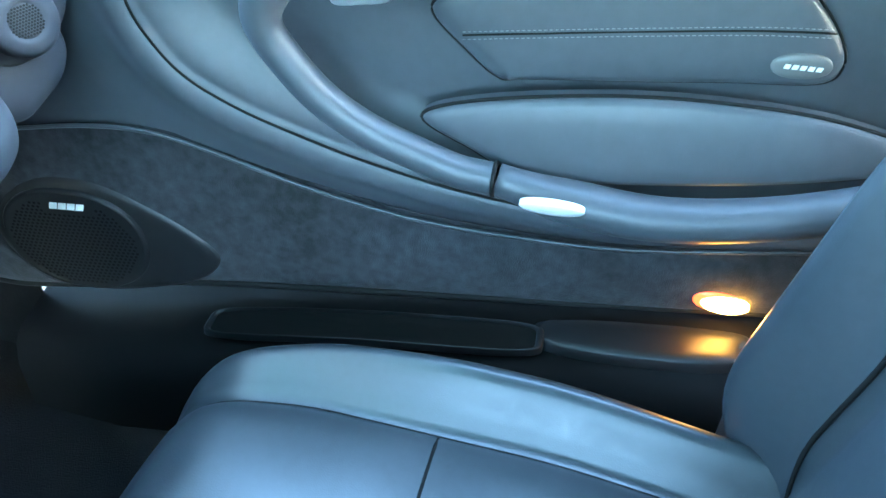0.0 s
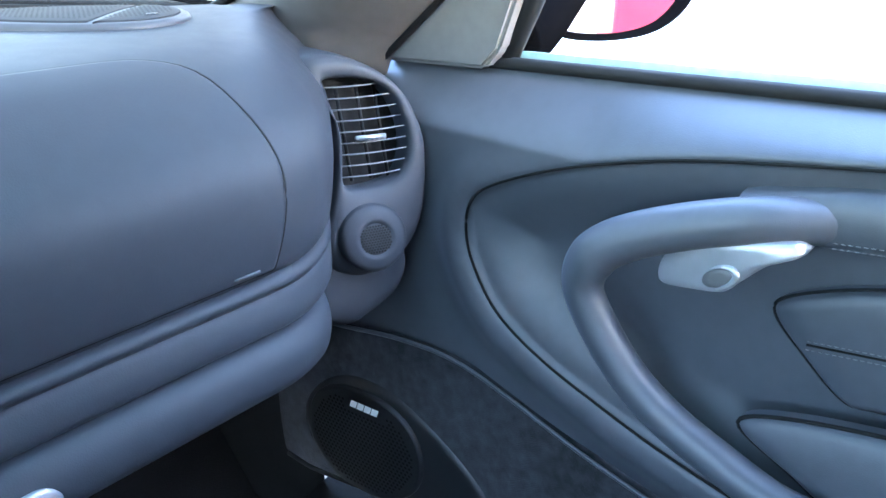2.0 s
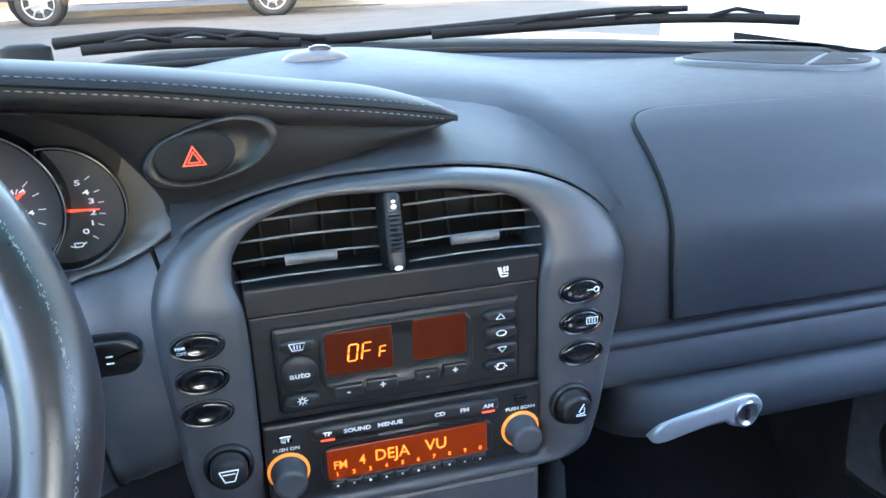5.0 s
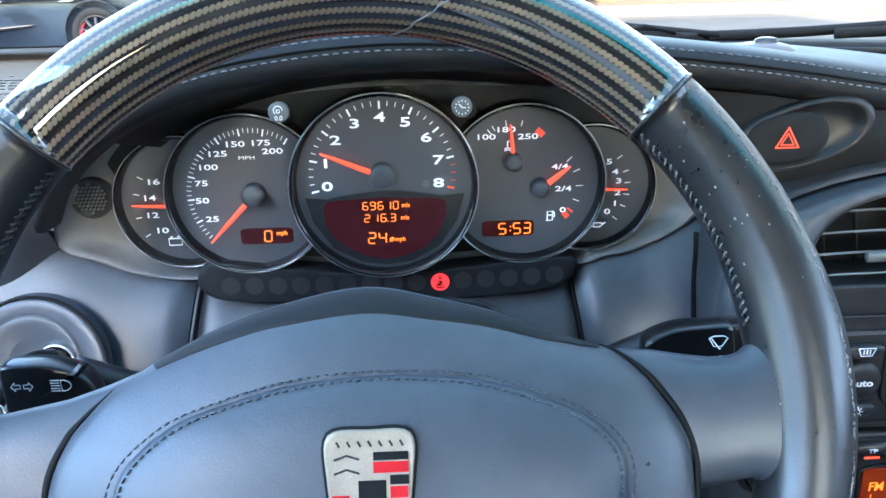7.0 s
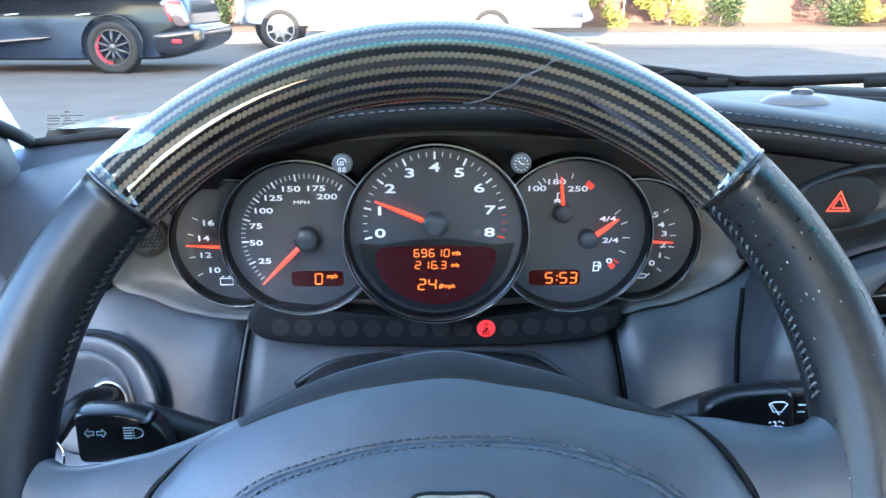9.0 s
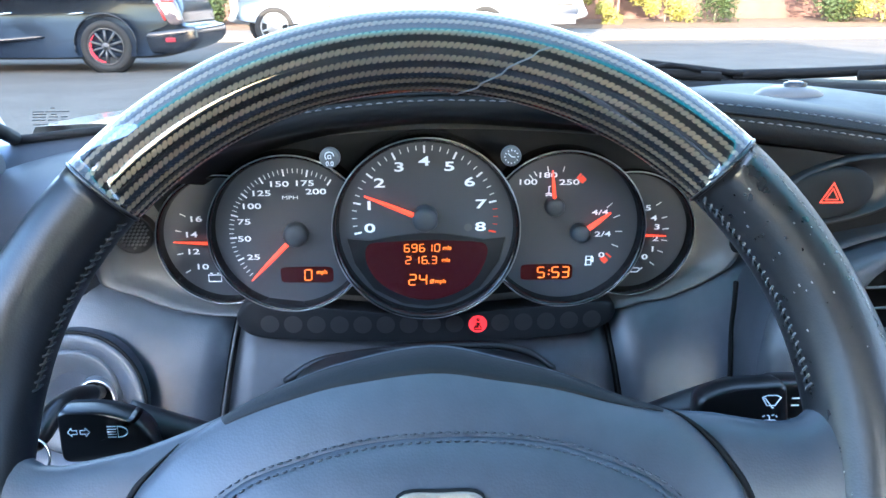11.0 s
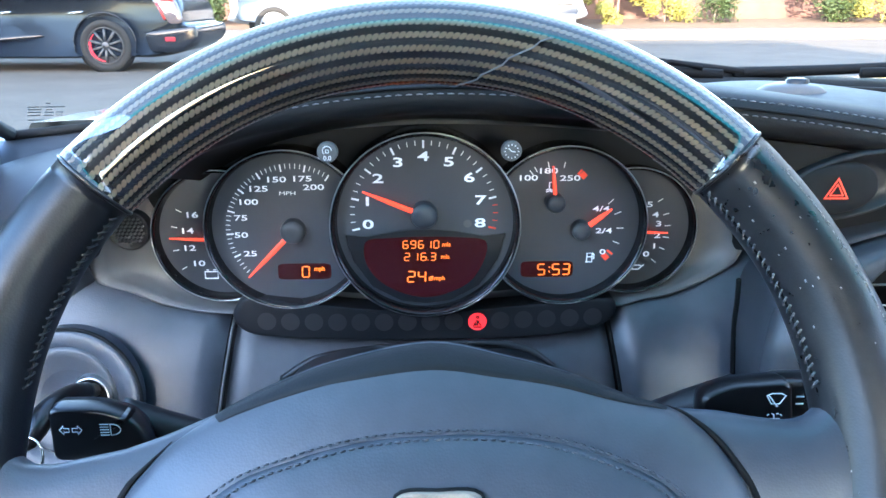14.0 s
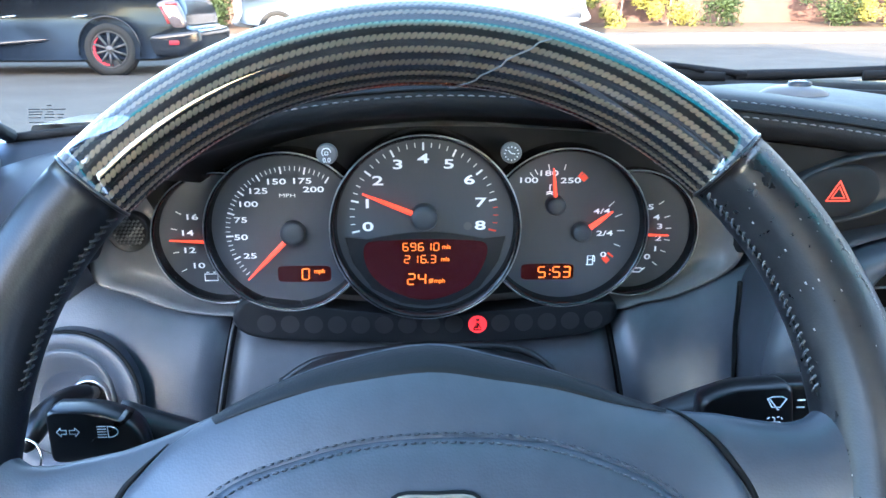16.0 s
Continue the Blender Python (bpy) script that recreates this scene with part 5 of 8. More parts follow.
tube("lacquer_crack", crack, 0.00035, THREAD, steering, "pale hairline crack", n=5)
# paint chips on the worn right-hand leather
random.seed(5)
geos = []
for k in range(17):
    a = radians(random.uniform(50, 66) if k < 12 else random.uniform(66, 92))
    q = radians(random.uniform(75, 150))
    R = 0.169 + (0.0163 + bulge(math.degrees(a))) * math.cos(q)
    c = W(R * math.sin(a), R * math.cos(a), (0.0163 + bulge(math.degrees(a))) * 1.12 * math.sin(q))
    t = (W(math.sin(a), math.cos(a)) - WC).normalized().cross(WN)
    r = random.uniform(0.00015, 0.0004)
    geos.append(tube_geo([c - t * r * 1.5, c + t * r * 1.5], r, n=5))
# scuffed ridge along the outer side
for k in range(260):
    f = random.random()
    a = radians(51 + 52 * f)
    q = radians(64 - 13 * f + random.gauss(0, 1.6))
    g = 0.0163 + bulge(math.degrees(a))
    R = 0.169 + g * math.cos(q)
    c = W(R * math.sin(a), R * math.cos(a), g * 1.12 * math.sin(q))
    t = (W(math.sin(a), math.cos(a)) - WC).normalized().cross(WN)
    r = random.uniform(0.00008, 0.0002)
    geos.append(tube_geo([c - t * r * 3, c + t * r * 3], r, n=5))
vs, fs = joined(geos)
SCUFF = shader("pale_scuffed_leather", (0.34, 0.33, 0.31), 0.7)
tagged(mesh_object("worn_speck", vs, fs, SCUFF, steering, "pale worn specks"), kind="stuff")


# spokes
def spoke(sx):
    rows = []
    for f in [k / 20 for k in range(21)]:
        u = 0.080 + 0.083 * f
        if sx > 0:
            top = float(np.interp(u, (0.08, 0.092, 0.113, 0.1246, 0.1361, 0.1447, 0.1493, 0.1541, 0.163), (0.021, 0.0205, 0.0189, 0.0167, 0.0150, 0.0158, 0.0189, 0.0241, 0.036)))
        else:
            top = float(np.interp(u, (0.08, 0.0993, 0.1133, 0.1273, 0.1372, 0.1470, 0.1530, 0.163), (0.021, 0.0130, 0.0083, 0.0056, 0.0035, 0.0040, 0.0085, 0.022)))
        bot = -0.046 + 0.014 * f - 0.014 * smooth01(0.78, 1.0, f) + sx * 0.03 * u
        w = -0.0095 * (1 - f) + 0.0015 * f
        mid, hgt = (top + bot) / 2, (top - bot) / 2
        rows.append([W(sx * u, mid + hgt * math.copysign(abs(math.sin(q)) ** 0.75, math.sin(q)), w + 0.012 * math.copysign(abs(math.cos(q)) ** 0.8, math.cos(q))) for q in [2 * math.pi * k / 28 for k in range(28)]])
    sheet("spoke", rows, LEATHER_PAD, steering, "leather spoke", close_u=True)


spoke(1)
spoke(-1)
rows = []
for f in [k / 8 for k in range(9)]:
    v, hw = -0.09 - 0.075 * f, 0.045 - 0.012 * f
    rows.append([W(hw * math.cos(q), v, 0.004 - 0.003 * f + 0.011 * math.sin(q)) for q in [2 * math.pi * k / 24 for k in range(24)]])
sheet("spoke", rows, LEATHER_PAD, steering, "leather spoke", close_u=True)
# airbag pad: outer cover, padded middle, stitched border
cover = spline([(0.002, 0.0468), (0.031, 0.0412), (0.0525, 0.0352), (0.0735, 0.0268), (0.0905, 0.0212), (0.0970, 0.0180), (0.1057, 0.0106), (0.113, 0.0013), (0.1194, -0.0098), (0.1225, -0.024), (0.120, -0.047), (0.098, -0.080), (0.055, -0.109), (0.0, -0.118), (-0.055, -0.109), (-0.095, -0.080), (-0.115, -0.047), (-0.1145, -0.022), (-0.1087, -0.0069), (-0.1022, 0.0014), (-0.0925, 0.0111), (-0.0735, 0.0233), (-0.053, 0.0333), (-0.0317, 0.0408)], 5, True)
INNER = spline([(0.003, 0.0135), (0.030, 0.0125), (0.055, 0.0075), (0.083, -0.005), (0.094, -0.021), (0.088, -0.045), (0.066, -0.075), (0.036, -0.096), (0.003, -0.100), (-0.030, -0.096), (-0.060, -0.075), (-0.082, -0.045), (-0.085, -0.021), (-0.068, -0.003), (-0.045, 0.006), (-0.022, 0.0115)], 7, True)
patch("airbag_cover", cover, W, [(0.96, -0.03), (1.0, -0.012), (1.0, 0.004), (0.994, 0.0075), (0.98, 0.0105), (0.95, 0.0130), (0.90, 0.0158), (0.82, 0.0190), (0.72, 0.0215), (0.6, 0.0230), (0.42, 0.0240), (0.2, 0.0245)], LEATHER_PAD, steering, "black leather airbag cover", centre=(0.0, -0.042))
patch("padded_centre", INNER, W, [(1.0, 0.0150), (1.0, 0.0208), (0.992, 0.0226), (0.98, 0.0239), (0.96, 0.0249), (0.93, 0.0258), (0.90, 0.0266), (0.86, 0.0276), (0.75, 0.0295), (0.5, 0.031), (0.25, 0.0315)], LEATHER_PAD, steering, "padded leather centre with a stitched border", centre=(0.003, -0.042))
for s, w in ((1.020, 0.0233), (0.968, 0.0250)):
    stitches("stitching", [W(0.003 + (p.x - 0.003) * s, -0.042 + (p.y + 0.042) * s, w) for p in list(INNER) + [INNER[0]]], PADTHREAD, steering, 0.0022, 0.0010, 0.00055, up=WN)
for pts in (((0.0905, 0.0216), (0.0975, 0.0183), (0.1064, 0.0108), (0.1138, 0.0013), (0.1202, -0.0098), (0.1233, -0.024), (0.1208, -0.047)), ((-0.0932, 0.0113), (-0.1030, 0.0014), (-0.1095, -0.0071), (-0.1153, -0.022), (-0.1158, -0.047))):
    tube("cover_gap", spline([W(u, v, 0.0048 + 0.0028 * smooth01(0.09, 0.12, abs(u))) for u, v in pts], 5), lambda f: 0.0013 * min(1.0, 0.15 + 2.2 * f), DARK, steering, "dark shut line", n=6)
box("horn_mark", (-0.003, -0.0008, -0.001), (0.003, 0.0008, 0.001), DARKTHREAD, steering, m=Matrix.Translation(W(0.100, -0.022, 0.0175)) @ Matrix.Rotation(PHI, 4, "X"), bevel=0.0003)
# separate darker, rougher strip over the airbag cover's top, above a soft crease
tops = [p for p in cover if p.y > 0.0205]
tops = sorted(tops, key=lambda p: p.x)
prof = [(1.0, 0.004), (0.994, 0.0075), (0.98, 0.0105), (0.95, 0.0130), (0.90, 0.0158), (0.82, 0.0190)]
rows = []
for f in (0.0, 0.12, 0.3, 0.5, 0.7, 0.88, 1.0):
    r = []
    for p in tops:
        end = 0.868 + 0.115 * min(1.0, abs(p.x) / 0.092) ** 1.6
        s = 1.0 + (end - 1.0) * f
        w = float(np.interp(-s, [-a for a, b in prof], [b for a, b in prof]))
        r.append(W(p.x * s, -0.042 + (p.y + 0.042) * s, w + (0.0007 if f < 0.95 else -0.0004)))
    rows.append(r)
sheet("upper_edge", rows, HOODSKIN, steering, "darker, rougher strip over the top of the cover")
# shield badge
shield = spline([(-0.0165, 0.021), (0.0, 0.0225), (0.0165, 0.021), (0.0172, 0.006), (0.013, -0.012), (0.0, -0.0235), (-0.013, -0.012), (-0.0172, 0.006)], 5, True)
bp = lambda u, v, h: W(u * 0.85 + 0.004, v * 0.92 - 0.0255, 0.0305 + h)
badge = patch("shield_badge", shield, bp, [(1.0, -0.003), (1.0, 0.0022), (0.97, 0.003), (0.92, 0.0026), (0.5, 0.003)], GOLD, steering, "enamelled metal shield badge with red and black bars")
tube("badge_rim", [bp(p.x * 1.01, p.y * 1.01, 0.0012) for p in shield], 0.0009, DARK, badge, "dark outline rim", closed=True, n=6)
RED_ENAMEL = shader("red_enamel", (0.55, 0.015, 0.02), 0.2, coat=0.5)
for k, (mt, u0, u1, v0, v1) in enumerate(((DARK, 0.0015, 0.0155, 0.0115, 0.0145), (RED_ENAMEL, 0.0015, 0.0155, 0.0070, 0.0110), (DARK, 0.008, 0.0155, 0.0028, 0.0062), (RED_ENAMEL, 0.008, 0.0150, -0.0020, 0.0022), (RED_ENAMEL, -0.0150, -0.008, -0.0045, -0.0005), (DARK, -0.0140, -0.008, -0.0085, -0.0050), (DARK, -0.0045, 0.0065, -0.0085, 0.0045))):
    mesh_object("enamel_bar", [bp(u0, v0, 0.0035), bp(u1, v0, 0.0035), bp(u1, v1, 0.0035), bp(u0, v1, 0.0035)], [(0, 1, 2, 3)], mt, badge, smooth=False)
icon_lines([[(u, 0.0185), (u + 0.0012, 0.0165)] for u in [-0.013 + 0.0042 * k for k in range(7)]] + [[(-0.014, 0.012 - 0.005 * k), (-0.009, 0.0135 - 0.005 * k), (-0.004, 0.012 - 0.005 * k)] for k in range(2)], lambda a, b: bp(a, b, 0.0034), 0.0005, badge, "engraved_mark", PLASTIC)

# column shroud behind the wheel
column = thing("steering_column", (-0.344, 0.36, 0.72), "black plastic steering column shroud", "steering column")
rows = []
for f in [k / 10 for k in range(11)]:
    y = 0.275 + 0.125 * f
    hw, top, bot = 0.078 + 0.004 * f, 0.808 + 0.002 * f, 0.715
    rows.append([Vector((-0.344 + hw * math.copysign(abs(math.cos(q)) ** 0.55, math.cos(q)), y, (top + bot) / 2 + (top - bot) / 2 * math.copysign(abs(math.sin(q)) ** 0.6, math.sin(q)))) for q in [2 * math.pi * k / 36 for k in range(36)]])
sheet("shroud", rows, PLASTIC, column, "grained black shroud", close_u=True)
tube("shroud_lip", spline([(-0.4275, 0.40, 0.789), (-0.407, 0.40, 0.802), (-0.380, 0.40, 0.807), (-0.344, 0.40, 0.810), (-0.310, 0.40, 0.8105), (-0.294, 0.40, 0.809), (-0.281, 0.40, 0.805), (-0.267, 0.40, 0.794)], 6), 0.0025, PLASTIC, column, n=8)


# ---- column stalks ----
def stalk(name, outline, y, arm, label, thick=0.014, turn=0.0):
    """A stalk: a rounded paddle of the given outline (x, z) facing the driver on a tapered arm."""
    ob = thing(name, arm[-1], label, "column stalk")
    mid = sum((Vector(p) for p in outline), Vector((0, 0))) / len(outline)
    face = lambda x, z, h: Vector((x, y - h + turn * (x - mid.x), z))
    prof = [(0.80, -thick), (0.95, -thick * 0.85), (1.0, -thick * 0.5), (1.0, -0.0016), (0.975, -0.0004), (0.94, 0.0006), (0.90, 0.0008), (0.6, 0.0008), (0.3, 0.0008)]
    head = patch("stalk_paddle", outline, face, prof, STALK, ob, "gloss black paddle", centre=mid)
    tube("stalk_arm", spline(arm, 6), lambda f: thick * (0.62 - 0.1 * f), PLASTIC, ob, "tapered black arm", n=18, flat=0.9)
    return head, face


STALK = shader("satin_black_stalk", (0.006, 0.006, 0.0065), 0.28, spec=0.5, bump=(2500, 0.03), vary=0.15, vary_scale=20)
paddle = rounded([(-0.5070, 0.8105, 0.004), (-0.5065, 0.8362, 0.004), (-0.4820, 0.8362, 0.012), (-0.4660, 0.8275, 0.010), (-0.4640, 0.8105, 0.004)], 0.002)
head, S0 = stalk("indicator_stalk", paddle, 0.284, [(-0.482, 0.2985, 0.8248), (-0.455, 0.306, 0.8105), (-0.425, 0.320, 0.793), (-0.40, 0.335, 0.778)], "black light and indicator stalk with white symbols")
S = lambda a, b: S0(-0.4975 + a, 0.8262 + b, 0.0011)
ARR = [(-0.0022, 0), (-0.0004, 0.0021), (-0.0004, 0.0009), (0.0019, 0.0009), (0.0019, -0.0009), (-0.0004, -0.0009), (-0.0004, -0.0021), (-0.0022, 0)]
icon_lines([[(a - 0.0022, b) for a, b in ARR], [(-a + 0.0030, b) for a, b in ARR]], S, 0.00022, head)
icon_lines([[(0.0175, -0.0027), (0.0175, 0.0027)] + [(0.0175 + 0.0043 * math.cos(q), 0.0027 * math.sin(q)) for q in [1.57 - i * 0.35 for i in range(10)]]] + [[(0.0130, b), (0.0168, b)] for b in (-0.0026, -0.0013, 0, 0.0013, 0.0026)], S, 0.00025, head)
paddle = rounded([(-0.2215, 0.8180, 0.004), (-0.2215, 0.8345, 0.004), (-0.2090, 0.8402, 0.008), (-0.1815, 0.8418, 0.004), (-0.1780, 0.8190, 0.004)], 0.002)
head, S0 = stalk("wiper_stalk", paddle, 0.2865, [(-0.200, 0.300, 0.8310), (-0.225, 0.306, 0.8185), (-0.245, 0.319, 0.802), (-0.262, 0.335, 0.785)], "black wiper stalk with white symbols")
S = lambda a, b: S0(-0.1885 + a * 0.85, 0.8340 + b * 0.85, 0.0011)
icon_lines([[(-0.0050, 0.0022), (-0.0025, 0.0034), (0.0025, 0.0034), (0.0050, 0.0022), (0.0022, -0.0026), (-0.0022, -0.0026), (-0.0050, 0.0022)], [(-0.0038, 0.0020), (0.0010, -0.0040)], [(0.0004, -0.0040), (0.0016, -0.0040)]], S, 0.00035, head)
icon_lines([[(-0.0040, -0.0125), (-0.0020, -0.0113), (0.0028, -0.0113), (0.0048, -0.0125)], [(-0.0038, -0.0093), (-0.0026, -0.0086)], [(-0.0012, -0.0084), (0.0, -0.0090)], [(0.0012, -0.0086), (0.0024, -0.0082)], [(0.0034, -0.0088), (0.0042, -0.0096)], [(0.0, -0.0092), (0.0002, -0.0110)]], S, 0.00035, head)
paddle = rounded([(-0.178, 0.8105, 0.004), (-0.178, 0.8305, 0.004), (-0.1525, 0.8300, 0.008), (-0.1480, 0.8200, 0.006), (-0.1525, 0.8105, 0.006)], 0.002)
head, S0 = stalk("computer_stalk", paddle, 0.310, [(-0.168, 0.323, 0.820), (-0.20, 0.330, 0.808), (-0.24, 0.340, 0.79), (-0.285, 0.350, 0.775)], "small black lever with pale print behind the wiper stalk")
icon_lines([[(-0.1668, b), (-0.1632, b)] for b in (0.8222, 0.8184)], lambda a, b: S0(a, b, 0.0011), 0.0005, head, "printed_bar")

# ---- ignition lock and key ----
ignition = thing("ignition_lock", (-0.566, 0.42, 0.76), "round black ignition lock on the lower panel", "ignition lock")
ip = lambda x, z, h: Vector((x, 0.425 - h + 0.3 * (z - 0.775), z))
patch("surround", oval(-0.5655, 0.762, 0.0455, 0.0455, 48), ip, [(1.0, -0.010), (1.0, 0.0), (0.99, 0.0012), (0.96, 0.0018), (0.90, 0.0016), (0.72, 0.0010), (0.70, -0.002)], LEATHER_PAD, ignition, "wide dark collar")
tube("collar_gap", [ip(x, z, 0.0004) for x, z in oval(-0.5655, 0.762, 0.0462, 0.0462, 48)], 0.0012, DARK, ignition, "dark gap", closed=True, n=6)
patch("dish", oval(-0.5660, 0.7665, 0.0320, 0.0320, 44), ip, [(1.0, 0.0005), (0.98, 0.0022), (0.93, 0.0026), (0.80, 0.0018), (0.45, -0.003), (0.40, -0.003)], SOFT, ignition, "satin dark grey dish")
barrel = patch("lock_barrel", oval(-0.5495, 0.7690, 0.0128, 0.0128, 36), ip, [(1.0, -0.004), (1.0, 0.0055), (0.95, 0.0068), (0.88, 0.0060), (0.84, 0.001)], STEEL, ignition, "bright lock barrel")
patch("lock_face", oval(-0.5495, 0.7690, 0.0112, 0.0112, 32), ip, [(1.0, 0.0025), (0.5, 0.0025)], DARK, barrel)
key = thing("ignition_key", (-0.55, 0.40, 0.78), "black-headed key in the ignition with a wire ring", "key")
tube("blade", [Vector((-0.5475, 0.425, 0.771)), Vector((-0.5478, 0.400, 0.783))], 0.0042, GOLD, key, "brass-coloured key blade", n=8)
bow = spline([(-0.5470, 0.409, 0.7785), (-0.5505, 0.399, 0.7815), (-0.5550, 0.386, 0.7815), (-0.5585, 0.376, 0.7790), (-0.5600, 0.369, 0.7750), (-0.5640, 0.362, 0.7690)], 6)
kb = tube("key_head", bow, lambda f: 0.0055 + 0.0016 * math.sin(math.pi * min(1, f * 1.1)) - 0.0022 * smooth01(0.92, 1.0, f), STALK, key, "black plastic key head", n=20, flat=1.25, up=(0.6, -0.6, 0.5))
tube("key_seam", [p + Vector((0.002, -0.0066, 0.0022)) for p in bow[5:-2]], 0.00035, DARK, kb, n=5)
ring_c = Vector((-0.5600, 0.358, 0.7665))
tube("key_ring", [ring_c + Vector((0.0085 * math.cos(q), 0.003 * math.sin(q), 0.0100 * math.sin(q))) for q in [2 * math.pi * k / 32 for k in range(32)]], 0.0008, CHROME, key, "bright wire key ring", closed=True, n=6, up=(0, 1, 0))
box("key_tag", (-0.560, 0.3555, 0.742), (-0.5535, 0.3568, 0.760), SILVER, key, "small pale metal tag", bevel=0.0005)
tube("loose_key", spline([(-0.566, 0.357, 0.775), (-0.570, 0.356, 0.764), (-0.568, 0.355, 0.752)], 5), 0.0014, CHROME, key, "thin bright spare key", n=6, flat=0.5)

# ---- passenger door ----
TEAR = [Vector(p) for p in spline([(-0.75, 0.872), (-0.35, 0.860), (-0.044, 0.845), (0.045, 0.838), (0.162, 0.821), (0.229, 0.807), (0.305, 0.784), (0.368, 0.756), (0.391, 0.735), (0.396, 0.706), (0.386, 0.672), (0.356, 0.631), (0.308, 0.602), (0.249, 0.580), (0.168, 0.556), (0.05, 0.534), (-0.09, 0.527), (-0.26, 0.553), (-0.45, 0.59), (-0.75, 0.63)], 6)]
TA = np.array([(p.x, p.y) for p in TEAR])
TB = np.roll(TA, -1, axis=0)


def inside_distance(y, z):
    """Distance to the door scoop's edge, positive inside it, for arrays y and z."""
    P = np.stack([np.asarray(y, float), np.asarray(z, float)], -1)[..., None, :]
    d = TB - TA
    t = np.clip(((P - TA) * d).sum(-1) / (d * d).sum(-1), 0, 1)
    near = np.sqrt((((TA + d * t[..., None]) - P) ** 2).sum(-1)).min(-1)
    yy, zz = P[..., 0], P[..., 1]
    cross = ((TA[:, 1] > zz) != (TB[:, 1] > zz)) & (yy < (TB[:, 0] - TA[:, 0]) * (zz - TA[:, 1]) / (TB[:, 1] - TA[:, 1] + 1e-12) + TA[:, 0])
    return np.where(cross.sum(-1) % 2 == 1, near, -near)


def step_np(a, b, x):
    t = np.clip((x - a) / (b - a), 0, 1)
    return t * t * (3 - 2 * t)


CREASE_Y = [-0.75, -0.35, -0.044, 0.045, 0.162, 0.229, 0.305, 0.37]
CREASE_Z = [0.872, 0.862, 0.846, 0.838, 0.821, 0.807, 0.784, 0.756]


def sill_z(y):
    """The door's upper edge at the window."""
    return 0.850 + 0.050 * np.maximum(0.0, 0.42 - np.asarray(y, float))


def door_x(y, z):
    """The door lining's skin: x for arrays y and z."""
    y, z = np.asarray(y, float), np.asarray(z, float)
    sd = inside_distance(y, z)
    out = -sd
    x = 0.694 + 0 * y
    crease = np.where(y < 0.37, np.interp(y, CREASE_Y, CREASE_Z), 0.790)
    top = np.clip((z - np.maximum(crease + 0.004, 0.795)) / np.maximum(sill_z(y) - np.maximum(crease + 0.004, 0.795), 0.012), 0, 1)
    x = x + 0.050 * top ** 1.3                                            # rolls outwards to the window
    x = x - 0.008 * np.exp(-((out - 0.018) / 0.018) ** 2) * (out > -0.002) * (1 - top) * step_np(0.800, 0.740, z)   # rounded lip round the scoop
    x = x + 0.004 * step_np(-0.002, 0.003, sd) + 0.026 * step_np(0.002, 0.075, sd)
    x = x + 0.012 * step_np(0.545, 0.47, z)                                # tucked under the lip
    x = x - 0.016 * step_np(0.33, 0.60, y) * step_np(0.62, 0.48, z)         # speaker side comes inwards
    return x


def door(y, z, h=0.0):
    return Vector((float(door_x(y, z)) - h, y, z))


pdoor = thing("passenger_door", (0.72, 0.0, 0.30), "black leather passenger door lining with grab handle", "car door")
ys = np.arange(-0.70, 0.665, 0.0045)
FF = np.concatenate([np.linspace(0, 0.80, 78), np.linspace(0.805, 1.0, 34)])
YY, FF = np.meshgrid(ys, FF)
ZZ = 0.455 + (sill_z(YY) - 0.455) * FF
XX = door_x(YY, ZZ)
sheet("door_panel", [[Vector((XX[j, i], YY[j, i], ZZ[j, i])) for i in range(len(ys))] for j in range(len(FF))], LEATHER, pdoor, "sculpted black leather panel")
edge = [door(p.x, p.y, 0.0004) for p in TEAR if -0.7 < p.x < 0.66]
tube("scoop_shut_line", edge, 0.0014, DARK, pdoor, "dark shut line", n=6)
# carpet on the lower part
CT = spline([(0.66, 0.545), (0.55, 0.556), (0.47, 0.566), (0.40, 0.565), (0.33, 0.548), (0.24, 0.522), (0.126, 0.501), (0.0, 0.497), (-0.10, 0.503), (-0.24, 0.527), (-0.45, 0.56), (-0.70, 0.59)], 6)


def carpet_top(y):
    for a, b in zip(CT, CT[1:]):
        if b.x <= y <= a.x:
            return b.y + (a.y - b.y) * (y - b.x) / (a.x - b.x)
    return CT[0].y if y > 0 else CT[-1].y


rows = []
for f in [k / 34 for k in range(35)]:
    r = []
    for y in [0.66 - 1.36 * i / 150 for i in range(151)]:
        lo = 0.325 + 0.115 * max(0.0, 0.62 - y) / 0.85
        z = lo + (carpet_top(y) - lo) * f
        e = math.sin(math.pi * min(1, max(0, f))) ** 0.4 if 0 < f < 1 else 0.0
        r.append(Vector((0.695 - 0.020 * smooth01(0.34, 0.62, y) - 0.010 * e + 0.006 * math.sin(y * 9) * 0.3, y, z)))
    rows.append(r)
sheet("carpet_panel", rows, SUEDE, pdoor, "dark grey brushed carpet")
tube("carpet_piping", [Vector((0.684 - 0.020 * smooth01(0.34, 0.62, y), y, carpet_top(y) + 0.001)) for y in [0.66 - 1.36 * i / 90 for i in range(91)]], 0.0022, SOFT, pdoor, n=6)
tube("lower_edge", [Vector((0.694 - 0.020 * smooth01(0.34, 0.62, y), y, 0.323 + 0.115 * max(0.0, 0.62 - y) / 0.85)) for y in [0.66 - 1.36 * i / 90 for i in range(91)]], 0.004, RUBBER, pdoor, "black rubber edge", n=8)
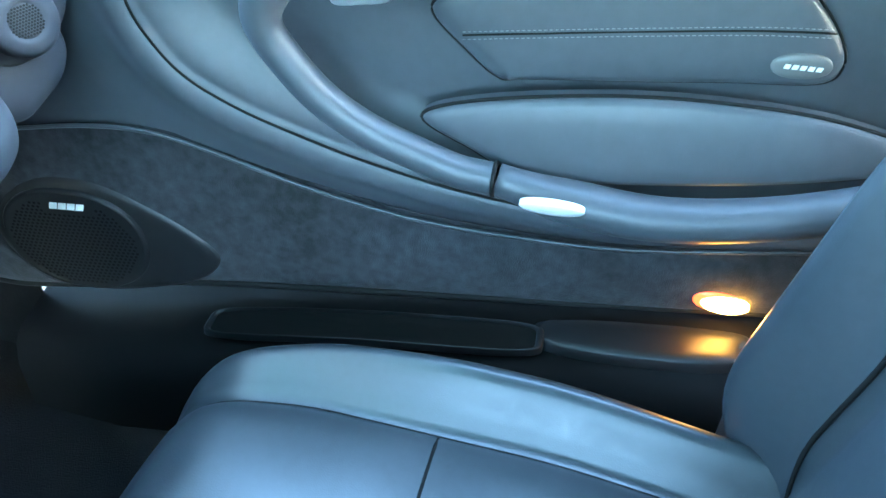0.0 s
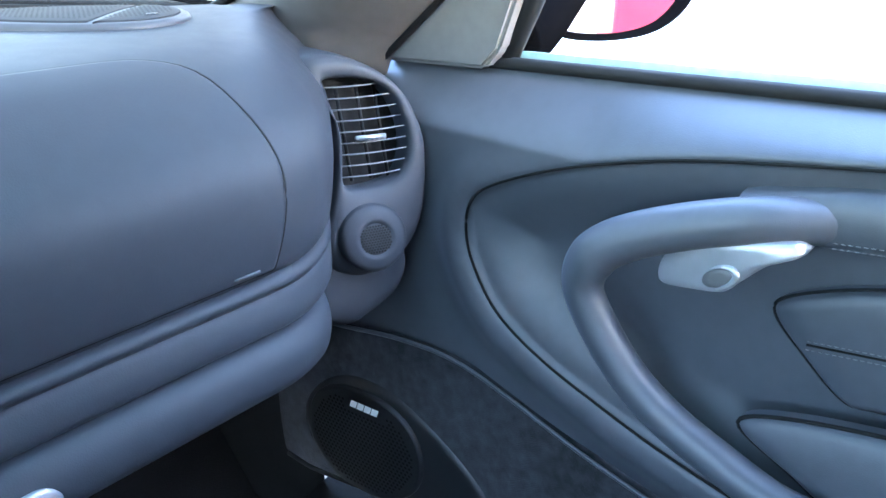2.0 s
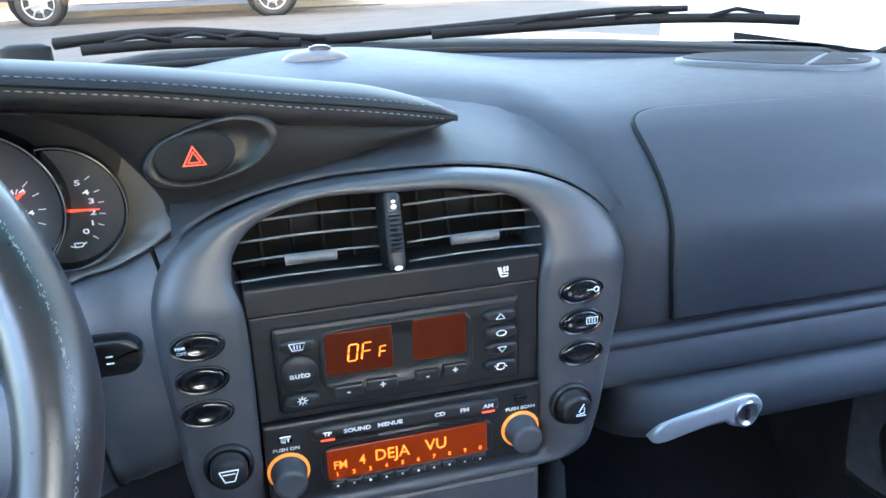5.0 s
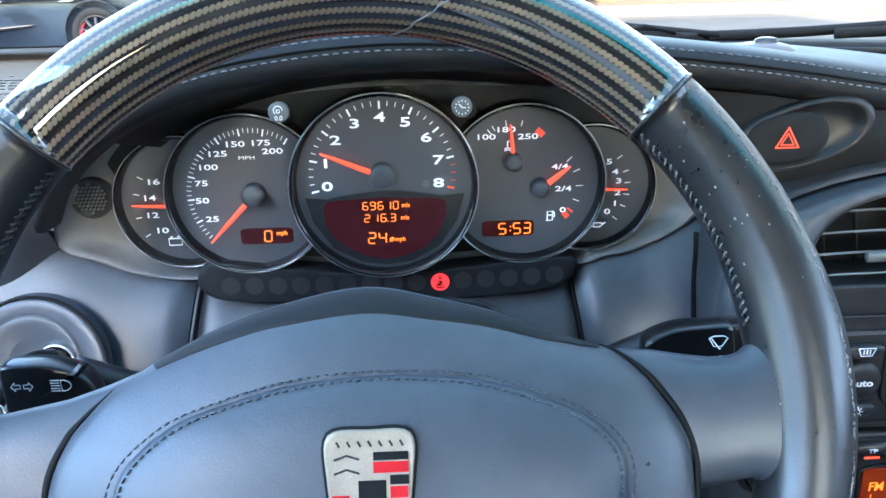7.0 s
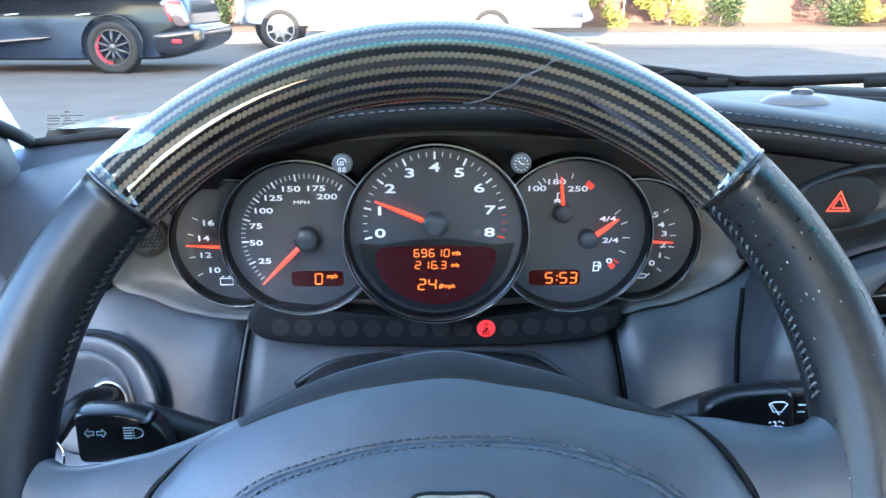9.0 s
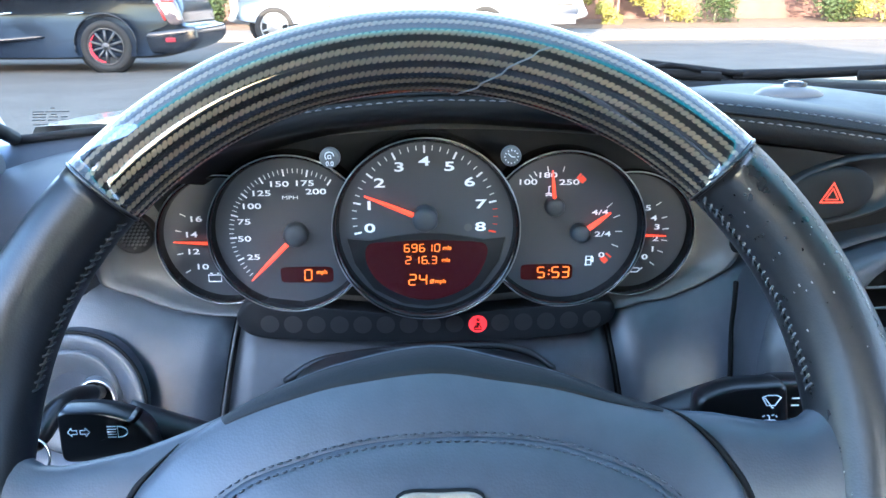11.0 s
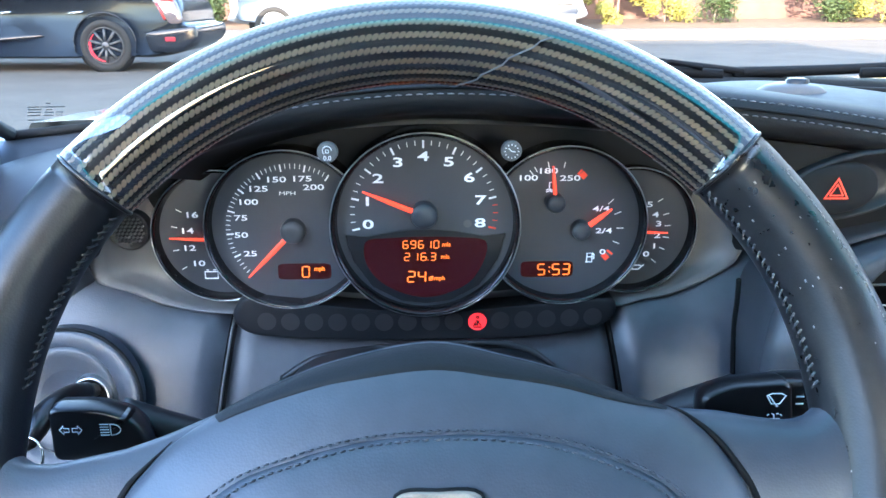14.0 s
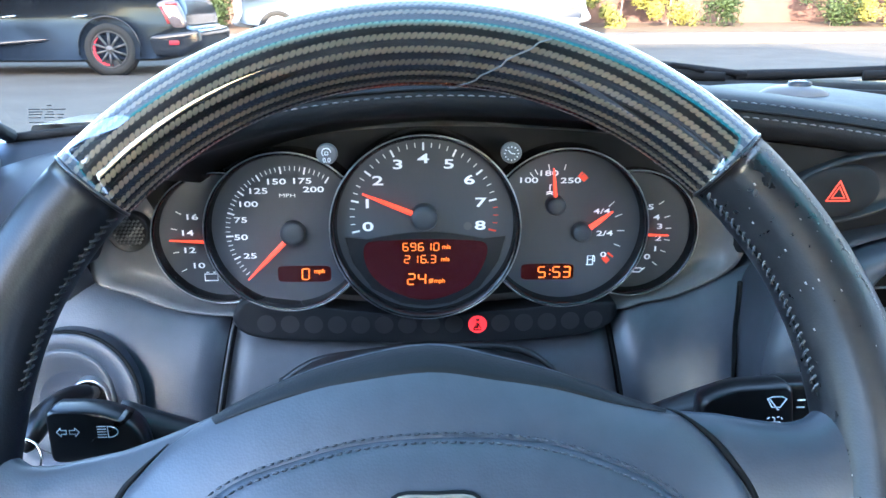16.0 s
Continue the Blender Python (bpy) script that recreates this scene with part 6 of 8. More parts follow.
# speaker
sp = lambda y, z, h: Vector((0.686 - 0.020 * smooth01(0.34, 0.62, y) - h, y, z))
pod = patch("speaker_pod", spline([(0.612, 0.41), (0.59, 0.462), (0.54, 0.497), (0.478, 0.498), (0.42, 0.470), (0.372, 0.435), (0.352, 0.405), (0.375, 0.372), (0.43, 0.350), (0.51, 0.338), (0.575, 0.352)], 7, True), sp, [(1.02, -0.01), (1.0, 0.0), (0.97, 0.003), (0.90, 0.005), (0.80, 0.006), (0.6, 0.006), (0.3, 0.006)], PLASTIC, pdoor, "black oval speaker pod", centre=(0.49, 0.42))
patch("speaker_grille", oval(0.512, 0.418, 0.082, 0.070, 56, 2.2), sp, [(1.0, 0.004), (1.0, 0.009), (0.97, 0.0115), (0.93, 0.010), (0.6, 0.0115), (0.3, 0.012)], PLASTIC, pod, "perforated black speaker grille")
holes = []
for i in range(-14, 15):
    for j in range(-13, 14):
        u, v = i * 0.0054 + (0.0027 if j % 2 else 0), j * 0.0048
        if (u / 0.072) ** 2 + (v / 0.061) ** 2 < 1 and not (0.043 < v < 0.062 and -0.036 < u < 0.022):
            holes.append(([sp(0.512 + u + 0.0018 * math.cos(q), 0.418 + v + 0.0018 * math.sin(q), 0.0126) for q in (0.5, 1.55, 2.6, 3.65, 4.7, 5.75)], [tuple(range(6))]))
vs, fs = joined(holes)
tagged(mesh_object("perforation", vs, fs, DARK, pod, smooth=False), kind="stuff")
bars = []
for k in range(4):
    y0 = 0.526 - 0.0098 * k
    bars.append(([sp(y0, 0.4655, 0.0134), sp(y0 - 0.0088, 0.4655, 0.0134), sp(y0 - 0.0118, 0.4745, 0.0134), sp(y0 - 0.003, 0.4745, 0.0134)], [(0, 1, 2, 3)]))
vs, fs = joined(bars)
mesh_object("maker_mark", vs, fs, WHITE, pod, "small bright bars of lettering", smooth=False)
# grab handle and armrest
grab = spline([(0.713, 0.070, 0.793), (0.694, 0.098, 0.7925), (0.674, 0.136, 0.789), (0.661, 0.184, 0.774), (0.652, 0.2204, 0.757), (0.647, 0.2395, 0.739), (0.646, 0.2445, 0.7135), (0.647, 0.2285, 0.6835), (0.649, 0.1985, 0.6475), (0.651, 0.1610, 0.6210), (0.652, 0.1210, 0.6040), (0.652, 0.080, 0.590), (0.653, 0.047, 0.586)], 8)
tube("grab_handle", grab, lambda f: float(np.interp(f, (0, 0.08, 0.16, 0.30, 0.42, 0.52, 0.75, 1.0), (0.0165, 0.0168, 0.0170, 0.0180, 0.0190, 0.0158, 0.0158, 0.0150))), LEATHER, pdoor, "curved leather grab handle", n=28, flat=1.0, up=(1, 0.2, 0))
# ledge running back from the handle
top_e = spline([(0.150, 0.803), (0.126, 0.811), (0.046, 0.826), (-0.10, 0.838), (-0.35, 0.851), (-0.69, 0.862)], 6)
low_e = spline([(0.150, 0.790), (0.098, 0.775), (0.043, 0.779), (-0.10, 0.789), (-0.35, 0.806), (-0.69, 0.825)], 6)
rows = []
for f, d in ((0.0, 0.022), (0.05, 0.006), (0.15, 0.0), (0.35, -0.003), (0.6, -0.004), (0.85, -0.002), (0.95, 0.003), (1.0, 0.012), (1.0, 0.03)):
    rows.append([Vector((0.688 + d + 0.012 * smooth01(-0.2, -0.6, b.x), a.x + (b.x - a.x) * f, a.y + (b.y - a.y) * f)) for a, b in zip(top_e, low_e)])
sheet("upper_ledge", rows, LEATHER, pdoor, "leather ledge behind the handle")
for up_ in (0.0045, 0.0085):
    stitches("stitching", [Vector((0.6858 + 0.012 * smooth01(-0.2, -0.6, b.x), b.x, b.y + up_)) for b in low_e[8:]], THREAD, pdoor, 0.0030, 0.0016, 0.0005, up=(-1, 0, 0))
tube("handle_joint", [Vector((0.653 + 0.0150 * math.cos(q), 0.046, 0.586 + 0.0150 * math.sin(q))) for q in [2 * math.pi * k / 30 for k in range(30)]], 0.0022, DARK, pdoor, "dark joint", closed=True, n=6, up=(0, 1, 0))
arm = spline([(0.653, 0.044, 0.586), (0.652, -0.02, 0.573), (0.651, -0.10, 0.568), (0.656, -0.19, 0.580), (0.664, -0.28, 0.606), (0.676, -0.36, 0.635), (0.69, -0.45, 0.67)], 8)
tube("armrest", arm, lambda f: 0.0150 + 0.0075 * smooth01(0.0, 0.22, f) - 0.006 * f, LEATHER, pdoor, "rounded leather armrest edge", n=24, up=(1, 0.2, 0))
lidp = spline([(0.120, 0.621), (0.075, 0.640), (-0.028, 0.657), (-0.123, 0.664), (-0.217, 0.661), (-0.295, 0.645), (-0.30, 0.628), (-0.20, 0.602), (-0.04, 0.580), (0.035, 0.583), (0.075, 0.598)], 7, True)
dp = lambda y, z, h: Vector((0.6945 - 0.20 * max(0.0, 0.66 - z) - h, y, z))
patch("pocket_lid", lidp, dp, [(1.0, -0.012), (1.0, 0.0), (0.985, 0.004), (0.95, 0.0065), (0.85, 0.008), (0.5, 0.009)], LEATHER, pdoor, "soft leather storage pocket lid", centre=(-0.09, 0.622))
tube("lid_shut_line", [dp(p.x, p.y, 0.0005) for p in lidp], 0.002, DARK, pdoor, "dark shut line", closed=True, n=6)
lampp = oval(0.002, 0.5400, 0.0285, 0.0080, 36, 2.1)
patch("door_lamp", lampp, lambda y, z, h: Vector((0.630 - h + (z - 0.5385) * -0.35, y - 0.010, z + 0.0415)), [(1.0, -0.004), (1.0, 0.003), (0.93, 0.005), (0.5, 0.006)], WHITE, pdoor, "white oval lens under the armrest")
# silver release lever
lev = spline([(0.1964, 0.7372), (0.1902, 0.7502), (0.1711, 0.7660), (0.1438, 0.7758), (0.106, 0.7832), (0.0960, 0.7793), (0.0975, 0.7728), (0.1169, 0.7608), (0.1347, 0.7417), (0.1450, 0.7312), (0.170, 0.726), (0.1925, 0.7245)], 7, True)
lp = lambda y, z, h: Vector((0.676 - h, y, z))
lv = patch("release_lever", lev, lp, [(1.0, -0.018), (1.0, 0.0), (0.96, 0.006), (0.88, 0.010), (0.6, 0.012), (0.3, 0.011)], SILVER, pdoor, "silver door release lever", centre=(0.155, 0.751))
# flush grey oval: the finger hollow's shade is put into its colour
patch("hollow_shade", oval(0.1485, 0.744, 0.0120, 0.0070, 30, 2, radians(-32)), lp, [(1.0, 0.0110), (0.95, 0.0123), (0.5, 0.0122)], GREYTRIM, lv, "grey oval coloured as the shade of a finger hollow")
tube("hollow_lip", [lp(0.1475 + 0.0135 * math.cos(q) * math.cos(0.56) - 0.0075 * math.sin(q) * math.sin(-0.56), 0.7445 + 0.0135 * math.cos(q) * math.sin(-0.56) + 0.0075 * math.sin(q) * math.cos(0.56), 0.0120) for q in [1.2 + 0.22 * k for k in range(19)]], lambda f: 0.0006 + 0.0022 * math.sin(math.pi * f), SILVER, lv, "polished curled lip", n=8, up=(1, 0, 0))
# padded insert with its seam
pad = spline([(0.116, 0.709), (0.106, 0.726), (0.05, 0.749), (-0.03, 0.765), (-0.12, 0.778), (-0.158, 0.774), (-0.19, 0.750), (-0.214, 0.722), (-0.222, 0.700), (-0.208, 0.684), (-0.14, 0.677), (-0.07, 0.669), (0.03, 0.659), (0.056, 0.657), (0.088, 0.681)], 6, True)
pp = lambda y, z, h: Vector((0.7125 - h - 0.05 * max(0, 0.70 - z), y, z))
patch("padded_insert", pad, pp, [(1.0, -0.010), (1.0, 0.0), (0.985, 0.005), (0.95, 0.0085), (0.85, 0.0105), (0.5, 0.0115)], LEATHER, pdoor, "dark leather insert with a stitched seam", centre=(-0.06, 0.725))
tube("insert_shut_line", [pp(p.x, p.y, 0.0008) for p in pad], 0.0016, DARK, pdoor, "dark shut line", closed=True, n=6)
seam = spline([(0.088, 0.696), (0.03, 0.704), (-0.06, 0.716), (-0.15, 0.727), (-0.206, 0.731)], 6)
tube("seam", [pp(p.x, p.y, 0.0112) for p in seam], 0.001, DARK, pdoor, n=5)
for dz in (0.0034, -0.0034):
    stitches("stitching", [pp(p.x, p.y + dz, 0.0122) for p in seam], THREAD, pdoor, 0.0030, 0.0016, 0.0005, up=(-1, 0, 0))
patch("oval_badge", oval(-0.188, 0.7015, 0.0235, 0.0108, 36, 2.2, radians(-4)), pp, [(1.0, 0.009), (1.0, 0.0125), (0.93, 0.014), (0.5, 0.0145)], GREYTRIM, pdoor, "satin grey oval badge")
bars = []
for k in range(5):
    y0 = -0.174 - 0.0062 * k
    bars.append(([pp(y0, 0.6995, 0.0151), pp(y0 - 0.0045, 0.6995, 0.0151), pp(y0 - 0.0055, 0.7035, 0.0151), pp(y0 - 0.001, 0.7035, 0.0151)], [(0, 1, 2, 3)]))
vs, fs = joined(bars)
mesh_object("maker_mark", vs, fs, WHITE, pdoor, "plain bars of lettering", smooth=False)
# window slot and lowered glass
SILLZ = lambda y: float(sill_z(y))
slot = [Vector((0.742, y, SILLZ(y) + 0.003)) for y in [0.50 - 1.2 * k / 30 for k in range(31)]]
tube("window_seal", slot, 0.006, RUBBER, pdoor, "black rubber window seal", n=8)
gl = [[p + Vector((0.010 + dx, 0, dz)) for p in slot] for dx, dz in ((0.0, -0.05), (0.0, 0.010), (0.0045, 0.010), (0.0045, -0.05))]
GLASS_EDGE = shader("green_glass_edge", (0.25, 0.36, 0.30), 0.15, vary=0.15)
sheet("lowered_window", gl, GLASS_EDGE, pdoor, "green-tinted edge of the lowered window")
# courtesy lamp
patch("courtesy_lamp", oval(-0.188, 0.452, 0.024, 0.0105, 32, 1.9), lambda y, z, h: Vector((0.684 - h, y, z)), [(1.0, -0.002), (0.95, 0.004), (0.5, 0.006)], ORANGE_LAMP, pdoor, "lit orange courtesy lamp")
patch("red_reflector", oval(-0.180, 0.454, 0.024, 0.0125, 28, 2.2), lambda y, z, h: Vector((0.686 - h, y, z)), [(1.0, -0.002), (0.95, 0.003), (0.5, 0.004)], RED_LENS, pdoor, "red reflector lens")

# ---- sill, floor and seat ----
sill = thing("door_sill", (0.64, 0.1, 0.22), "black plastic door sill with a long tray", "door sill")


def sl(y, x, z):
    return Vector((x, y, z + 0.125 * max(0.0, 0.55 - y) - 0.014 * smooth01(0.15, 0.45, y)))


rows = []
for x, z in ((0.715, 0.322), (0.69, 0.322), (0.672, 0.320), (0.655, 0.316), (0.628, 0.312), (0.612, 0.300), (0.602, 0.27), (0.598, 0.18)):
    rows.append([sl(y, x, z) for y in [0.60 - 1.3 * k / 50 for k in range(51)]])
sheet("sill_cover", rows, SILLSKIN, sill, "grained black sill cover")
tr = oval(0.172, 0.648, 0.185, 0.0215, 60, 6)
patch("tray", tr, lambda y, x, h: sl(y, x, 0.3245 + h), [(1.03, -0.004), (1.025, 0.004), (1.01, 0.0062), (0.995, 0.0056), (0.985, 0.003), (0.975, -0.006)], PLASTIC, sill, "long rounded tray with a dark well", centre=(0.172, 0.648))
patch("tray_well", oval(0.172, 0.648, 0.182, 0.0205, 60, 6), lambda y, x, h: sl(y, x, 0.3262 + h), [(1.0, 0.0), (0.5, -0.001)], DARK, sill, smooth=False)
patch("sill_cap", spline([(-0.02, 0.680), (-0.02, 0.644), (-0.12, 0.632), (-0.20, 0.635), (-0.212, 0.655), (-0.205, 0.68)], 5, True), lambda y, x, h: sl(y, x, 0.322 + h), [(1.0, -0.01), (0.98, 0.003), (0.9, 0.006), (0.5, 0.007)], PLASTIC, sill, "raised end cap")
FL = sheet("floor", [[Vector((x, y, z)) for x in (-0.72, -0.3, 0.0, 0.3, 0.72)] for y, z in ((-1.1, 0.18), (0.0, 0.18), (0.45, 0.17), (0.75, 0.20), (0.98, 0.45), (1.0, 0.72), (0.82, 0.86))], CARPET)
setting(FL, "black carpeted footwell floor", "floor")

KICK = sheet("kick_panel", [[Vector((0.700 - 0.02 * (z < 0.4), y, z)) for y in (0.60, 0.75, 0.9, 1.05)] for z in (0.16, 0.35, 0.55, 0.75, 0.88)], CARPET)
setting(KICK, "black carpeted footwell side", "wall")
seat = thing("passenger_seat", (0.36, -0.15, 0.18), "black leather sports seat with raised bolsters", "car seat")
box("seat_base", (0.14, -0.45, 0.18), (0.58, 0.16, 0.30), PLASTIC, seat, "dark seat base", bevel=0.03, segments=4)
SX = 0.345


def cushion(f, g):
    """The seat cushion's skin: f from the front edge back, g from side to side."""
    y = 0.362 - 0.657 * f
    front = smooth01(0.0, 0.20, f)
    half = 0.262 - 0.045 * (1 - smooth01(0, 0.30, f)) - 0.035 * smooth01(0.55, 1.0, f)
    a = abs(g)
    bol = 0.050 * (0.35 + 0.65 * smooth01(0.05, 0.5, f)) * smooth01(0.62, 0.83, a)
    puff = 0.010 * (1 - (a / 0.62) ** 2) if a < 0.62 else 0.0
    puff += 0.005 * (1 - math.exp(-((f - SEAM_F) / 0.07) ** 2)) * smooth01(0.62, 0.5, a)
    groove = 0.007 * math.exp(-((a - 0.615) / 0.016) ** 2)
    drop = 0.21 * (1 - math.sqrt(max(0.0, 1 - ((a - 0.76) / 0.24) ** 2))) if a > 0.76 else 0.0
    nose = 0.15 * (1 - math.sqrt(max(0.0, 1 - (1 - front) ** 2)))
    return Vector((SX + half * g, y - 0.02 * a * a * (1 - f), 0.428 - 0.055 * f + bol + puff - groove - drop - nose))


SEAM_F = 0.45
rows = [[cushion(i / 64, math.sin((-1 + 2 * k / 80) * math.pi / 2)) for k in range(81)] for i in range(65)]
tube("cushion_seam", [cushion(SEAM_F, -0.6 + 1.2 * k / 30) + Vector((0, 0, 0.0002)) for k in range(31)], 0.0016, DARK, seat, "dark sewn seam", n=6)
for sx in (-1, 1):
    tube("cushion_seam", [cushion(0.10 + 0.85 * k / 40, sx * 0.615) + Vector((0, 0, 0.0006)) for k in range(41)], 0.0018, DARK, seat, "dark sewn seam", n=6)
sheet("seat_cushion", rows, SEATSKIN, seat, "black leather seat cushion with deep bolsters")
# backrest: padded shell leaning back with tall bolsters
rows = []
for i in range(45):
    f = i / 44
    zc = 0.30 + 0.72 * f
    yc = -0.300 - 0.20 * (zc - 0.45)
    half = 0.255 - 0.050 * smooth01(0.60, 1.0, f)
    sc = math.sqrt(max(0.0, 1 - ((f - 0.86) / 0.14) ** 2)) if f > 0.86 else 1.0
    low_ = smooth01(-0.05, 0.28, f)
    r = []
    for k in range(72):
        q = 2 * math.pi * k / 72
        c, s = math.cos(q), math.sin(q)
        u = math.copysign(abs(c) ** 0.8, c)
        w = math.copysign(abs(s) ** 0.7, s)
        wing = 0.090 * smooth01(0.60, 0.86, abs(u)) * (1 if w > 0 else 0.2) * low_ * (1 - 0.45 * smooth01(0.5, 0.95, f))
        seamg = 0.009 * math.exp(-((abs(u) - 0.62) / 0.03) ** 2) if w > 0.3 else 0
        r.append(Vector((SX + half * u * (0.65 + 0.35 * sc), yc + (0.062 * w + wing - seamg) * (0.3 + 0.7 * sc), zc)))
    rows.append(r)
tube("backrest_seam", spline([(0.514, -0.262, 0.60), (0.513, -0.258, 0.564), (0.513, -0.246, 0.505), (0.513, -0.239, 0.459), (0.504, -0.238, 0.415), (0.49, -0.24, 0.38)], 5), 0.0022, DARK, seat, "dark sewn seam", n=6)
sheet("backrest", rows, SEATSKIN, seat, "black leather backrest with tall side bolsters", close_u=True)
box("belt_buckle", (0.555, -0.235, 0.375), (0.585, -0.19, 0.43), STEEL, seat, "bright seat hinge fitting", bevel=0.006)

# ---- body shell of the car ----
PAINT = shader("pearl_white_paint", (0.62, 0.61, 0.56), 0.3, coat=1.0, vary=0.02)
carbody = thing("sports_car", (0, 0.0, 0.0), "white two-door car body with bonnet and grey pillars", "car")


def ws_base(x):
    return Vector((x, 0.825 - 0.41 * x * x + 0.10 * x, 0.908 - 0.0185 * (x / 0.66) ** 2 - 0.0135 * (x / 0.66)))


def screen_glass(name, tint):
    """Tinted laminated glass with a faint reflection."""
    m = bpy.data.materials.new(name)
    m.use_nodes = True
    nt = m.node_tree
    nt.nodes.remove(nt.nodes["Principled BSDF"])
    clear, gloss, mix = (nt.nodes.new(n) for n in ("ShaderNodeBsdfTransparent", "ShaderNodeBsdfGlossy", "ShaderNodeMixShader"))
    clear.inputs["Color"].default_value = (*tint, 1)
    gloss.inputs["Roughness"].default_value = 0.02
    mix.inputs["Fac"].default_value = 0.035
    nt.links.new(clear.outputs[0], mix.inputs[1])
    nt.links.new(gloss.outputs[0], mix.inputs[2])
    nt.links.new(mix.outputs[0], nt.nodes["Material Output"].inputs["Surface"])
    return m


xs = [-0.66 + 1.32 * k / 32 for k in range(33)]
# bonnet and wings
rows = []
for f in [k / 24 for k in range(25)]:
    r = []
    for x in [-0.82 + 1.64 * k / 40 for k in range(41)]:
        y = 0.96 - 0.38 * x * x + 0.10 * x * (1 - f) + f * (1.35 - 0.10 * x * x)
        z = 0.880 - 0.015 * x * x - 0.05 * f - 0.24 * f * f
        wing = 0.022 * math.exp(-((abs(x) - 0.69) / 0.11) ** 2) * (1 - 0.3 * f) if x < 0 else (0.012 + 0.07 * smooth01(0.1, 0.75, f) * (1 - smooth01(0.86, 1.0, f))) * math.exp(-((x - 0.56) / 0.26) ** 2)
        side = -0.5 * max(0.0, x - 0.80) ** 1.3 - 2.5 * max(0.0, -0.70 - x)
        r.append(Vector((x, y, z + wing + side)))
    rows.append(r)
sheet("bonnet", rows, PAINT, carbody, "pale sunlit bonnet")
# cowl under the wipers
sheet("cowl", [[Vector((x, ws_base(x).y + dy, ws_base(x).z + dz - (0.035 * smooth01(-0.15, -0.40, x) if dy else 0))) for x in xs] for dy, dz in ((0.0, -0.035), (0.03, 0.004), (0.09, 0.006), (0.16, -0.045), (0.22, -0.07))], RUBBER, carbody, "black cowl")
# leather strip closing the gap to the dashboard at the driver's corner
sheet("corner_strip", [[ws_base(x) + Vector((dx, dy, dz)) for x in [-0.665 + 0.012 * k for k in range(18)]] for dx, dy, dz in ((0, 0.004, -0.003), (0.002, -0.008, -0.006), (0.005, -0.022, -0.0105), (0.008, -0.040, -0.018))], DASHSKIN, carbody, "black leather corner strip")
# windscreen band (black ceramic edge) and glass
band = [ws_base(x) for x in xs]
tube("windscreen_edge", [p + Vector((0, 0.004, 0.0)) for p in band], 0.0036, RUBBER, carbody, "black windscreen edge", n=8)
rows = []
for f in [k / 24 for k in range(25)]:
    rows.append([ws_base(x).lerp(Vector((x * 0.89, 0.115 - 0.06 * x * x, 1.226 - 0.06 * x * x)), f) + Vector((0, 0.012, 0.055 * math.sin(math.pi * f))) for x in xs])
screen = sheet("windscreen", rows[:22], screen_glass("tinted_windscreen_glass", (0.365, 0.317, 0.25)), carbody, "tinted windscreen glass")
band_glass = sheet("shade_band", rows[21:], screen_glass("blue_green_shade_band", (0.05, 0.34, 0.235)), screen, "blue-green shade band")
screen.visible_shadow = band_glass.visible_shadow = False
# etched marks in the lower corner of the glass
A, R_, D_ = Vector((-0.6355, 0.5775, 0.9275)), Vector((0.0205, 0.0160, -0.0020)), Vector((-0.009, 0.014, -0.016))
vs, fs = [], []
for v, spans in ((-0.10, ((0.48, 0.60),)), (0.10, ((0.0, 0.30), (0.34, 1.0))), (0.24, ((0.0, 0.38), (0.50, 0.66))), (0.38, ((0.0, 0.36), (0.44, 0.70), (0.76, 0.96))), (0.55, ((0.0, 0.34), (0.42, 0.70), (0.78, 0.94))), (0.80, ((0.02, 0.46),))):
    for u0, u1 in spans:
        n = len(vs)
        vs += [A + R_ * u + D_ * w for u, w in ((u0, v), (u1, v), (u1, v + 0.045), (u0, v + 0.045))]
        fs.append((n, n + 1, n + 2, n + 3))
mesh_object("etched_mark", vs, fs, PILLAR, screen, "small grey etched bars", smooth=False)
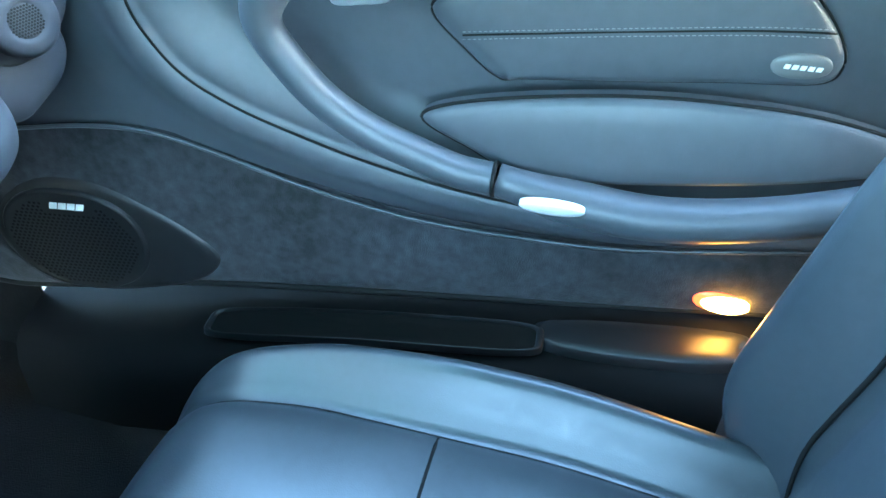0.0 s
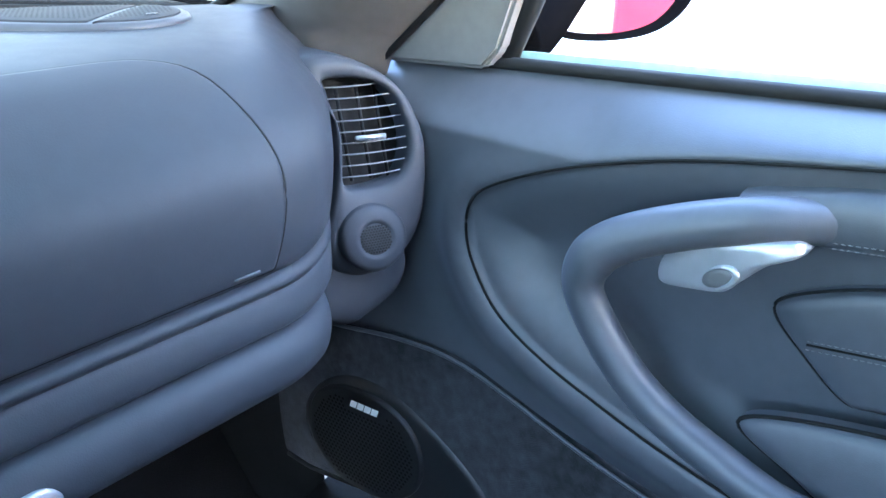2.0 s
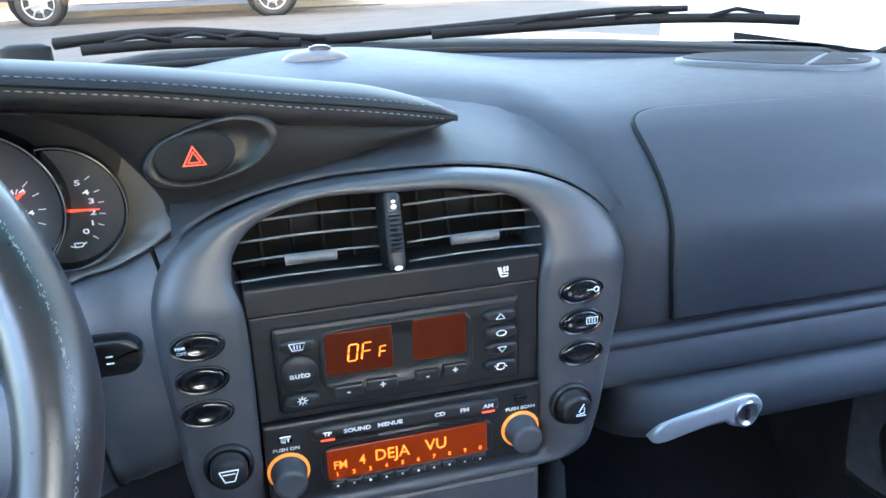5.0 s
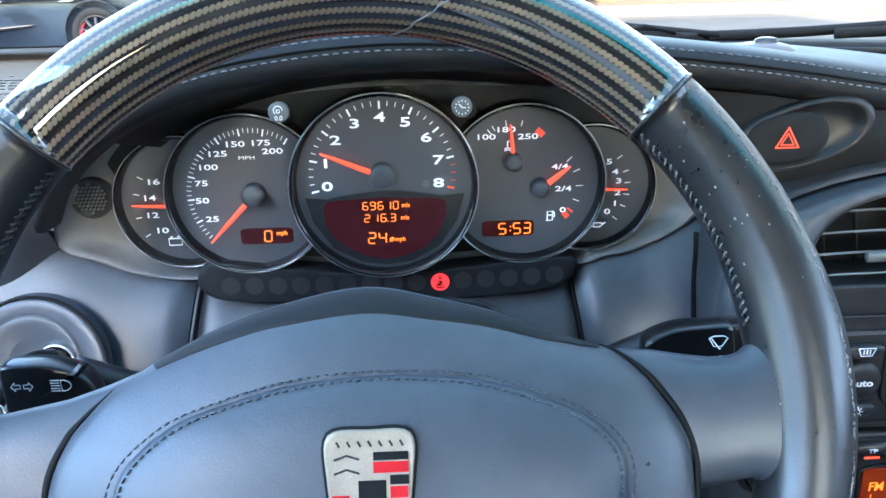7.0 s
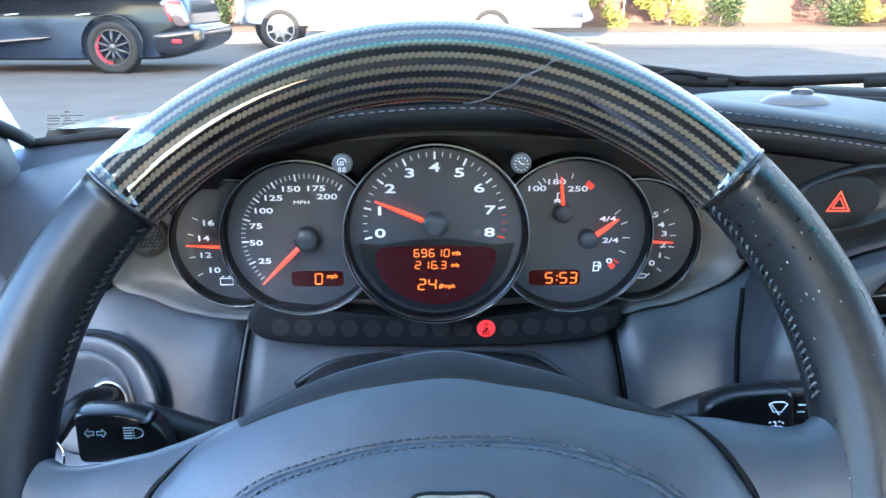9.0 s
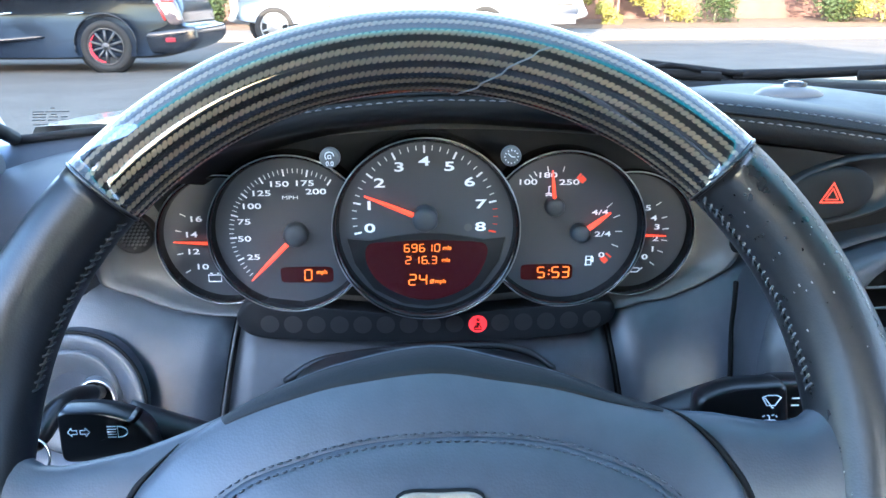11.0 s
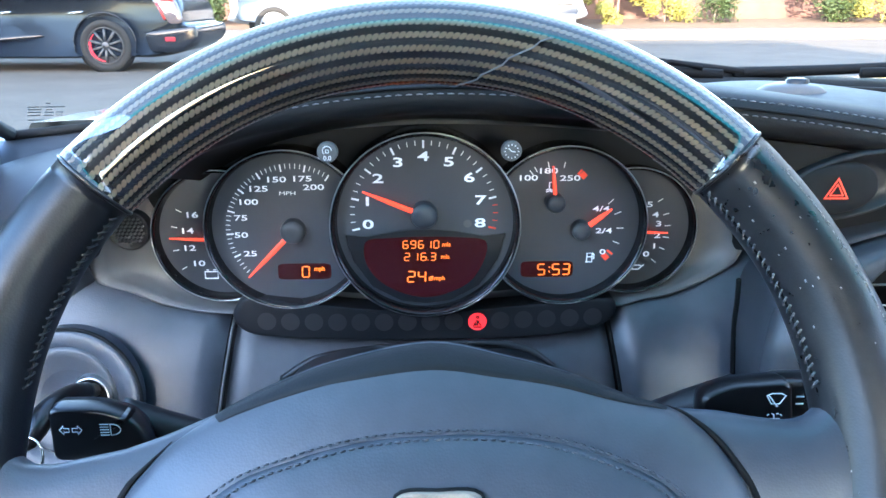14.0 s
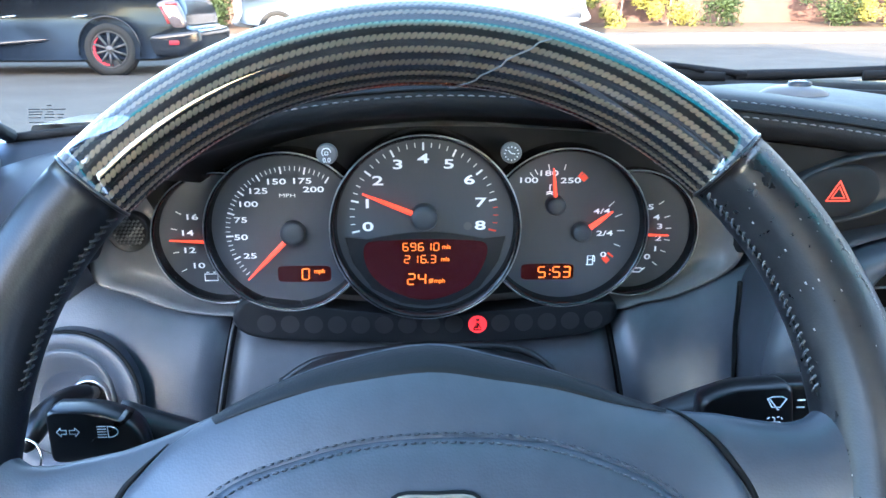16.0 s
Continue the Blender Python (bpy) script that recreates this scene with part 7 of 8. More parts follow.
for sx in (-1, 1):
    lo_, hi2 = ws_base(sx * 0.66), Vector((sx * 0.595, 0.08, 1.19))
    front = spline([lo_, lo_ + Vector((-sx * 0.010, -0.132, 0.060)), lo_.lerp(hi2, 0.55) + Vector((0, 0, 0.012)), hi2], 6)
    back = spline([(sx * 0.722, 0.532, 0.838), (sx * 0.72, 0.416, 0.939), (sx * 0.700, 0.25, 1.08), (sx * 0.655, 0.05, 1.19)], 6)
    tube("windscreen_edge", [p + Vector((-sx * 0.004, 0.004, 0.002)) for p in front], 0.0055, RUBBER, carbody, "black windscreen edge", n=8)
    rows = []
    for a, b in zip(front, back):
        inward = Vector((-sx * 0.8, -0.55, 0.1))
        rows.append([a.lerp(b, g) + inward * (0.050 * math.sin(math.pi * g) ** 0.8) + (Vector((0, 0, -0.03)) if a is front[0] else Vector()) for g in [k / 14 for k in range(15)]])
    rows.insert(0, [p + Vector((-sx * 0.012, 0.035, -0.07)) for p in rows[0]])
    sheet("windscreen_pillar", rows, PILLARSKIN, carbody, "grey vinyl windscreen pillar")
    tube("pillar_gap", [p + Vector((-sx * 0.004, 0, 0)) for p in back], 0.004, DARK, carbody, n=6)
    tri = [Vector((sx * 0.722, 0.529, 0.842)), Vector((sx * 0.724, 0.407, 0.849)), Vector((sx * 0.722, 0.390, 0.868)), Vector((sx * 0.722, 0.364, 0.943)), Vector((sx * 0.716, 0.346, 1.0)), Vector((sx * 0.720, 0.416, 0.939))]
    bm = bmesh.new()
    ff = bm.faces.new([bm.verts.new(v) for v in (tri if sx > 0 else tri[::-1])])
    ex = bmesh.ops.extrude_face_region(bm, geom=[ff])
    for v in [g for g in ex["geom"] if isinstance(g, bmesh.types.BMVert)]:
        v.co += Vector((sx * 0.035, 0, 0))
    bmesh.ops.recalc_face_normals(bm, faces=bm.faces[:])
    bmesh.ops.bevel(bm, geom=bm.edges[:], offset=0.004, segments=3, affect="EDGES")
    part("corner_trim", bm, PILLAR, carbody, "grey triangular corner trim", smooth=False)
    tube("window_channel", [Vector((sx * 0.748, 0.395, 0.86)), Vector((sx * 0.742, 0.352, 0.95)), Vector((sx * 0.735, 0.335, 1.0))], 0.010, RUBBER, carbody, "black rubber channel", n=8)
    sheet("side_skin", [[Vector((sx * x, y, z)) for y in [0.75 - 0.12 * k for k in range(24)]] for x, z in ((0.772, 0.842), (0.80, 0.83), (0.83, 0.76), (0.84, 0.6), (0.83, 0.4), (0.80, 0.22))], PAINT, carbody, "pale painted side")
tube("windscreen_header", spline([(-0.60, 0.08, 1.20), (-0.3, 0.11, 1.222), (0, 0.12, 1.23), (0.3, 0.11, 1.222), (0.60, 0.08, 1.20)], 6), 0.028, PILLAR, carbody, "grey windscreen header", n=12)
# closed roof with open side windows and an unseen, light-dimming rear window
LINER = shader("black_roof_cloth", (0.035, 0.035, 0.037), 0.95, bump=(900, 0.4), vary=0.15)


def roof_at(f, g, lift=0.0):
    """The roof: f from the windscreen back to the rear window, g from side to side."""
    y = 0.10 - 1.30 * f
    z = 1.228 + 0.075 * math.sin(math.pi * (0.12 + 0.72 * f)) - 0.055 * f * f
    half = 0.60 - 0.02 * f - 0.06 * f * f
    return Vector((half * g, y - 0.03 * g * g * (1 - f), z - 0.065 * abs(g) ** 3 + lift))


gs = [-1 + k / 10 for k in range(21)]
for nm, lift, mt, lb in (("headliner", 0.0, LINER, "black cloth headliner"), ("roof_skin", 0.03, PAINT, "pale painted roof")):
    sheet(nm, [[roof_at(k / 16, g, lift) for g in gs] for k in range(17)], mt, carbody, lb)
for sx in (-1, 1):
    tube("roof_rail", [roof_at(k / 16, sx, 0.006) for k in range(17)], 0.024, PILLAR, carbody, "grey roof rail", n=10)
    tube("door_pillar", spline([(sx * 0.72, -0.52, 0.86), (sx * 0.665, -0.56, 1.05), roof_at(0.52, sx)], 6), 0.036, PILLAR, carbody, "grey door pillar", n=12)
    sheet("rear_quarter", [[Vector((sx * 0.70, -0.95, 0.86)).lerp(Vector((sx * 0.60, -1.75, 0.90)), g).lerp(roof_at(0.86, sx).lerp(roof_at(1.0, sx), g), f) for g in [k / 6 for k in range(7)]] for f in [k / 6 for k in range(7)]], PILLAR, carbody, "unseen grey rear quarter panel closed against light")
# rear glass and quarters are out of view, darkened to cut light from behind
sheet("rear_window", [[roof_at(1.0, g).lerp(Vector((0.60 * g, -1.74 - 0.02 * g * g, 0.885)), f) for g in gs] for f in [k / 6 for k in range(7)]], screen_glass("dimming_rear_glass", (0.45, 0.46, 0.45)), carbody, "unseen rear window tinted to dim light from behind")
tube("rear_header", [roof_at(1.0, g) for g in gs], 0.025, PILLAR, carbody, "grey rear window header", n=10)
# unseen tinted pane, added to weaken the daylight from the driver's side
sill_line = [Vector((-0.746, 0.395 - 0.113 * k, 0.852)) for k in range(9)]
rail_line = spline([(-0.738, 0.345, 0.975), (-0.70, 0.24, 1.085), (-0.65, 0.06, 1.175), (-0.597, -0.2, 1.20), (-0.578, -0.52, 1.22)], 2)
sheet("added_driver_window", [[a.lerp(b, f) - Vector((0.03 * math.sin(math.pi * f), 0, 0)) for a, b in zip(sill_line, rail_line)] for f in [k / 6 for k in range(7)]], screen_glass("dimming_side_glass", (0.50, 0.53, 0.53)), carbody, "unseen driver window added to dim light from the left")
rear = sheet("rear_bulkhead", [[Vector((x, y, z)) for x in (-0.75, -0.4, 0.0, 0.4, 0.75)] for y, z in ((-1.05, 0.18), (-1.1, 0.6), (-1.15, 0.88), (-1.5, 0.9))], CARPET)
setting(rear, "dark carpeted rear bulkhead", "wall")
# tail of the car behind the rear window
rows = []
for y, z, hw in ((-1.10, 0.865, 0.79), (-1.45, 0.885, 0.80), (-1.78, 0.855, 0.81), (-1.95, 0.79, 0.80), (-2.04, 0.70, 0.79), (-2.07, 0.55, 0.80), (-2.05, 0.36, 0.80), (-2.01, 0.24, 0.79)):
    rows.append([Vector((hw * g, y + 0.10 * g * g, z - 0.03 * abs(g) ** 4)) for g in [-1 + k / 10 for k in range(21)]])
sheet("tail", rows, PAINT, carbody, "pale painted tail")
# seat out of view, set high to block light from the rear window
dseat = thing("driver_seat", (-0.36, -0.45, 0.18), "unseen black leather driver seat pushed back", "car seat")
box("seat_cushion", (-0.60, -0.66, 0.20), (-0.14, -0.13, 0.40), LEATHER, dseat, "black leather cushion", bevel=0.05, segments=4)
lean_back = Matrix.Translation((0, -0.62, 0.36)) @ Matrix.Rotation(radians(14), 4, "X") @ Matrix.Translation((0, 0.62, -0.36))
box("backrest", (-0.59, -0.70, 0.36), (-0.15, -0.56, 0.98), LEATHER, dseat, "black leather backrest", bevel=0.06, segments=4, m=lean_back)
box("headrest", (-0.49, -0.69, 0.97), (-0.25, -0.59, 1.17), LEATHER, dseat, "black leather headrest", bevel=0.04, segments=4, m=lean_back)
box("driver_door_lining", (-0.83, -0.65, 0.30), (-0.77, 0.62, 0.86), LEATHER, carbody, "black leather lining", bevel=0.02, segments=3)

# ---- wipers ----
def wiper(arm, blade, cap, label):
    w = thing("windscreen_wiper", cap, label, "wiper", "pair of wipers")
    tube("wiper_arm", spline(arm, 8), lambda f: 0.0085 - 0.0035 * f, RUBBER, w, "black wiper arm", n=10, flat=0.8)
    line = spline(blade, 8)
    bl = tube("wiper_blade", line, 0.0042, RUBBER, w, "rubber blade", n=8, flat=1.4)
    for k in range(1, 4):
        c = line[len(line) * k // 4]
        tube("blade_claw", [c + Vector((-0.035, 0.004, 0.004)), c + Vector((0, 0.0, 0.011)), c + Vector((0.035, -0.004, 0.004))], 0.0028, RUBBER, bl, n=6)
    patch("wiper_cap", oval(cap[0], cap[1], 0.028, 0.020, 24), lambda x, y, h: Vector((x, y, cap[2] + h)), [(1.0, -0.03), (0.95, 0.006), (0.6, 0.010)], RUBBER, w, "pivot cap")


wiper([(0.02, 0.905, 0.917), (0.14, 0.90, 0.9205), (0.283, 0.88, 0.9295), (0.38, 0.85, 0.937), (0.47, 0.82, 0.938)], [(0.16, 0.885, 0.918), (0.30, 0.87, 0.922), (0.42, 0.84, 0.926), (0.52, 0.79, 0.926), (0.58, 0.75, 0.923)], (0.0, 0.915, 0.912), "long black windscreen wiper lying above the cowl")
wiper([(-0.27, 0.905, 0.929), (-0.19, 0.90, 0.935), (-0.13, 0.90, 0.9355), (-0.06, 0.90, 0.929), (0.03, 0.90, 0.919)], [(-0.24, 0.885, 0.922), (-0.16, 0.885, 0.924), (-0.08, 0.885, 0.922), (0.0, 0.885, 0.917)], (-0.30, 0.905, 0.920), "short black windscreen wiper resting on the cowl")

# ---- door mirror ----
MIRRORBLACK = shader("black_mirror_shell", (0.0015, 0.0015, 0.0017), 0.85, spec=0.0, bump=(1800, 0.1))
mir = thing("door_mirror", (0.83, 0.40, 0.84), "black-backed oval door mirror", "mirror")
MC = Vector((1.02, 0.43, 0.920))
MN = Vector((-0.36, -0.93, 0.0)).normalized()
MS = Vector((0, 0, 1)).cross(MN).normalized()
MU = MN.cross(MS)
mp = lambda u, v, h: MC + MS * -u + MU * v + MN * h
shape = spline([(-0.115, 0.03), (-0.10, -0.035), (-0.05, -0.068), (0.03, -0.074), (0.10, -0.058), (0.125, 0.0), (0.105, 0.055), (0.03, 0.075), (-0.07, 0.070)], 7, True)
patch("mirror_housing", shape, mp, [(0.5, -0.09), (0.85, -0.07), (1.02, -0.02), (1.06, 0.008), (1.04, 0.014), (1.0, 0.008), (0.98, 0.0), (0.5, -0.002)], MIRRORBLACK, mir, "dark housing")
patch("mirror_glass", shape, mp, [(0.955, 0.001), (0.5, 0.001)], MIRROR, mir, "mirror glass", smooth=False)
tube("mirror_foot", spline([(0.775, 0.42, 0.865), (0.83, 0.43, 0.868), (0.89, 0.445, 0.880), (0.95, 0.45, 0.91)], 6), lambda f: 0.036 - 0.012 * f, MIRRORBLACK, mir, "black mirror foot", n=16, flat=0.9)

# ---- outside: the parking lot ----
ASPHALT = shader("grey_asphalt", (0.115, 0.098, 0.078), 0.9, bump=(60, 0.5), vary=0.25, vary_scale=1.5)
CONCRETE = shader("pale_concrete", (0.17, 0.155, 0.135), 0.85, bump=(40, 0.4), vary=0.15, vary_scale=2)
BRICKRED = shader("reddish_block_wall", (0.14, 0.083, 0.066), 0.9, bump=(25, 0.5), vary=0.2, vary_scale=3)
WHITEWALL = shader("white_painted_panel", (0.74, 0.74, 0.73), 0.55, bump=(15, 0.15), vary=0.04, vary_scale=2)
SOIL = shader("dry_soil", (0.15, 0.105, 0.07), 1.0, bump=(30, 0.8), vary=0.3, vary_scale=5)
# LEAF is paler than foliage itself: sunlight through leaves is put into the colour
LEAF = shader("sunlit_leaves", (0.26, 0.25, 0.05), 0.6, vary=0.5, vary_scale=3)
LEAF2 = shader("dark_green_leaves", (0.045, 0.07, 0.02), 0.6, vary=0.5, vary_scale=3)
BARK = shader("grey_bark", (0.25, 0.22, 0.19), 0.9, bump=(30, 0.8), vary=0.3, vary_scale=8)
BLACKCAR = shader("dark_blue_black_paint", (0.010, 0.014, 0.022), 0.26, coat=0.35, vary=0.05)
VANPAINT = shader("white_van_paint", (0.42, 0.42, 0.43), 0.3, coat=0.6)
SKIRT = shader("grey_van_skirt", (0.24, 0.24, 0.25), 0.5, vary=0.1)
TYRE = shader("tyre_rubber", (0.02, 0.02, 0.02), 0.8)
ALLOY = shader("alloy_rim", (0.42, 0.42, 0.43), 0.35, metal=0.8)
DARKALLOY = shader("dark_alloy", (0.10, 0.10, 0.105), 0.4, metal=0.7)
REDCALIPER = shader("red_rim_stripe", (0.6, 0.02, 0.04), 0.4)
DARKGLASS = shader("dark_tinted_glass", (0.01, 0.012, 0.014), 0.06, coat=0.5)
REDPAINT = shader("red_paint", (0.30, 0.012, 0.03), 0.4, vary=0.05)
g = sheet("ground", [[Vector((x, y, 0.0)) for x in (-400, -30, 0, 30, 400)] for y in (-400, -30, 0, 30, 400)], ASPHALT)
setting(g, "grey asphalt parking lot", "ground")


def blob_leaves(name, centre, size, n, leaf, mat, parent, label, seed):
    """A bush or crown: many small leaf cards in an uneven cloud of clumps."""
    rnd = random.Random(seed)
    clumps = [(Vector((rnd.uniform(-1, 1) * size[0], rnd.uniform(-1, 1) * size[1], rnd.uniform(-1, 1) * size[2])), rnd.uniform(0.25, 0.5)) for _ in range(26)]
    clumps = [(c, r) for c, r in clumps if (c.x / size[0]) ** 2 + (c.y / size[1]) ** 2 + (c.z / size[2]) ** 2 < 1.1]
    vs, fs = [], []
    for k in range(n):
        c, r = rnd.choice(clumps)
        d = Vector((rnd.gauss(0, 1), rnd.gauss(0, 1), rnd.gauss(0, 1))).normalized() * r * min(size) * rnd.uniform(0.5, 1.3)
        p = Vector(centre) + c * 0.8 + d
        a = Vector((rnd.gauss(0, 1), rnd.gauss(0, 1), rnd.gauss(0, 1))).normalized()
        b = a.orthogonal().normalized()
        s = leaf * rnd.uniform(0.6, 1.3)
        i = len(vs)
        vs += [p - a * s, p + b * s * 0.45 + a.cross(b) * s * 0.1, p + a * s, p - b * s * 0.45 + a.cross(b) * s * 0.1]
        fs.append((i, i + 1, i + 2, i + 3))
    return mesh_object(name, vs, fs, mat, parent, label, smooth=False)


def wheel_on(parent, x, y, z, r, axis, spokes, stripe=None, cap=0.17):
    """A wheel with tyre, rim and spokes; axis is its outward side along y (-1 faces the lot)."""
    P = lambda a, c, h: Vector((x + a, y + axis * h, z + c))
    t = patch("tyre", oval(0, 0, r, r, 48), P, [(0.96, -0.2), (1.0, -0.16), (1.0, -0.02), (0.97, 0.0), (0.85, 0.012), (0.72, 0.004), (0.70, -0.02)], TYRE, parent, "black tyre")
    rim = patch("rim", oval(0, 0, r * 0.71, r * 0.71, 48), P, [(1.0, 0.0), (0.97, 0.012), (0.92, 0.0), (0.88, -0.06), (0.3, -0.07)], DARKALLOY if stripe else ALLOY, parent, "wheel rim")
    if stripe:
        tube("rim_stripe", [P(r * 0.60 * math.cos(q), r * 0.60 * math.sin(q), -0.002) for q in [2.3 + 0.12 * k for k in range(22)]], lambda f: r * (0.012 + 0.055 * math.sin(math.pi * f)), stripe, rim, "red arc on the rim", n=8)
    geos = []
    for k in range(spokes):
        q = 2 * math.pi * k / spokes + 0.3
        geos.append(tube_geo([P(r * 0.08 * math.cos(q), r * 0.08 * math.sin(q), -0.01), P(r * 0.64 * math.cos(q), r * 0.64 * math.sin(q), 0.0)], r * 0.055, n=6))
    geos.append(patch_geo(oval(0, 0, r * cap, r * cap, 28), P, [(1.0, -0.02), (0.95, 0.004), (0.7, 0.014), (0.5, 0.012), (0.42, 0.02)]))
    vs, fs = joined(geos)
    mesh_object("spokes", vs, fs, DARKALLOY if stripe else ALLOY, rim, "metal spokes")


def side_body(name, outline, y0, y1, mat, parent, label, lean=0.0):
    """A vehicle body: its side outline carried across, with rounded shoulders."""
    o = outline
    n = len(o)
    c = sum((Vector(p) for p in o), Vector((0, 0))) / n
    rows = []
    for f, s in ((0.0, 0.94), (0.02, 0.975), (0.06, 0.995), (0.2, 1.0), (0.8, 1.0), (0.94, 0.995), (0.98, 0.975), (1.0, 0.94)):
        rows.append([Vector(((c + (Vector(p) - c) * s).x, y0 + (y1 - y0) * f + lean * (1 - 2 * f) * max(0.0, p[1] - 0.72), (c + (Vector(p) - c) * s).y)) for p in o])
    vs, fs = grid(rows, close_u=True)
    fs.append(tuple(range(n)))
    fs.append(tuple(range((len(rows) - 1) * n, len(rows) * n))[::-1])
    return mesh_object(name, vs, fs, mat, parent, label)


# dark estate car, side on
CX, CY = -4.63, 11.1
suv = thing("parked_car", (CX, CY, 0), "dark blue-black parked hatchback with red-striped wheels", "car")
sil = spline([(1.22, 0.34), (1.29, 0.44), (1.29, 0.57), (1.14, 0.63), (1.12, 0.80), (1.03, 1.0), (0.85, 1.30), (0.3, 1.56), (-0.6, 1.64), (-1.6, 1.58), (-2.5, 1.15), (-3.5, 0.98), (-3.75, 0.75), (-3.72, 0.4), (-2.6, 0.20), (-1.0, 0.17), (0.3, 0.18), (0.75, 0.19), (1.0, 0.24)], 5, True)
side_body("body", [(CX + p.x, p.y) for p in sil], CY, CY + 1.85, BLACKCAR, suv, "dark glossy body", 0.20)
gw = spline([(0.55, 1.10), (0.25, 1.42), (-0.6, 1.50), (-1.5, 1.44), (-2.1, 1.12), (-1.0, 1.06)], 5, True)
patch("side_window", [(CX + p.x, p.y) for p in gw], lambda x, z, h: Vector((x, CY - 0.004 - h + 0.20 * max(0, z - 0.72), z)), [(1.0, -0.01), (0.98, 0.004), (0.5, 0.004)], DARKGLASS, suv, "tinted side windows")
for dx in (0.07, -2.85):
    wheel_on(suv, CX + dx, CY - 0.005, 0.345, 0.345, -1, 10, REDCALIPER)
    patch("wheel_arch", oval(CX + dx, 0.36, 0.40, 0.40, 40), lambda x, z, h: Vector((x, CY + 0.045 - h, z)), [(1.0, 0.0), (0.97, 0.037), (0.9, 0.03), (0.5, 0.01)], DARK, suv, "dark wheel arch")
    tube("arch_flare", [Vector((CX + dx + 0.415 * math.cos(q), CY - 0.004, 0.36 + 0.415 * math.sin(q))) for q in [-0.25 + 0.15 * k for k in range(25)]], 0.012, BLACKCAR, suv, "rounded arch flare", n=8)
for dx in (-0.27, -1.21):
    tube("door_handle", [Vector((CX + dx - 0.10, CY - 0.012 + 0.20 * 0.04, 0.765)), Vector((CX + dx + 0.10, CY - 0.012 + 0.20 * 0.05, 0.785))], 0.020, CHROME, suv, "bright door handle", n=8, flat=0.7)
TAILRED = shader("pale_lamp_glass", (0.15, 0.12, 0.12), 0.12, coat=1.0, vary=0.35, vary_scale=6)
TAILDARK = shader("red_lamp_strip", (0.45, 0.05, 0.04), 0.15, coat=1.0)
tl = spline([(0.74, 0.94), (0.95, 1.00), (1.05, 0.90), (1.13, 0.66), (0.98, 0.62), (0.90, 0.70), (0.82, 0.82)], 4, True)
lamp_at = lambda x, z, h: Vector((x, CY + 0.02 - h + 0.20 * max(0.0, z - 0.72), z))
lampset = patch("tail_lamp", [(CX + p.x, p.y) for p in tl], lamp_at, [(1.0, -0.03), (0.97, 0.020), (0.9, 0.028), (0.5, 0.030)], TAILRED, suv, "pale glassy tail lamp")
for u0, v0, u1, v1 in ((0.80, 0.90, 0.90, 0.68), (0.86, 0.93, 1.02, 0.93)):
    tube("lamp_strip", [lamp_at(CX + u0, v0, 0.03), lamp_at(CX + u1, v1, 0.03)], 0.018, TAILDARK, lampset, "red lamp strip", n=8)
bump_ = rounded([(0.66, 0.27, 0.05), (0.60, 0.52, 0.08), (1.29, 0.60, 0.05), (1.31, 0.42, 0.05), (1.05, 0.25, 0.06)], 0.05)
patch("rear_bumper", [(CX + p.x, p.y) for p in bump_], lambda x, z, h: Vector((x, CY + 0.01 - h, z)), [(1.0, -0.05), (0.99, 0.02), (0.94, 0.030), (0.5, 0.034)], BLACKCAR, suv, "dark rear bumper")
box("reflector", (CX + 0.88, CY - 0.040, 0.40), (CX + 1.02, CY - 0.015, 0.46), REDPAINT, suv, "red reflector", bevel=0.01)
patch("side_crease", [(CX + p.x, p.y) for p in spline([(-2.4, 0.40), (-1.4, 0.47), (-0.42, 0.53), (-0.40, 0.49), (-1.4, 0.40), (-2.4, 0.34)], 5, True)], lambda x, z, h: Vector((x, CY + 0.004 - h + 0.35 * (z - 0.45), z)), [(1.0, -0.02), (0.96, 0.006), (0.5, 0.016)], BLACKCAR, suv, "raised side crease")

# white van, side on
VX, VY = -0.92, 16.2
van = thing("white_van", (VX, VY, 0), "white delivery van parked across the lot", "van")
sil = spline([(3.75, 0.50), (3.85, 0.9), (3.78, 1.9), (3.6, 2.45), (1.5, 2.55), (-1.2, 2.55), (-1.9, 2.3), (-2.5, 1.45), (-3.05, 1.2), (-3.12, 0.7), (-3.0, 0.45), (-1.0, 0.40), (1.2, 0.40)], 5, True)
side_body("body", [(VX + p.x, p.y) for p in sil], VY, VY + 1.9, VANPAINT, van, "white van body")
for dx in (-2.25, 1.90):
    wheel_on(van, VX + dx, VY - 0.005, 0.39, 0.39, -1, 8, None, 0.40)
    patch("wheel_arch", oval(VX + dx, 0.44, 0.50, 0.48, 40), lambda x, z, h: Vector((x, VY + 0.04 - h, z)), [(1.0, 0.0), (0.97, 0.025), (0.9, 0.02), (0.5, 0.0)], DARK, van, "dark wheel arch")
for dx in (-1.15, 0.35):
    tube("panel_gap", [Vector((VX + dx, VY - 0.005, 0.45)), Vector((VX + dx, VY - 0.005, 2.3))], 0.012, ALLOY, van, n=6)
box("side_sill", (VX - 1.7, VY - 0.03, 0.36), (VX + 1.35, VY + 0.1, 0.50), SKIRT, van, "grey side sill", bevel=0.02)
tube("side_moulding", [Vector((VX - 1.7, VY - 0.012, 0.80)), Vector((VX + 3.6, VY - 0.012, 0.82))], 0.025, SKIRT, van, "grey rubbing strip", n=8)
box("rear_skirt", (VX + 2.45, VY - 0.02, 0.42), (VX + 3.7, VY + 0.1, 0.62), SKIRT, van, "grey rear skirt", bevel=0.03)

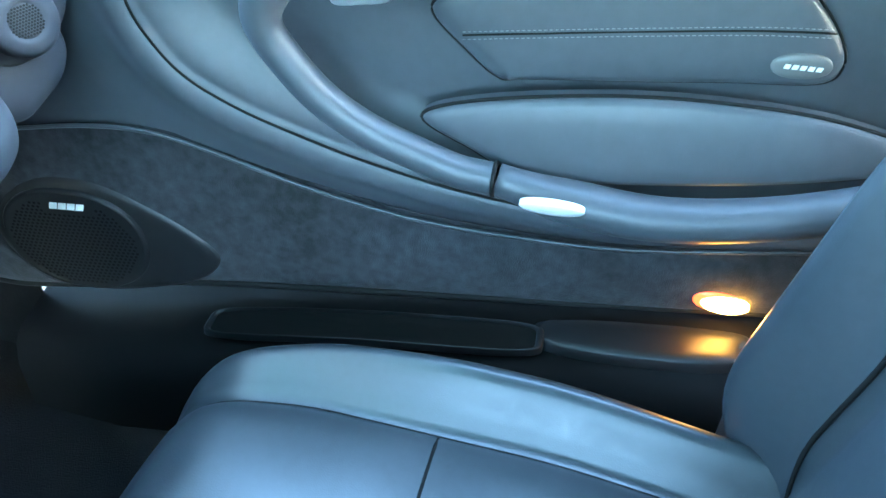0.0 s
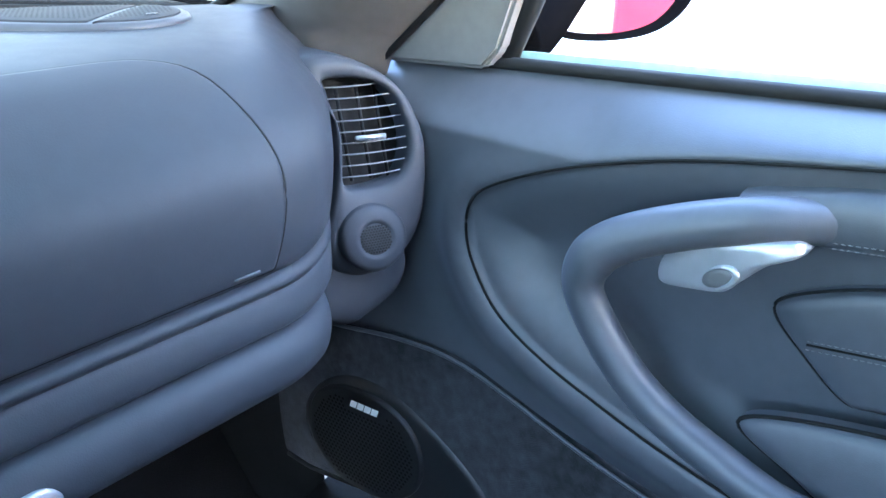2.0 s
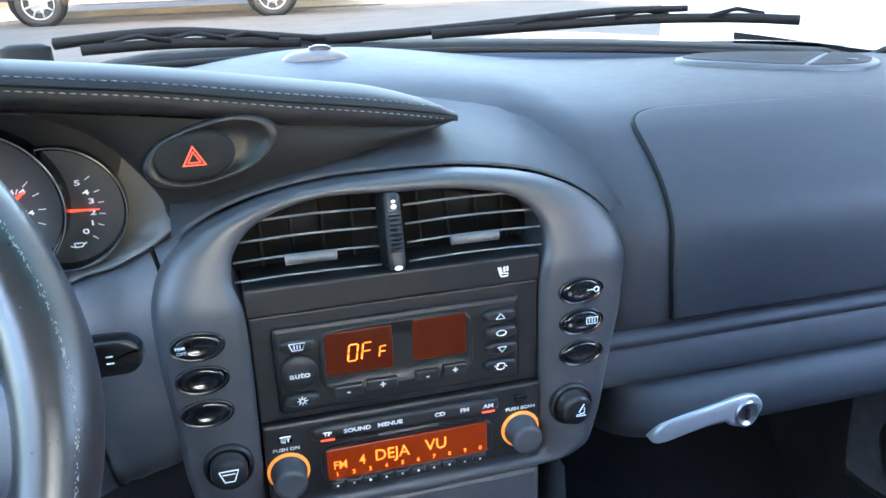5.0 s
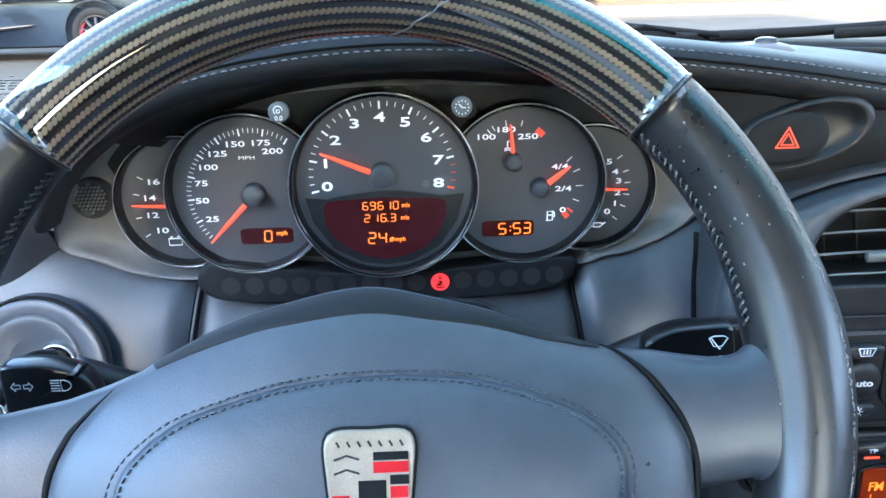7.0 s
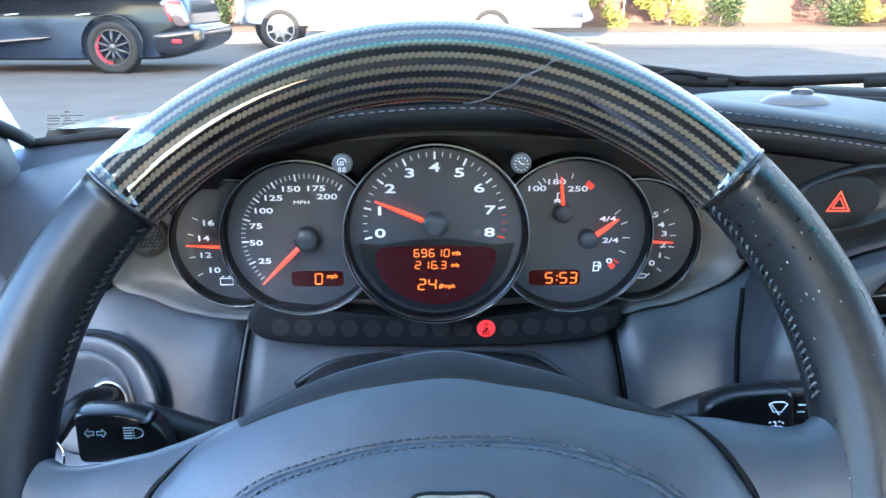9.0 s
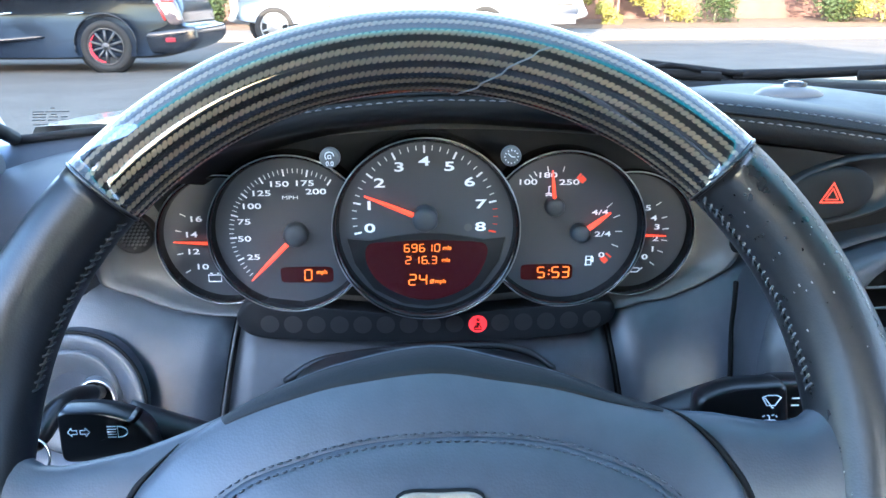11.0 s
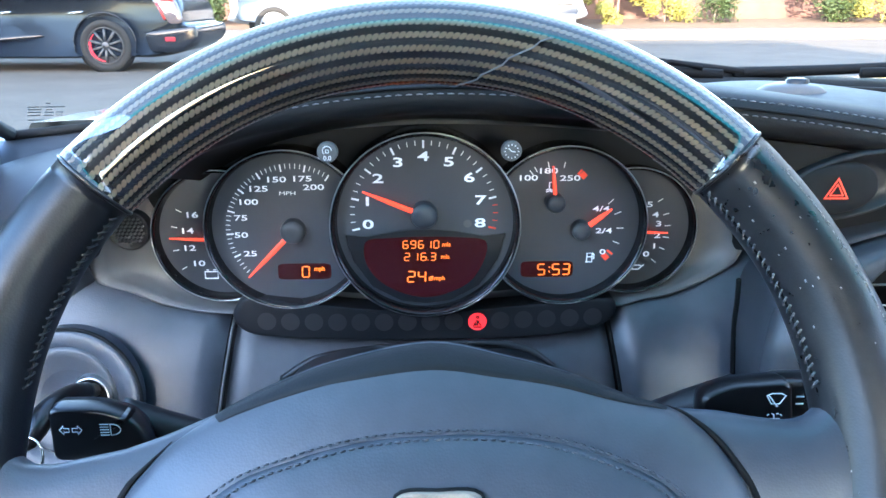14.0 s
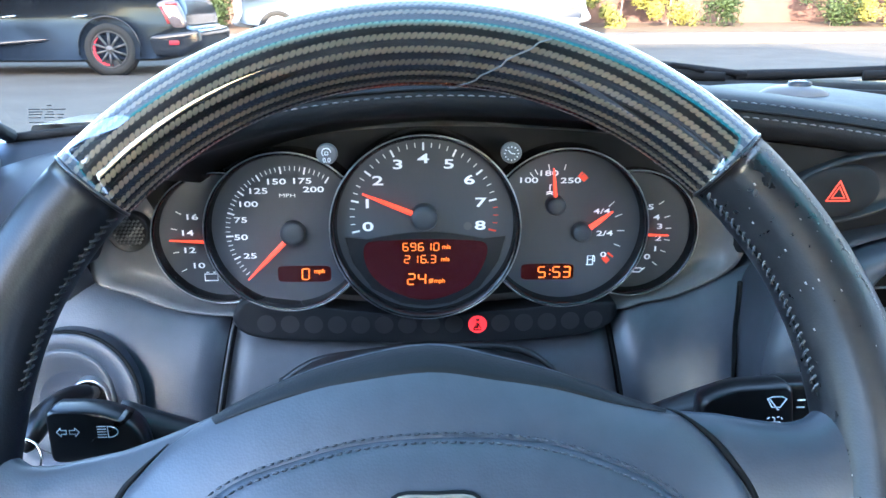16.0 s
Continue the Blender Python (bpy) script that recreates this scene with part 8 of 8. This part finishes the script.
# kerb, planting bed, block wall
KERB = shader("pale_kerb_concrete", (0.31, 0.285, 0.25), 0.8, bump=(40, 0.4), vary=0.15, vary_scale=2)
kb = box("kerb", (-40, 18.25, 0.0), (60, 18.45, 0.16), KERB, None, bevel=0.03)
setting(kb, "pale concrete kerb along the pavement", "kerb")
pv = sheet("pavement", [[Vector((x, y, 0.155)) for x in (-40, -10, 0, 10, 60)] for y in (18.44, 19.5, 20.6)], CONCRETE)
setting(pv, "pale concrete pavement", "pavement")
bed = sheet("planting_bed", [[Vector((x, y, z)) for x in (-40, -10, 0, 10, 60)] for y, z in ((20.55, 0.16), (21.0, 0.22), (23.2, 0.30), (23.5, 0.30))], SOIL)
setting(bed, "dry soil planting bed", "planting bed")
bw = box("wall_back", (-40, 23.4, 0.0), (60, 23.7, 2.8), BRICKRED, None, bevel=0.02)
setting(bw, "reddish block boundary wall", "wall")
rnd = random.Random(4)
for k, (x, h, wide, mt) in enumerate(((-9.5, 1.2, 1.1, LEAF2), (-7.6, 1.3, 1.2, LEAF2), (-5.7, 1.3, 1.2, LEAF2), (-4.3, 1.2, 0.9, LEAF2), (3.5, 2.7, 1.6, LEAF), (4.9, 2.7, 1.6, LEAF), (6.3, 2.6, 1.1, LEAF), (7.6, 1.0, 0.7, LEAF2), (10.7, 1.7, 1.0, LEAF2), (12.0, 2.2, 1.3, LEAF), (13.8, 2.4, 1.4, LEAF), (15.6, 1.3, 1.2, LEAF2), (17.8, 1.2, 1.2, LEAF), (20.2, 1.3, 1.3, LEAF), (1.9, 1.3, 0.9, LEAF2))):
    y = 21.6 + rnd.uniform(-0.3, 0.4)
    sh = thing("shrub", (x, y, 0.2), "leafy sunlit yellow-green shrub in the bed" if mt is LEAF else "leafy dark green shrub in the bed", "shrub", "shrubs along the wall")
    blob_leaves("foliage", (x, y, 0.2 + h * 0.5), (wide, 0.7, h * 0.62), int(1500 * h), 0.060, mt, sh, "small leaves", k + 30)
    tube("stem", [Vector((x, y + 0.1, 0.15)), Vector((x + 0.08, y + 0.1, 0.2 + h * 0.45))], 0.025, BARK, sh, n=6)
for x, y, lean, seed in ((11.9, 21.0, 1.3, 1), (1.2, 22.2, 0.2, 2), (16.5, 22.0, 0.3, 3), (-8.5, 22.5, -0.3, 4)):
    tr = thing("tree", (x, y, 0), "slender tree with grey trunk and light crown", "tree", "trees in the planting bed")
    tube("trunk", spline([(x, y, -0.02), (x + lean * 0.4, y, 1.0), (x + lean, y, 2.2), (x + lean * 1.1, y, 3.6)], 6), lambda f: 0.14 - 0.07 * f, BARK, tr, "grey trunk", n=12)
    for k in range(5):
        q = k * 1.3 + seed
        tube("limb", spline([(x + lean, y, 2.1 + 0.2 * k), (x + lean + 0.6 * math.cos(q), y + 0.6 * math.sin(q), 2.9 + 0.2 * k), (x + lean + 1.2 * math.cos(q), y + 1.2 * math.sin(q), 3.6 + 0.2 * k)], 4), lambda f: 0.05 - 0.035 * f, BARK, tr, n=8)
    blob_leaves("crown", (x + lean, y, 3.9), (1.7, 1.7, 1.2), 3500, 0.07, LEAF, tr, "crown of small leaves", seed + 50)

# white box truck parked alongside, pointing the same way
truck = thing("box_trailer", (3.3, -0.8, 0), "white box trailer parked close beside the car", "trailer")
box("cargo_box", (2.30, -1.7, 0.28), (4.60, 4.05, 2.75), WHITEWALL, truck, "plain white cargo box", bevel=0.03)
box("chassis", (2.6, -1.5, 0.20), (4.3, 4.0, 0.45), DARK, truck, "dark chassis", bevel=0.03)
box("mud_flap", (2.46, 4.02, 0.18), (2.70, 4.30, 0.52), RUBBER, truck, "black mud flap", bevel=0.02)
for y in (-0.7, 2.9):
    P = lambda a, c, h, y=y: Vector((2.56 - h, y + a, 0.38 + c))
    patch("tyre", oval(0, 0, 0.38, 0.38, 40), P, [(0.96, -0.25), (1.0, -0.2), (1.0, -0.02), (0.95, 0.0), (0.72, 0.0), (0.68, -0.05), (0.3, -0.04)], TYRE, truck, "black tyre")

# behind the car, seen in the mirror
post = thing("red_sign_post", (3.5, -4.2, 0.0), "broad red painted sign panel behind the car", "sign")
box("panel", (2.75, -4.6, 0.0), (4.5, -4.2, 3.2), REDPAINT, post, "red painted panel", bevel=0.03)
bt = thing("tree", (5.2, -17.0, 0), "bare-trunked tree behind the car", "tree")
tube("trunk", spline([(5.2, -17, -0.02), (5.3, -17, 1.2), (5.1, -17, 2.6)], 6), lambda f: 0.15 - 0.06 * f, BARK, bt, "grey trunk", n=12)
blob_leaves("crown", (5.2, -17, 3.4), (2.0, 2.0, 1.2), 3000, 0.08, LEAF, bt, "crown of small leaves", 77)
hedge = thing("hedge", (14, -24, 0), "long green hedge behind the lot", "hedge", "", "stuff")
for k in range(8):
    blob_leaves("foliage", (8.5 + 2.6 * k, -24, 0.9), (1.5, 0.8, 0.9), 1400, 0.09, LEAF if k % 2 else LEAF2, hedge, "", 90 + k)
# long unseen building added behind the lot: its evening shadow covers lot and car
shade_building = thing("building", (-16, -24, 0), "unseen pale building added to shade the lot and car", "building")
box("wall", (-70.0, -30.0, 0.0), (-4.8, -20.0, 10.1), CONCRETE, shade_building, "pale rendered wall", bevel=0.05)
box("parapet", (-70.2, -30.2, 10.1), (-4.6, -19.8, 10.6), CONCRETE, shade_building, "parapet", bevel=0.05)
